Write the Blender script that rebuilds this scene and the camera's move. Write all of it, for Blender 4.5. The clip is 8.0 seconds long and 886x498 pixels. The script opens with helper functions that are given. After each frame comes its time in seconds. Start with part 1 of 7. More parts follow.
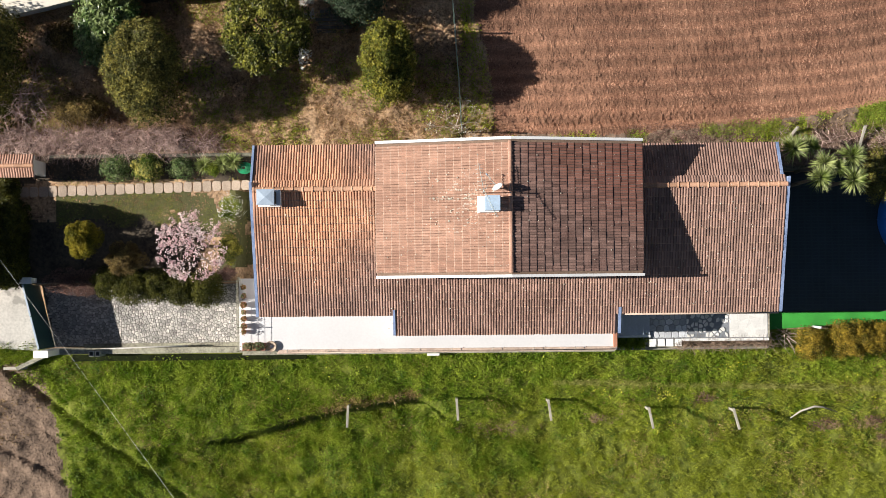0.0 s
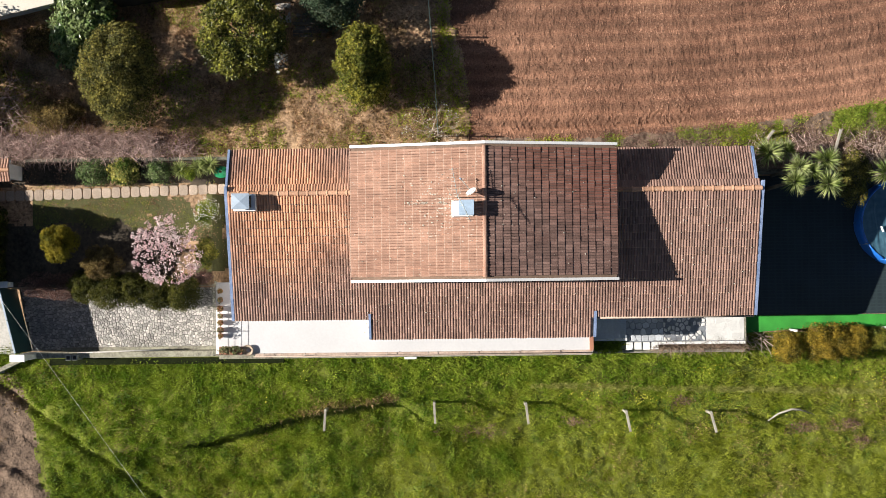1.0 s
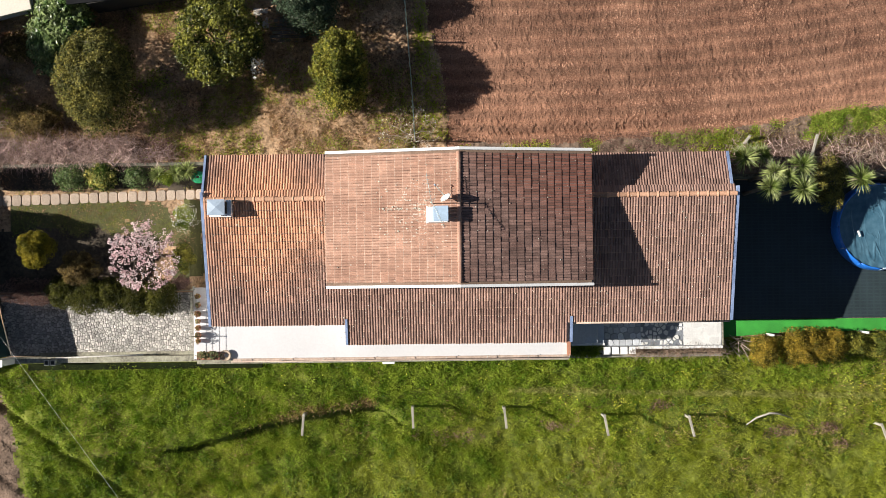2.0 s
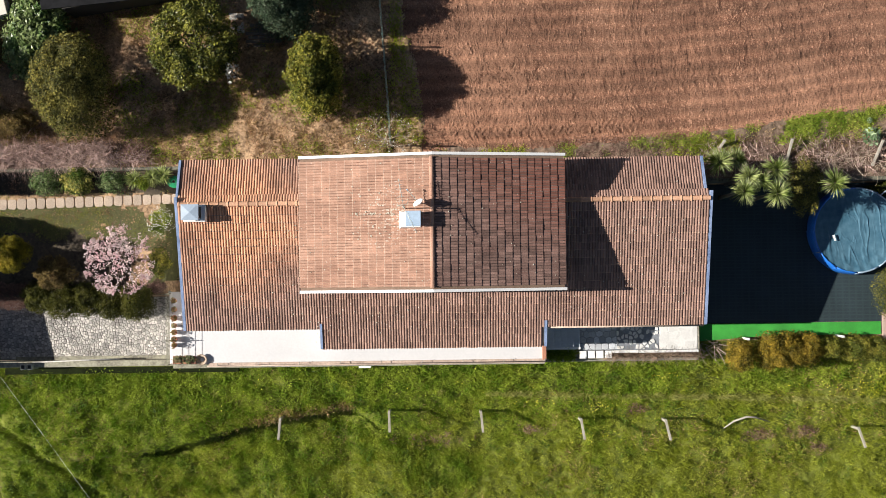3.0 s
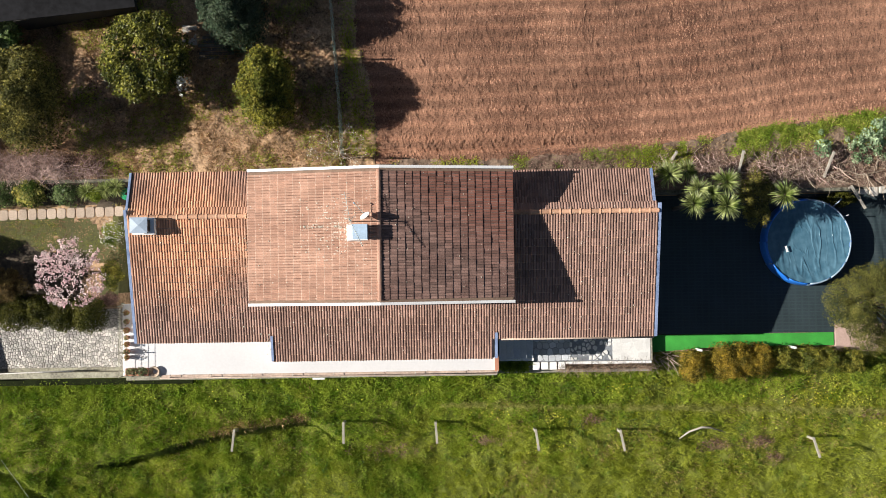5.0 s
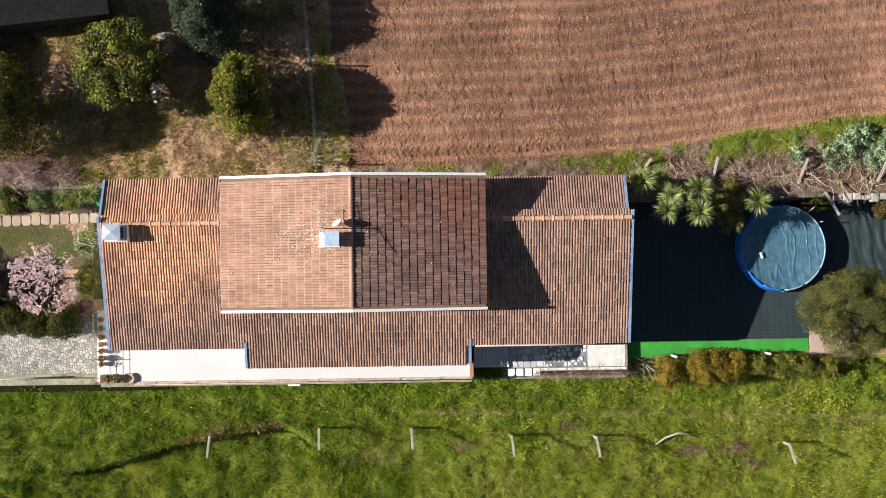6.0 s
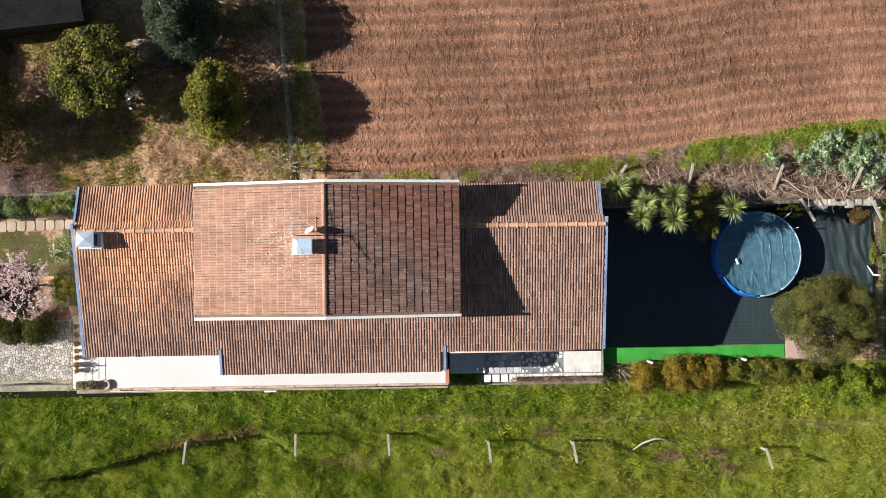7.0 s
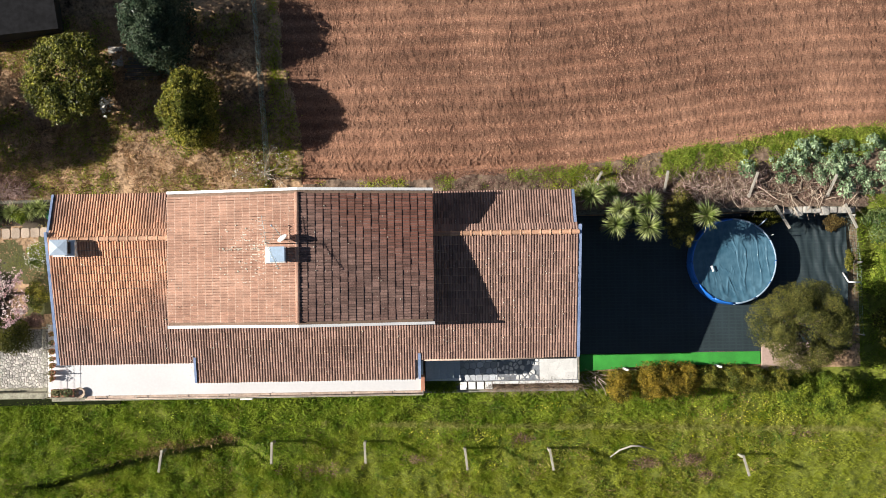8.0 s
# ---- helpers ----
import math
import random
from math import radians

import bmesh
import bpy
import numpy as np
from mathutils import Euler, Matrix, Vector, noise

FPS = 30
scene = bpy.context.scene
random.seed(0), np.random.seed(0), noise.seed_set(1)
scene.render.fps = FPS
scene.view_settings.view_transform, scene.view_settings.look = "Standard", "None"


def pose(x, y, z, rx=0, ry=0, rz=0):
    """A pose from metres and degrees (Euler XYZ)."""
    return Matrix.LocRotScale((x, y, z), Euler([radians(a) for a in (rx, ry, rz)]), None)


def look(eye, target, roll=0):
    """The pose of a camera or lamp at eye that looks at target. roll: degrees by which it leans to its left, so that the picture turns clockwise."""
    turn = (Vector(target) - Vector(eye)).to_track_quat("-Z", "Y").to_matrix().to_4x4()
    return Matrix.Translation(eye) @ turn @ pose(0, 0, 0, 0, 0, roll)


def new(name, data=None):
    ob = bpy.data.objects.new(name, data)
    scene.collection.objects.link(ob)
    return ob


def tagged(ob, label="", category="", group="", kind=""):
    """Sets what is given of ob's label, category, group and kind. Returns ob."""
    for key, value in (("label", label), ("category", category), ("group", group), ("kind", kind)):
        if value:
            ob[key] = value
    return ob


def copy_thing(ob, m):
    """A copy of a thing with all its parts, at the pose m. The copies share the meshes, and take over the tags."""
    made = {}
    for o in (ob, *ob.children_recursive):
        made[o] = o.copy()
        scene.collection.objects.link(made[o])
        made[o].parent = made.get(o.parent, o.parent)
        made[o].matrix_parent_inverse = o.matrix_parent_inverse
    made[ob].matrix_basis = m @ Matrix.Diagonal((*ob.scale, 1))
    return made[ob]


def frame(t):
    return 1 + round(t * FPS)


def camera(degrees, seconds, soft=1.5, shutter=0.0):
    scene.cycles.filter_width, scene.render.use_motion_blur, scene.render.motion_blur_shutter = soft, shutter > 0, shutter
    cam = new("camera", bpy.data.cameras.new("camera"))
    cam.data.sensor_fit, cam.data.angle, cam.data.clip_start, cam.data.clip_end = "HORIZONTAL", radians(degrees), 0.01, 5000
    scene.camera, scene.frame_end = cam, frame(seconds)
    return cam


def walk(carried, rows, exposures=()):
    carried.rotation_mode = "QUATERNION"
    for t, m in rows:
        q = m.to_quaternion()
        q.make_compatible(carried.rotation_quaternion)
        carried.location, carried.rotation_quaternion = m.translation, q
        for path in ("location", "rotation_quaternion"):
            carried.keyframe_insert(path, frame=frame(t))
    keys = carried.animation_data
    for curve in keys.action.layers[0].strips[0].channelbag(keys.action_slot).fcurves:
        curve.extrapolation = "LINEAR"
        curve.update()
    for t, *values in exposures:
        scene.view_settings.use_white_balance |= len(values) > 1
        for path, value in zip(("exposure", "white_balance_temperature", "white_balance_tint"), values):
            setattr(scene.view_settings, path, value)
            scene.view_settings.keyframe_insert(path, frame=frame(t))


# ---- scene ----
cam = camera(42.68, 8.0, soft=0.72)
PATH = [
    (0, 0.213, 0.159, 47.944, 1.310, 0.438, -0.629),
    (0.5, 0.611, 0.209, 47.940, 1.336, 0.382, -0.670),
    (1, 1.035, 0.358, 47.985, 1.242, 0.257, -0.680),
    (1.5, 1.456, 0.511, 48.026, 1.161, 0.216, -0.713),
    (3, 2.917, 0.801, 48.126, 1.143, 0.171, -0.758),
    (3.5, 3.361, 0.876, 48.160, 1.186, 0.148, -0.785),
    (4, 3.813, 0.981, 48.182, 1.211, 0.063, -0.805),
    (4.5, 4.258, 1.101, 48.189, 1.196, 0.026, -0.819),
    (6, 5.623, 1.324, 48.252, 1.385, -0.217, -0.850),
    (6.5, 6.068, 1.456, 48.261, 1.367, -0.254, -0.890),
    (7, 6.551, 1.594, 48.297, 1.358, -0.323, -0.885),
    (7.5, 6.969, 1.653, 48.310, 1.459, -0.399, -0.941),
    (8, 7.383, 1.724, 48.329, 1.564, -0.553, -0.933),
]
walk(cam, [(t, pose(x, y, z, rx, ry, rz)) for t, x, y, z, rx, ry, rz in PATH])

# ---- light ----
SUN_ELEVATION, SUN_TRAVEL = 32.8, -1.3
world = bpy.data.worlds.new("sky")
scene.world = world
world.use_nodes = True
sky = world.node_tree.nodes.new("ShaderNodeTexSky")
sky.sky_type = "NISHITA"
sky.sun_disc = False
sky.sun_elevation = radians(SUN_ELEVATION)
sky.sun_rotation = radians(270 - SUN_TRAVEL)
sky.air_density, sky.dust_density, sky.ozone_density = 1.0, 1.0, 1.0
back = world.node_tree.nodes["Background"]
back.inputs["Strength"].default_value = 0.033
world.node_tree.links.new(sky.outputs[0], back.inputs["Color"])
sun_lamp = bpy.data.lights.new("sun", "SUN")
sun_lamp.energy, sun_lamp.angle, sun_lamp.color = 5.0, radians(0.5), (1.0, 0.94, 0.85)
sun = new("sun", sun_lamp)
ce, se = math.cos(radians(SUN_ELEVATION)), math.sin(radians(SUN_ELEVATION))
ca, sa = math.cos(radians(SUN_TRAVEL)), math.sin(radians(SUN_TRAVEL))
sun.matrix_world = look((-60 * ce * ca, -60 * ce * sa, 60 * se), (0, 0, 0))
scene.view_settings.exposure = 0.70

# ---- number helpers ----
RNG = np.random.default_rng(11)


def value_noise(x, y, seed=0):
    """Smooth random values from 0 to 1 over the plane."""
    x, y = np.asarray(x, float), np.asarray(y, float)
    xi, yi = np.floor(x).astype(np.int64), np.floor(y).astype(np.int64)
    fx, fy = x - xi, y - yi
    fx, fy = fx * fx * (3 - 2 * fx), fy * fy * (3 - 2 * fy)

    def cell(a, b):
        n = (a * 374761393 + b * 668265263 + seed * 974634777) & 0x7FFFFFFF
        n = ((n ^ (n >> 13)) * 1274126177) & 0x7FFFFFFF
        return ((n ^ (n >> 16)) & 0xFFFF) / 65535.0

    a, b = cell(xi, yi), cell(xi + 1, yi)
    c, d = cell(xi, yi + 1), cell(xi + 1, yi + 1)
    return (a * (1 - fx) + b * fx) * (1 - fy) + (c * (1 - fx) + d * fx) * fy


def fbm(x, y, seed=0, octaves=4):
    total, gain, norm = 0.0, 1.0, 0.0
    for k in range(octaves):
        total = total + gain * value_noise(np.asarray(x) * 2**k + 17.3 * k, np.asarray(y) * 2**k - 9.1 * k, seed + k)
        norm += gain
        gain *= 0.5
    return total / norm


# ---- materials ----
def material(name, base, rough=0.8, metal=0.0, spread=0.15, big=0.6, fine=14.0, bump=0.3, bump_size=0.01, tint=None, per_piece=0.0, spots=None, spec=0.5, patch=None):
    """A procedural surface: base colour with variation at two scales, fine relief, optional colour per piece and pale spots."""
    m = bpy.data.materials.new(name)
    m.use_nodes = True
    nt = m.node_tree
    N, L = nt.nodes, nt.links
    bsdf = N["Principled BSDF"]
    bsdf.inputs["Roughness"].default_value = rough
    bsdf.inputs["Metallic"].default_value = metal
    bsdf.inputs["Specular IOR Level"].default_value = spec
    geo = N.new("ShaderNodeNewGeometry")
    n1, n2 = N.new("ShaderNodeTexNoise"), N.new("ShaderNodeTexNoise")
    n1.inputs["Scale"].default_value, n1.inputs["Detail"].default_value = big, 5.0
    n2.inputs["Scale"].default_value, n2.inputs["Detail"].default_value = fine, 4.0
    for n in (n1, n2):
        L.new(geo.outputs["Position"], n.inputs["Vector"])
    add = N.new("ShaderNodeMath")
    add.operation = "ADD"
    L.new(n1.outputs["Fac"], add.inputs[0])
    L.new(n2.outputs["Fac"], add.inputs[1])
    ramp = N.new("ShaderNodeMapRange")
    ramp.inputs["From Min"].default_value, ramp.inputs["From Max"].default_value = 0.7, 1.3
    ramp.inputs["To Min"].default_value, ramp.inputs["To Max"].default_value = 0.0, 1.0
    L.new(add.outputs[0], ramp.inputs["Value"])
    mix = N.new("ShaderNodeMix")
    mix.data_type = "RGBA"
    dark = [c * (1 - spread) for c in base]
    light = [min(1.0, c * (1 + spread)) for c in (tint or base)]
    mix.inputs["A"].default_value, mix.inputs["B"].default_value = (*dark, 1), (*light, 1)
    L.new(ramp.outputs[0], mix.inputs["Factor"])
    colour = mix.outputs["Result"]
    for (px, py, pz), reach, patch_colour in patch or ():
        # an area of its own colour round a centre, with a ragged border
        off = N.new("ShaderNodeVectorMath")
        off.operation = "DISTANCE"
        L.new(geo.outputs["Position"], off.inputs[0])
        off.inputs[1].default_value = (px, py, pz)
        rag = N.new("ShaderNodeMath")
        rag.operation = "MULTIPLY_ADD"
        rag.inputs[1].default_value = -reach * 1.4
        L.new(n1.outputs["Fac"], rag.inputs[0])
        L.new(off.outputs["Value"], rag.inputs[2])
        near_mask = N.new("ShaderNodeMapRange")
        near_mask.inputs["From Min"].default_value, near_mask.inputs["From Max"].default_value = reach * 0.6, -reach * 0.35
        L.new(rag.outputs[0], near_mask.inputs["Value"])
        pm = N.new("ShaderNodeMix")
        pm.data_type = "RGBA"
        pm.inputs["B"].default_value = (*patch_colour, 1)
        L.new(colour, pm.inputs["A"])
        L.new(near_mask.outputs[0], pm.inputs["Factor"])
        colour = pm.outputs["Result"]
    if per_piece:
        info = N.new("ShaderNodeObjectInfo")
        s = N.new("ShaderNodeMath")
        s.operation = "ADD"
        L.new(geo.outputs["Random Per Island"], s.inputs[0])
        L.new(info.outputs["Random"], s.inputs[1])
        fr = N.new("ShaderNodeMath")
        fr.operation = "FRACT"
        L.new(s.outputs[0], fr.inputs[0])
        mr = N.new("ShaderNodeMapRange")
        mr.inputs["To Min"].default_value, mr.inputs["To Max"].default_value = 1 - per_piece, 1 + per_piece
        L.new(fr.outputs[0], mr.inputs["Value"])
        sc = N.new("ShaderNodeVectorMath")
        sc.operation = "SCALE"
        L.new(colour, sc.inputs[0])
        L.new(mr.outputs[0], sc.inputs["Scale"])
        colour = sc.outputs[0]
    if spots:
        spot_colour, scale, limit, *dense = spots
        vo = N.new("ShaderNodeTexNoise")
        vo.inputs["Scale"].default_value, vo.inputs["Detail"].default_value = scale, 3.0
        L.new(geo.outputs["Position"], vo.inputs["Vector"])
        gt = N.new("ShaderNodeMapRange")
        gt.inputs["From Min"].default_value, gt.inputs["From Max"].default_value = limit, limit + 0.06
        grown = vo.outputs["Fac"]
        for centre, reach, more in dense:
            off = N.new("ShaderNodeVectorMath")
            off.operation = "DISTANCE"
            L.new(geo.outputs["Position"], off.inputs[0])
            off.inputs[1].default_value = centre
            nearby = N.new("ShaderNodeMapRange")
            nearby.inputs["From Min"].default_value, nearby.inputs["From Max"].default_value = reach, 0.0
            nearby.inputs["To Max"].default_value = more
            L.new(off.outputs["Value"], nearby.inputs["Value"])
            plus = N.new("ShaderNodeMath")
            plus.operation = "ADD"
            L.new(grown, plus.inputs[0])
            L.new(nearby.outputs[0], plus.inputs[1])
            grown = plus.outputs[0]
        L.new(grown, gt.inputs["Value"])
        m2 = N.new("ShaderNodeMix")
        m2.data_type = "RGBA"
        m2.inputs["B"].default_value = (*spot_colour, 1)
        L.new(colour, m2.inputs["A"])
        L.new(gt.outputs[0], m2.inputs["Factor"])
        colour = m2.outputs["Result"]
    L.new(colour, bsdf.inputs["Base Color"])
    if bump:
        bp = N.new("ShaderNodeBump")
        bp.inputs["Strength"].default_value, bp.inputs["Distance"].default_value = bump, bump_size
        L.new(n2.outputs["Fac"], bp.inputs["Height"])
        L.new(bp.outputs[0], bsdf.inputs["Normal"])
    return m


def leaf_material(name, base, other, rough=0.45, spread=0.45, glow=0.25, spec=0.2, single=0.9):
    """Leaves: each leaf takes its own mix of two greens."""
    m = bpy.data.materials.new(name)
    m.use_nodes = True
    N, L = m.node_tree.nodes, m.node_tree.links
    bsdf = N["Principled BSDF"]
    bsdf.inputs["Roughness"].default_value = rough
    bsdf.inputs["Specular IOR Level"].default_value = spec
    geo = N.new("ShaderNodeNewGeometry")
    mix = N.new("ShaderNodeMix")
    mix.data_type = "RGBA"
    mix.inputs["A"].default_value, mix.inputs["B"].default_value = (*base, 1), (*other, 1)
    noise_a = N.new("ShaderNodeTexNoise")
    noise_a.inputs["Scale"].default_value, noise_a.inputs["Detail"].default_value = 1.7, 4.0
    L.new(geo.outputs["Position"], noise_a.inputs["Vector"])
    av = N.new("ShaderNodeMath")
    av.operation = "MULTIPLY_ADD"
    L.new(geo.outputs["Random Per Island"], av.inputs[0])
    av.inputs[1].default_value = single
    mr0 = N.new("ShaderNodeMapRange")
    mr0.inputs["From Min"].default_value, mr0.inputs["From Max"].default_value = 0.35, 0.65
    mr0.inputs["To Min"].default_value, mr0.inputs["To Max"].default_value = -0.55 + (0.9 - single) * 0.5, 0.6 + (0.9 - single) * 0.5
    L.new(noise_a.outputs["Fac"], mr0.inputs["Value"])
    L.new(mr0.outputs[0], av.inputs[2])
    av.use_clamp = True
    L.new(av.outputs[0], mix.inputs["Factor"])
    mu = N.new("ShaderNodeMath")
    mu.operation = "MULTIPLY"
    mu.inputs[1].default_value = 7.31
    L.new(geo.outputs["Random Per Island"], mu.inputs[0])
    fr = N.new("ShaderNodeMath")
    fr.operation = "FRACT"
    L.new(mu.outputs[0], fr.inputs[0])
    mr = N.new("ShaderNodeMapRange")
    mr.inputs["To Min"].default_value, mr.inputs["To Max"].default_value = 1 - spread, 1 + spread
    L.new(fr.outputs[0], mr.inputs["Value"])
    sc = N.new("ShaderNodeVectorMath")
    sc.operation = "SCALE"
    L.new(mix.outputs["Result"], sc.inputs[0])
    L.new(mr.outputs[0], sc.inputs["Scale"])
    L.new(sc.outputs[0], bsdf.inputs["Base Color"])
    thin = N.new("ShaderNodeBsdfTranslucent")
    L.new(sc.outputs[0], thin.inputs["Color"])
    both = N.new("ShaderNodeMixShader")
    both.inputs["Fac"].default_value = glow
    L.new(bsdf.outputs[0], both.inputs[1])
    L.new(thin.outputs[0], both.inputs[2])
    L.new(both.outputs[0], N["Material Output"].inputs["Surface"])
    return m


M = {}
# pale tiles for the sunward slope; part of its light is in the colour
M["tile_west"] = material("clay_tile_pale", (0.39, 0.205, 0.142), 0.85, spread=0.18, big=0.9, fine=30, bump=0.4, tint=(0.47, 0.29, 0.215), per_piece=0.11, spots=((0.64, 0.58, 0.50), 11.0, 0.665, ((1.0, 2.75, 6.0), 1.7, 0.12)))
# pan valleys darker than the rolls: dirt plus shade put into the colour
M["tile_pan_west"] = material("dirt_shade_pan_west", (0.34, 0.185, 0.13), 0.95, spread=0.3, big=1.6, fine=18, tint=(0.46, 0.29, 0.215), per_piece=0.28)
M["tile_pan_east"] = material("dirt_shade_pan_east", (0.11, 0.06, 0.05), 0.95, spread=0.45, big=1.6, fine=18, tint=(0.18, 0.115, 0.098), per_piece=0.4)
M["lid_blue"] = material("blue_grey_lid_paint", (0.40, 0.52, 0.66), 0.35, spread=0.12, big=3.0, fine=15)
# low roof valleys, darkened the same way for dirt and shade
M["tile_pan_low"] = material("dirt_shade_pan_low", (0.14, 0.078, 0.06), 0.95, spread=0.4, big=1.6, fine=18, tint=(0.23, 0.14, 0.11), per_piece=0.3, patch=(((-5.3, 2.9, 4.4), 2.8, (0.46, 0.22, 0.125)),))
M["lichen"] = material("pale_lichen", (0.52, 0.48, 0.40), 0.95, spread=0.2, big=4.0, fine=30, per_piece=0.2)
# tile tails coloured pale, so the sunlit course edges are painted in
M["tile_lip"] = material("sunlit_tile_lip", (0.50, 0.35, 0.27), 0.9, spread=0.2, big=2.0, fine=20, per_piece=0.2)
M["tile_lip_low"] = material("sunlit_tile_lip_low", (0.33, 0.21, 0.155), 0.9, spread=0.3, big=2.0, fine=20, per_piece=0.4)
# far-slope copy of the tiles, darkened: shade is partly in the colour
M["tile_east"] = material("clay_tile_shaded", (0.155, 0.075, 0.06), 0.9, spread=0.35, big=0.9, fine=30, bump=0.4, tint=(0.23, 0.145, 0.12), per_piece=0.33, patch=(((6.9, 4.3, 5.4), 2.4, (0.20, 0.078, 0.055)), ((4.6, 5.0, 5.8), 1.6, (0.20, 0.085, 0.06))), spots=((0.5, 0.45, 0.38), 11.0, 0.70))
M["tile_low"] = material("clay_tile_brown", (0.195, 0.108, 0.085), 0.88, spread=0.3, big=0.7, fine=26, bump=0.4, tint=(0.31, 0.195, 0.158), per_piece=0.27, patch=(((-5.3, 2.9, 4.4), 2.8, (0.60, 0.31, 0.185)), ((10.8, 1.5, 4.0), 3.6, (0.275, 0.17, 0.136))), spots=((0.62, 0.56, 0.48), 13.0, 0.67))
M["ridge_tile"] = material("ridge_clay", (0.46, 0.235, 0.13), 0.85, spread=0.25, big=1.2, fine=25, per_piece=0.25, tint=(0.52, 0.31, 0.21), spots=((0.6, 0.5, 0.4), 8.0, 0.68))
M["roof_deck"] = material("roof_mortar", (0.22, 0.15, 0.11), 0.95, spread=0.3)
M["white_wall"] = material("white_plaster", (0.80, 0.79, 0.77), 0.85, spread=0.06, big=0.5, fine=20)
M["white_floor"] = material("white_terrace_paint", (0.64, 0.635, 0.65), 0.55, spread=0.05, big=0.7, fine=12, bump=0.1)
M["white_verge"] = material("white_painted_verge", (0.80, 0.80, 0.80), 0.6, spread=0.08, big=2.0, fine=20)
M["blue"] = material("blue_painted_trim", (0.15, 0.22, 0.40), 0.5, spread=0.25, big=2.0, fine=18, tint=(0.24, 0.31, 0.47))
M["grey_metal"] = material("grey_painted_cowl", (0.35, 0.43, 0.53), 0.4, spread=0.12, big=3.0, fine=15)
M["near_black"] = material("near_black", (0.03, 0.028, 0.026), 0.95)
M["terracotta"] = material("terracotta", (0.42, 0.19, 0.12), 0.8, spread=0.25, big=4.0, fine=20)
M["coping"] = material("worn_coping", (0.50, 0.38, 0.31), 0.85, spread=0.3, big=2.5, fine=15)
M["concrete"] = material("grey_concrete", (0.38, 0.36, 0.33), 0.9, spread=0.25, big=1.5, fine=12, tint=(0.44, 0.42, 0.38))
M["pale_concrete"] = material("pale_concrete", (0.46, 0.44, 0.41), 0.9, spread=0.22, big=0.9, fine=10, spots=((0.30, 0.29, 0.27), 1.6, 0.6))
M["old_wall"] = material("mossy_wall", (0.24, 0.22, 0.18), 0.95, spread=0.4, big=1.8, fine=12, tint=(0.3, 0.29, 0.22))
M["dark_wall"] = material("dark_brown_wall", (0.10, 0.095, 0.075), 0.95, spread=0.5, big=1.8, fine=12, tint=(0.15, 0.145, 0.11))
# near-black colour of the strip that imitates shade below the wall
M["shade_strip"] = material("dark_shade_strip", (0.014, 0.019, 0.006), 0.95, spread=0.5, big=2.5, fine=14, spec=0.1)
M["post"] = material("concrete_post", (0.37, 0.34, 0.29), 0.9, spread=0.25, big=3.0, fine=25)
M["cobble"] = material("pale_paving_stone", (0.50, 0.475, 0.445), 0.85, spread=0.28, big=0.7, fine=18, per_piece=0.38)
M["joint"] = material("dark_joint_mortar", (0.085, 0.078, 0.068), 0.95, spread=0.4, big=0.9, fine=8, tint=(0.17, 0.155, 0.135))
# bluish copy for paving in shade; the white copy serves the sunlit end
M["slab"] = material("shade_blue_paving", (0.46, 0.48, 0.51), 0.75, spread=0.2, big=1.0, fine=15, per_piece=0.3)
M["slab_bed"] = material("dark_paving_bed", (0.21, 0.225, 0.25), 0.85, spread=0.3, big=1.5, fine=12)
M["slab_white"] = material("white_crazy_paving", (0.66, 0.65, 0.63), 0.75, spread=0.1, big=1.0, fine=15, per_piece=0.1)
# stair stone tinted blue-grey: the cool shade is put into its colour
M["tread"] = material("shade_blue_stair", (0.42, 0.46, 0.52), 0.7, spread=0.15)
M["step_stone"] = material("stepping_stone", (0.43, 0.34, 0.27), 0.9, spread=0.25, big=1.5, fine=20, per_piece=0.12)
M["mat"] = None
M["turf"] = material("artificial_turf", (0.035, 0.28, 0.035), 0.8, spread=0.35, big=1.2, fine=60, bump=0.6)
M["pool_blue"] = material("pool_vinyl_blue", (0.02, 0.16, 0.60), 0.35, spread=0.12, big=2.0, fine=10, bump=0.1)
M["pool_rail"] = material("pool_frame_grey", (0.27, 0.36, 0.46), 0.4, spread=0.1)
M["pool_cover"] = material("pool_cover_sheet", (0.045, 0.125, 0.19), 0.26, spread=0.14, big=0.7, fine=3.5, bump=0.15, bump_size=0.03, tint=(0.08, 0.165, 0.225), spec=0.5)
M["gate_green"] = material("dark_green_sheet", (0.015, 0.06, 0.06), 0.5, spread=0.2)
M["bark"] = material("grey_bark", (0.16, 0.125, 0.10), 0.95, spread=0.3, big=3, fine=20)
M["twig"] = material("bare_twigs", (0.48, 0.345, 0.305), 0.9, spread=0.3, big=2.0, fine=10, per_piece=0.4)
M["pale_twig"] = material("pale_dead_stems", (0.38, 0.30, 0.23), 0.9, spread=0.25, big=2.0, fine=10, per_piece=0.4)
M["brown_twig"] = material("brown_dry_stems", (0.25, 0.175, 0.125), 0.95, spread=0.3, big=2.0, fine=10, per_piece=0.5)
M["wire"] = material("galvanised_wire", (0.45, 0.5, 0.48), 0.5, metal=0.3)
M["net"] = material("pale_green_net", (0.36, 0.48, 0.42), 0.7)
M["white_metal"] = material("white_enamel", (0.78, 0.78, 0.78), 0.35, spread=0.05)
M["hose"] = material("green_hose", (0.02, 0.30, 0.13), 0.4, spread=0.15)
M["wood"] = material("old_boards", (0.13, 0.11, 0.095), 0.9, spread=0.35, big=2, fine=12, per_piece=0.3)
M["fibre_roof"] = material("fibre_cement_roof", (0.018, 0.018, 0.02), 0.9, spread=0.45, big=0.9, fine=5, spec=0.2)
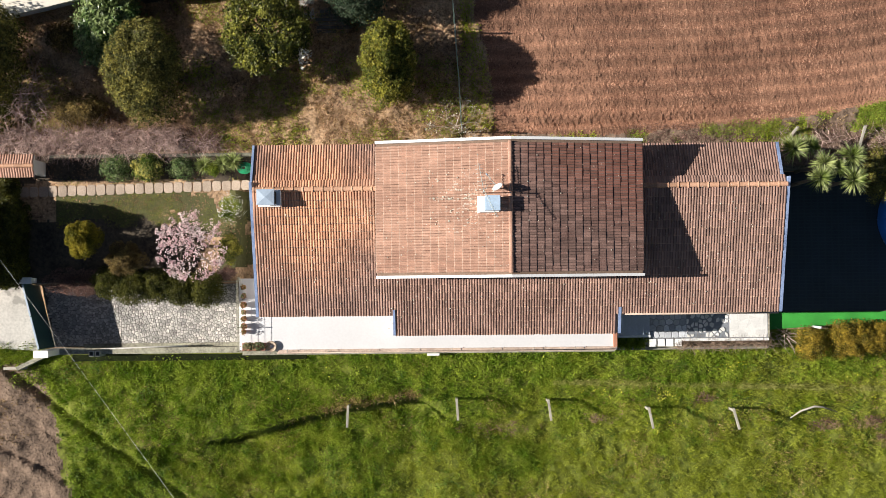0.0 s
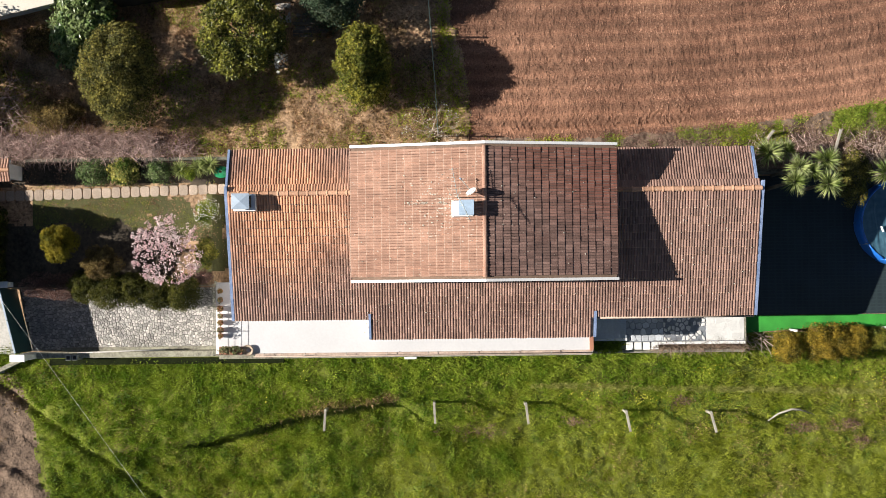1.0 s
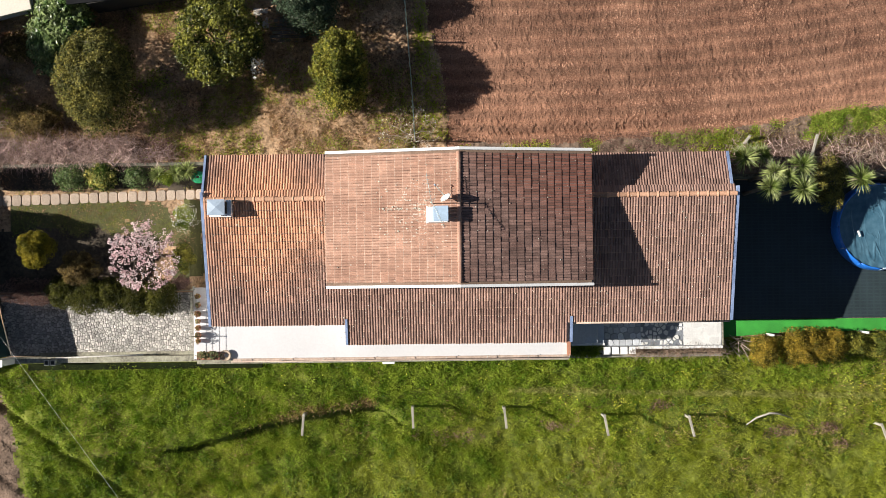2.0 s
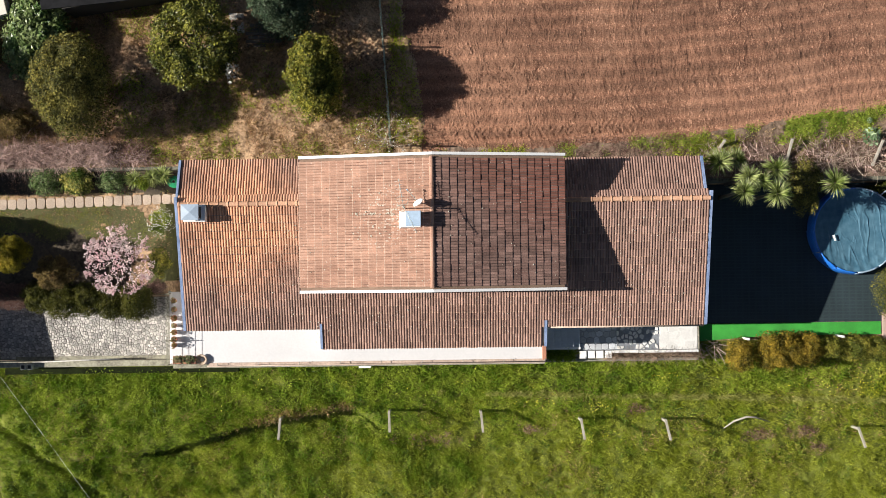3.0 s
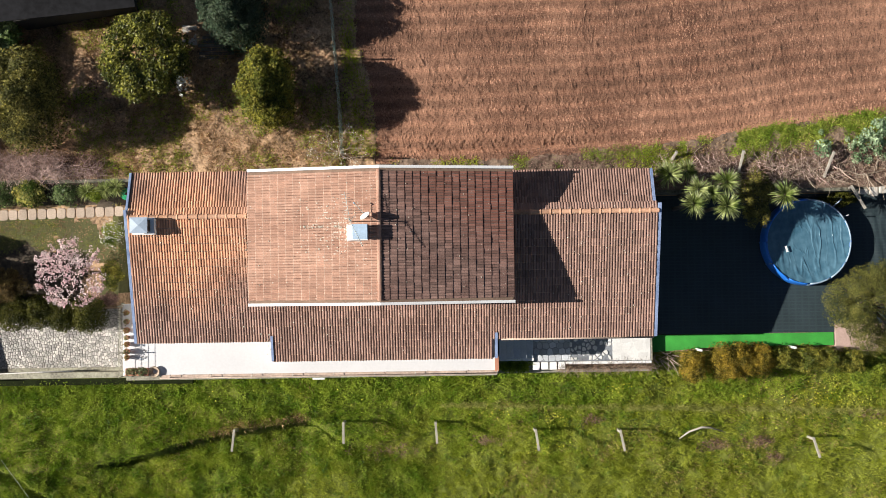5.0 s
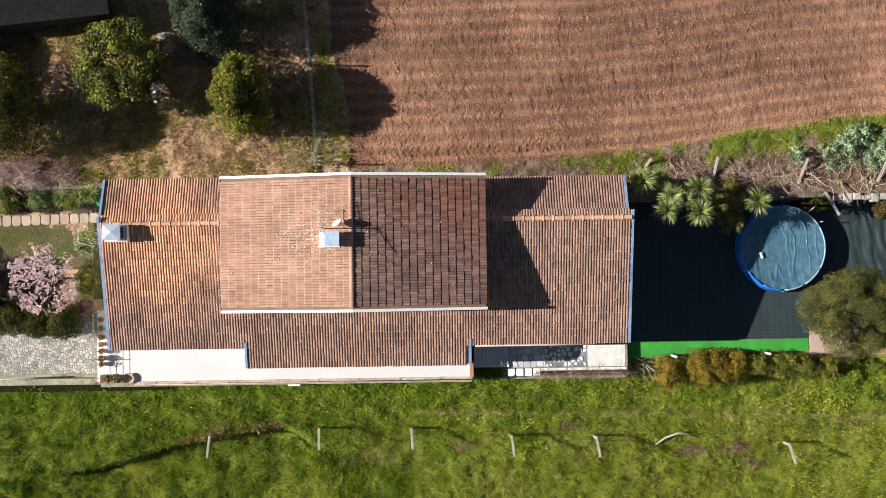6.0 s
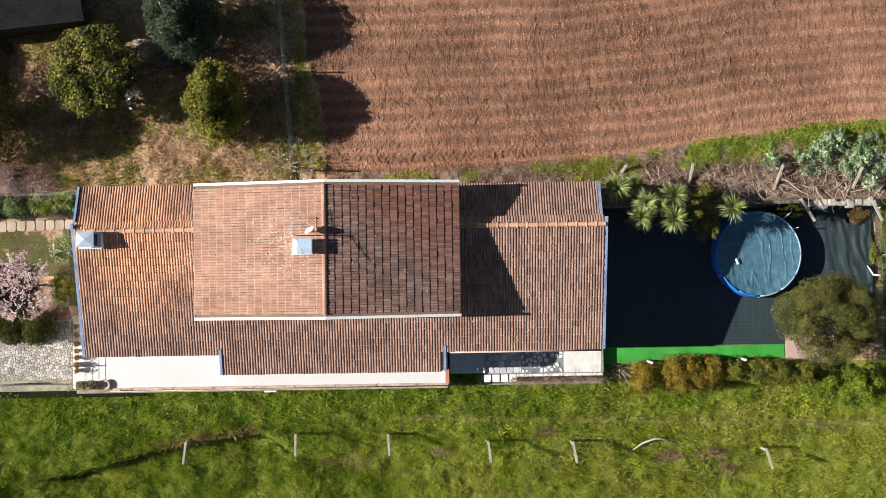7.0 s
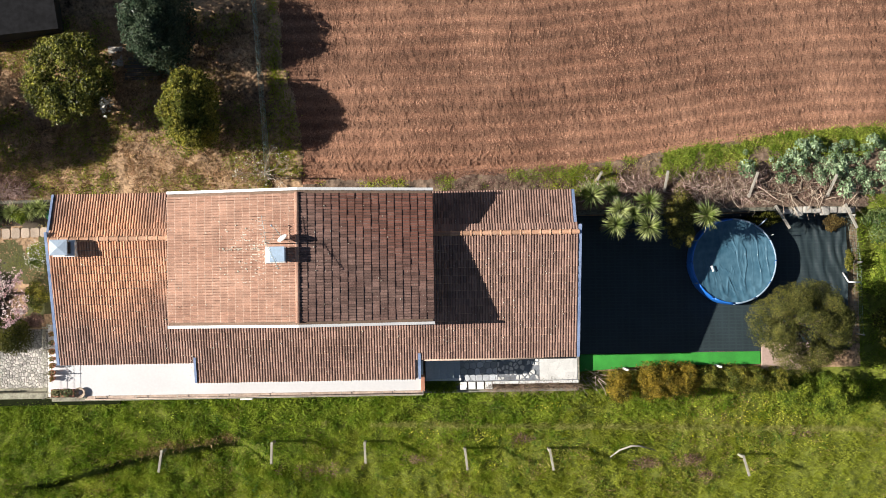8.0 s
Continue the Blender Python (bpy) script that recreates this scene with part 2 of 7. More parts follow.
M["cream"] = material("cream_roof_coat", (0.70, 0.65, 0.56), 0.8, spread=0.1)
M["pink_paving"] = material("pink_paving", (0.42, 0.30, 0.26), 0.9, spread=0.2)
# ground covers
M["grass_soil"] = material("meadow_ground", (0.12, 0.15, 0.016), 0.95, spread=0.45, big=0.5, fine=5, bump=0.8, bump_size=0.05, tint=(0.16, 0.18, 0.024))
M["soil"] = material("tilled_soil", (0.163, 0.072, 0.042), 0.95, spread=0.3, big=0.35, fine=14, bump=1.0, bump_size=0.05, tint=(0.252, 0.132, 0.083))


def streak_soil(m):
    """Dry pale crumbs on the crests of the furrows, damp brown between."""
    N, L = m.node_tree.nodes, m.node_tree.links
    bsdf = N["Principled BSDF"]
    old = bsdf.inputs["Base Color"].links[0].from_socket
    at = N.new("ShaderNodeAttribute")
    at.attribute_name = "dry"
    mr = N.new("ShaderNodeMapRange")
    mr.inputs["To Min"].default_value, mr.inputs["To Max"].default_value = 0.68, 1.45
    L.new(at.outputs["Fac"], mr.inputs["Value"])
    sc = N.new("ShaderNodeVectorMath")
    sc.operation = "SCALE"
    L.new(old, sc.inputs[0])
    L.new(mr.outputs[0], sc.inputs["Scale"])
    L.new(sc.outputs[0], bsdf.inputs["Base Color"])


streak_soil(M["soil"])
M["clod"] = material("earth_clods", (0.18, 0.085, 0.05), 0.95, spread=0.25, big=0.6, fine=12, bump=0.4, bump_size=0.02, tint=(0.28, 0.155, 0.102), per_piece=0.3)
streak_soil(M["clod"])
M["litter"] = material("dry_litter_ground", (0.17, 0.10, 0.055), 0.95, spread=0.55, big=1.1, fine=9, bump=0.8, bump_size=0.04, tint=(0.40, 0.265, 0.16))
M["lawn"] = material("short_lawn", (0.085, 0.085, 0.03), 0.95, spread=0.35, big=1.4, fine=12, bump=0.6, bump_size=0.03)
# bed earth made very dark: hedge shade is put into its colour
M["shaded_bed_soil"] = material("shaded_garden_bed", (0.045, 0.036, 0.026), 0.95, spread=0.4, big=1.2, fine=9, bump=0.8, bump_size=0.04, tint=(0.075, 0.058, 0.04))
M["dirt"] = material("bare_dirt_track", (0.14, 0.094, 0.066), 0.95, spread=0.45, big=1.2, fine=9, bump=0.9, bump_size=0.05, tint=(0.19, 0.132, 0.094))
# plants
M["grass"] = leaf_material("grass_blades", (0.30, 0.35, 0.027), (0.45, 0.485, 0.075), 0.65, 0.2, glow=0.4, single=0.35)
M["lush"] = leaf_material("lush_grass", (0.15, 0.25, 0.016), (0.36, 0.445, 0.05), 0.65, 0.25, glow=0.4, single=0.4)
M["weed_dark"] = leaf_material("broad_dark_weeds", (0.07, 0.13, 0.014), (0.19, 0.27, 0.03), 0.5, 0.3, single=0.6)
M["weed"] = leaf_material("bright_weeds", (0.14, 0.22, 0.018), (0.34, 0.40, 0.06), 0.5, 0.35, single=0.6)
M["dry_grass"] = leaf_material("dry_grass", (0.25, 0.165, 0.07), (0.52, 0.37, 0.19), 0.8, 0.4)
M["pale_straw"] = leaf_material("pale_straw", (0.30, 0.32, 0.07), (0.44, 0.43, 0.14), 0.8, 0.3)
M["fallen"] = leaf_material("fallen_leaves", (0.22, 0.115, 0.065), (0.56, 0.35, 0.22), 0.8, 0.45)
M["olive_gold"] = leaf_material("olive_gold_leaves", (0.055, 0.066, 0.014), (0.21, 0.20, 0.05), 0.5, 0.55)
M["yellow_flower"] = leaf_material("yellow_petals", (0.65, 0.60, 0.04), (0.75, 0.7, 0.12), 0.6, 0.1)
M["olive"] = leaf_material("grey_olive_leaves", (0.085, 0.09, 0.026), (0.26, 0.23, 0.055), 0.5, 0.6)
M["variegated"] = leaf_material("variegated_leaves", (0.07, 0.12, 0.02), (0.55, 0.50, 0.14), 0.35, 0.4)
M["laurel"] = leaf_material("yellow_green_leaves", (0.085, 0.105, 0.016), (0.29, 0.265, 0.042), 0.45, 0.6)
M["citrus"] = leaf_material("dark_citrus_leaves", (0.05, 0.065, 0.011), (0.27, 0.265, 0.045), 0.4, 0.6, spec=0.35)
M["glossy"] = leaf_material("glossy_green_leaves", (0.05, 0.10, 0.022), (0.23, 0.29, 0.11), 0.35, 0.5, spec=0.35)
M["bluegreen"] = leaf_material("blue_green_leaves", (0.035, 0.06, 0.035), (0.09, 0.12, 0.07), 0.35)
M["hedge_gold"] = leaf_material("golden_hedge_leaves", (0.10, 0.09, 0.013), (0.36, 0.255, 0.033))
M["hedge_dark"] = leaf_material("dark_hedge_leaves", (0.04, 0.045, 0.008), (0.115, 0.115, 0.018))
M["conifer"] = leaf_material("golden_conifer", (0.12, 0.115, 0.008), (0.27, 0.215, 0.018), 0.6)
M["russet"] = leaf_material("russet_shrub", (0.11, 0.075, 0.028), (0.25, 0.18, 0.06), 0.6)
M["pink_brown"] = leaf_material("withered_shrub", (0.17, 0.10, 0.08), (0.32, 0.20, 0.165), 0.8)
M["petal"] = leaf_material("pale_pink_petals", (0.66, 0.42, 0.44), (0.84, 0.72, 0.71), 0.5, 0.15)
M["white_petal"] = leaf_material("white_blossom", (0.62, 0.60, 0.52), (0.78, 0.76, 0.70), 0.5, 0.12)
M["yucca"] = leaf_material("yucca_blades", (0.12, 0.17, 0.03), (0.42, 0.46, 0.19), 0.4, 0.4, spec=0.4)
M["cabbage"] = leaf_material("blue_green_cabbage", (0.11, 0.18, 0.08), (0.33, 0.42, 0.26), 0.5, 0.4)
M["bright_shrub"] = leaf_material("bright_shrub_leaves", (0.09, 0.14, 0.012), (0.27, 0.32, 0.035), 0.5)
M["succulent"] = leaf_material("succulent_leaves", (0.07, 0.09, 0.04), (0.20, 0.19, 0.09), 0.5)


def net_material():
    """Woven ground sheet: near black, with paler lines at every hand's width."""
    m = material("woven_ground_sheet", (0.021, 0.034, 0.041), 0.55, spread=0.25, big=1.2, fine=20, bump=0.2, spec=0.5)
    N, L = m.node_tree.nodes, m.node_tree.links
    bsdf = N["Principled BSDF"]
    old = bsdf.inputs["Base Color"].links[0].from_socket
    geo = N.new("ShaderNodeNewGeometry")
    lines = []
    for axis, scale in (("Y", 2.1), ("X", 1.1)):
        w = N.new("ShaderNodeTexWave")
        w.bands_direction = axis
        w.inputs["Scale"].default_value, w.inputs["Distortion"].default_value = scale, 0.6
        L.new(geo.outputs["Position"], w.inputs["Vector"])
        mr = N.new("ShaderNodeMapRange")
        mr.inputs["From Min"].default_value, mr.inputs["From Max"].default_value = 0.72, 0.95
        mr.inputs["To Max"].default_value = 0.13 if axis == "Y" else 0.09
        L.new(w.outputs["Fac"], mr.inputs["Value"])
        lines.append(mr.outputs[0])
    mx = N.new("ShaderNodeMath")
    mx.operation = "MAXIMUM"
    L.new(lines[0], mx.inputs[0])
    L.new(lines[1], mx.inputs[1])
    mix = N.new("ShaderNodeMix")
    mix.data_type = "RGBA"
    mix.inputs["B"].default_value = (0.075, 0.125, 0.112, 1)
    L.new(old, mix.inputs["A"])
    L.new(mx.outputs[0], mix.inputs["Factor"])
    L.new(mix.outputs["Result"], bsdf.inputs["Base Color"])
    return m


M["mat"] = net_material()


# ---- mesh helpers ----
def mesh_of(name, verts, faces, mats, smooth=False, face_mats=None):
    me = bpy.data.meshes.new(name)
    if isinstance(verts, np.ndarray):
        verts = verts.tolist()
    if isinstance(faces, np.ndarray):
        faces = faces.tolist()
    me.from_pydata(verts, [], faces)
    for m in mats if isinstance(mats, (list, tuple)) else [mats]:
        me.materials.append(m)
    if face_mats is not None:
        me.polygons.foreach_set("material_index", np.asarray(face_mats, np.int32))
    if smooth:
        me.polygons.foreach_set("use_smooth", np.ones(len(me.polygons), bool))
    me.update()
    return me


def piece(name, verts, faces, mats, parent=None, label="", smooth=False, kind="", face_mats=None):
    ob = new(name, mesh_of(name, verts, faces, mats, smooth, face_mats))
    ob.parent = parent
    return tagged(ob, label, kind=kind)


def part(name, bm, mat, parent=None, label="", smooth=False):
    me = bpy.data.meshes.new(name)
    bm.to_mesh(me)
    bm.free()
    me.materials.append(mat)
    if smooth:
        me.polygons.foreach_set("use_smooth", np.ones(len(me.polygons), bool))
    ob = new(name, me)
    ob.parent = parent
    return tagged(ob, label)


def holder(name, label, category, group="", at=(0, 0, 0)):
    ob = new(name)
    ob.location = at
    ob.empty_display_size = 0.2
    return tagged(ob, label, category, group)


def box(lo, hi, bevel=0.01, m=None):
    bm = bmesh.new()
    bmesh.ops.create_cube(bm, size=1.0)
    for v in bm.verts:
        v.co = Vector([(a + b) / 2 + c * (b - a) for a, b, c in zip(lo, hi, v.co)])
    if bevel:
        bmesh.ops.bevel(bm, geom=list(bm.edges), offset=bevel, segments=2, affect="EDGES", profile=0.6)
    if m:
        bm.transform(m)
    return bm


def prism(points, z0, z1, bevel=0.0):
    """A flat outline raised from z0 to z1."""
    bm = bmesh.new()
    vs = [bm.verts.new((x, y, z0)) for x, y in points]
    f = bm.faces.new(vs)
    up = bmesh.ops.extrude_face_region(bm, geom=[f])
    for v in up["geom"]:
        if isinstance(v, bmesh.types.BMVert):
            v.co.z = z1
    bmesh.ops.recalc_face_normals(bm, faces=list(bm.faces))
    if bevel:
        bmesh.ops.bevel(bm, geom=[e for e in bm.edges if e.verts[0].co.z == z1 and e.verts[1].co.z == z1], offset=bevel, segments=2, affect="EDGES")
    return bm


def tube_arrays(path, radii, sides=6):
    """Vertices and faces of a tube along a path of points, tapering by radii."""
    path = [Vector(p) for p in path]
    verts, faces = [], []
    for i, p in enumerate(path):
        d = (path[min(i + 1, len(path) - 1)] - path[max(i - 1, 0)]).normalized()
        a = d.cross(Vector((0, 0, 1)) if abs(d.z) < 0.9 else Vector((1, 0, 0))).normalized()
        b = d.cross(a)
        for k in range(sides):
            t = 2 * math.pi * k / sides
            verts.append(tuple(p + radii[i] * (math.cos(t) * a + math.sin(t) * b)))
    for i in range(len(path) - 1):
        for k in range(sides):
            k2 = (k + 1) % sides
            faces.append((i * sides + k, i * sides + k2, (i + 1) * sides + k2, (i + 1) * sides + k))
    faces.append(tuple(reversed(range(sides))))
    faces.append(tuple(range((len(path) - 1) * sides, len(path) * sides)))
    return verts, faces


def joined(pairs):
    verts, faces = [], []
    for v, f in pairs:
        n = len(verts)
        verts.extend(v)
        faces.extend(tuple(i + n for i in q) for q in f)
    return verts, faces


def tube(name, path, radius, mat, parent=None, label="", sides=8):
    radii = radius if isinstance(radius, (list, tuple)) else [radius] * len(path)
    v, f = tube_arrays(path, radii, sides)
    return piece(name, v, f, mat, parent, label, smooth=True)


# ---- terrain ----
LEDGE_X = [-30, -9.4, -7.4, -4.3, -1.5, 4.3, 8.7, 12.5, 21.4, 40]
LEDGE_Y = [-8.0, -6.8, -6.1, -5.4, -5.07, -5.42, -5.86, -5.96, -6.6, -7.5]


def ledge(x):
    return np.interp(x, LEDGE_X, LEDGE_Y)


def field_edge(x):
    return np.interp(x, [1.0, 8.0, 12.5, 14.9, 17.2, 19.6, 23.3, 26.6, 40.0], [5.85, 5.95, 6.25, 6.47, 6.88, 7.33, 7.72, 7.9, 9.0])


def height(x, y):
    """Height of the open ground at a place."""
    x, y = np.asarray(x, float), np.asarray(y, float)
    foot = np.interp(x, [-40, -17, -8.7, 7, 13.5, 22, 40], [-0.5, -0.5, -0.45, -0.7, -1.0, -1.7, -2.6])
    top = np.interp(x, [-40, -17, -4.3, 0.3, 4.3, 8.7, 12.5, 21.4, 40], [-0.7, -0.8, -1.05, -1.7, -2.2, -2.45, -2.7, -3.9, -5.2])
    drop = np.interp(x, [-40, -16, -9, -1.5, 0, 5, 22, 40], [0.0, 0.1, 1.0, 1.0, 0.6, 0.7, 0.6, 0.5])
    wide = np.interp(x, [-40, -10, -1.6, 0.5, 40], [0.8, 0.14, 0.14, 1.3, 1.4])
    ly = ledge(x)
    s = np.clip((-2.95 - y) / (-2.95 - ly), 0, 1)
    south = foot + (top - foot) * s
    s2 = np.clip((ly - y) / wide, 0, 1)
    south = south - drop * s2 * s2 * (3 - 2 * s2) - 0.08 * np.clip(ly - y, 0, 40)
    garden = 1.05 + 0 * x
    north = np.interp(y, [5, 6.6, 10, 60], [0.78, 0.82, 1.1, 2.0]) + 0 * x
    west = np.clip((0.8 - x) / 0.8, 0, 1)
    north = north * (1 - west) + np.maximum(north, 1.05) * west
    z = np.where(y > 4.5, north, 0.0)
    z = np.where((y <= 5.3) & (x < -8.0), garden, z)
    z = np.where((y < 0.0) & (x < -8.6), -0.42, z)
    z = np.where((y < 0.0) & (x < -17.4), -0.52, z)
    z = np.where((x >= -8.6) & (x < 13.5) & (y < 4.9), -0.3, z)
    z = np.where((x >= 13.5) & (y <= 4.45), np.interp(x, [13, 25.5, 26.5, 40], [-0.56, -0.56, -0.9, -2.0]), z)
    z = np.where((x >= 26.0) & (y > 4.45), north - np.clip((x - 26) / 10, 0, 1) * 0.8, z)
    z = np.where((x >= 13.5) & (y < -2.3) & (y > -2.95), -0.75, z)
    z = np.where(y <= -2.95, south, z)
    return z


def soil_left(y):
    return np.interp(y, [5.8, 8.0, 11.5, 30], [2.05, 1.95, 1.2, 0.2])


def furrow_line(x, y):
    """Distance across the furrows, which follow the lower edge of the tilled field."""
    return (y - 0.75 * (field_edge(x) - 5.85)) + 0.25 * (fbm(x * 0.25, y * 0.25, 21) - 0.5)


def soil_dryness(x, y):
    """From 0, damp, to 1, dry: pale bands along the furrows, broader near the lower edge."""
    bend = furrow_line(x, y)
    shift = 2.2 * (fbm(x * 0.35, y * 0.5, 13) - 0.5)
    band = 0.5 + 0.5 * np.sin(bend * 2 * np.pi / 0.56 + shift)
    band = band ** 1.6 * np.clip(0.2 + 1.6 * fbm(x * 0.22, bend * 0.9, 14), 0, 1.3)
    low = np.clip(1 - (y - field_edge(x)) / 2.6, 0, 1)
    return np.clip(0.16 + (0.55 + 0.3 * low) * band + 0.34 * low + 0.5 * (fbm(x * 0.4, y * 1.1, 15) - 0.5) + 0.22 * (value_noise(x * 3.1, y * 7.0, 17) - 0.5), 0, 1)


def is_soil(x, y):
    wob = fbm(x * 1.2, y * 1.2, 3) - 0.5
    return (y > field_edge(x) + wob * 0.5) & (x > soil_left(y) + wob * 0.5)


def wheel_track(x):
    """Middle line of the wheel track along the meadow."""
    return -4.58 - 0.038 * (x - 6.5)


def tyre_print(x, y):
    """Two herringbone tyre prints that follow the lower edge of the tilled field."""
    total = 0.0
    for shift, x0, x1, amount in ((0.62, 2.5, 13.0, 1.0), (2.05, 3.0, 22.0, 0.5)):
        off = y - field_edge(x) - shift - 0.02 * np.clip(x - 9, 0, 9) ** 1.5
        inside = np.clip((0.27 - np.abs(off)) / 0.05, 0, 1) * np.clip((x - x0) / 2, 0, 1) * np.clip((x1 - x) / 2, 0, 1)
        total = total + inside * amount * (-0.03 + 0.016 * (np.sin((x - np.abs(off) * 0.9) * 2 * np.pi / 0.27)))
    return total


def surface(x, y):
    """Height of the ground with its furrows, tussocks and ruts."""
    x, y = np.asarray(x, float), np.asarray(y, float)
    z = height(x, y)
    near = (np.abs(x - 5) < 40) & (np.abs(y) < 30)
    edge, left = field_edge(x), soil_left(y)
    soil = is_soil(x, y)
    bend = furrow_line(x, y)
    lumps = (fbm(x * 1.6, y * 2.6, 7, 3) - 0.5) * 0.09 + (value_noise(x * 6.3 + 1.5 * y, y * 4.7, 9) - 0.5) * 0.035 + (value_noise(x * 13.0 + 2 * y, y * 7.0, 10) - 0.5) * 0.026
    rows = np.sin(bend * 2 * np.pi / 0.58) * 0.016 * (0.4 + 1.3 * fbm(x * 0.3, y * 0.8, 12)) + np.sin(bend * 2 * np.pi / 2.3 + 1) * 0.04
    deep = np.clip((y - edge) / 0.6, 0, 1) * np.clip((x - left) / 0.5, 0, 1)
    z = np.where(soil & near, z + (rows + lumps) * (0.35 + 0.65 * deep) - 0.08 * np.exp(-(((y - edge - 0.35) / 0.18) ** 2)), z)
    z = np.where(soil & near, z + tyre_print(x, y), z)
    meadow = y < -2.95
    rough = (fbm(x * 0.9, y * 0.9, 31) - 0.5) * 0.30 + (fbm(x * 2.6, y * 2.6, 33) - 0.5) * 0.20
    z = np.where(meadow & near, z + rough * np.clip((-2.95 - y) / 0.8, 0, 1), z)
    for shift in (-0.17, 0.75):
        z = z - np.where(meadow, 0.12 * np.exp(-(((y - wheel_track(x) - shift) / 0.08) ** 2)) * np.clip((x - 2) / 4, 0, 1), 0)
    rut = (y + 5.8) + 0.79 * (x + 16.2) + 0.25 * (fbm(x * 0.9, 0 * x, 37) - 0.5)
    z = z - np.where(meadow & (x < -10), 0.36 * np.exp(-((rut / 0.2) ** 2)), 0)
    rut2 = (y + 7.15) + 0.76 * (x + 16.2)
    z = z - np.where(meadow & (x < -10), 0.1 * np.exp(-((rut2 / 0.2) ** 2)), 0)
    z = z - np.where(meadow, 0.8 * np.exp(-(((x + 9.2) / 0.8) ** 2 + ((y + 6.95) / 0.28) ** 2)), 0)
    track = (y + 8.8) + 0.6 * (x + 16.2) + 0.3 * (fbm(x * 1.3, 0 * x, 38) - 0.5)
    z = z - np.where(meadow & (x < -16.4), 0.22 * np.exp(-((track / 0.13) ** 2)), 0)
    wild = (y > 5.3) & ~soil
    return np.where(wild & near, z + (fbm(x * 1.5, y * 1.5, 41) - 0.5) * 0.18 + (fbm(x * 5.0, y * 5.0, 43, 2) - 0.5) * 0.12, z)


def ground_at(x, y):
    return float(surface(x, y))


def build_ground():
    far = np.array([46, 60, 85, 130, 220, 400, 800.0])
    xs = np.concatenate([5 - far[::-1], np.arange(-27, 0.9, 0.095), np.arange(0.9, 29.5, 0.06), np.arange(29.5, 37.01, 0.12), 5 + far])
    ys = np.concatenate([-far[::-1], np.arange(-17, -11.5, 0.25), np.arange(-11.5, 5.6, 0.115), np.arange(5.6, 8.6, 0.055), np.arange(8.6, 14.2, 0.08), np.arange(14.2, 21.01, 0.3), far])
    gx, gy = np.meshgrid(xs, ys)
    z = surface(gx, gy)
    edge = field_edge(gx)
    wob = fbm(gx * 1.2, gy * 1.2, 3) - 0.5
    soil = is_soil(gx, gy)
    meadow = gy < -2.95
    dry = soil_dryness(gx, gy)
    cover = np.zeros(gx.shape, np.int32)
    cover[:] = 2
    cover[meadow] = 0
    cover[(gx > 13.5) & (gy < -2.3)] = 0
    cover[(gy > 4.4) & ~soil & (gx > 2.0)] = 4
    cover[(gy > edge - 0.9 + wob) & ~soil & (gx > 12) & (fbm(gx * 0.9, gy * 0.9, 171) > 0.42)] = 0
    cover[(gx > 25.8) & (gy < 5.0)] = 0
    cover[soil] = 1
    lawn = (gx > -16.2) & (gx < -8.4) & (gy > 2.45 + wob) & (gy < 3.75) & (gx < -11.0 + 3 * wob)
    cover[lawn] = 3
    cover[(gx < -17.6 + 0.22 * np.clip(-gy - 3.2, 0, 5) + wob * 0.9) & (gy < -3.2)] = 4
    cover[(gx > -11.2) & (gx < -7.6) & (gy > 0.3) & (gy < 3.75) & (fbm(gx * 1.3, gy * 1.3, 77) > 0.47)] = 3
    # dark cover laid over the garden ground that lies in shade
    cover[(gx > -18.6) & (gx < -10.6 + 2.0 * wob) & (gy > 0.0) & (gy < 2.45 + wob)] = 5
    cover[(gx > -18.6) & (gx < -8.0) & (gy > 4.15 + 0.5 * wob) & (gy < 5.2)] = 5
    ny, nx = gx.shape
    idx = np.arange(ny * nx).reshape(ny, nx)
    faces = np.stack([idx[:-1, :-1], idx[:-1, 1:], idx[1:, 1:], idx[1:, :-1]], -1).reshape(-1, 4)
    verts = np.stack([gx, gy, z], -1).reshape(-1, 3)
    me = bpy.data.meshes.new("ground")
    me.vertices.add(len(verts))
    me.vertices.foreach_set("co", verts.ravel())
    me.loops.add(faces.size)
    me.loops.foreach_set("vertex_index", faces.ravel().astype(np.int32))
    me.polygons.add(len(faces))
    me.polygons.foreach_set("loop_start", np.arange(0, faces.size, 4, dtype=np.int32))
    for key in ("grass_soil", "soil", "litter", "lawn", "dirt", "shaded_bed_soil"):
        me.materials.append(M[key])
    me.polygons.foreach_set("material_index", cover[:-1, :-1].ravel().astype(np.int32))
    me.update(calc_edges=True)
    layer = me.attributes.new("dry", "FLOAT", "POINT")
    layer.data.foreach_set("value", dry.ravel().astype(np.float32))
    tagged(new("ground", me), "sloping ground of meadow grass, tilled brown soil and dry garden earth", "ground", kind="structure")


build_ground()

# ---- roof tiles ----
TILE_W = 0.212


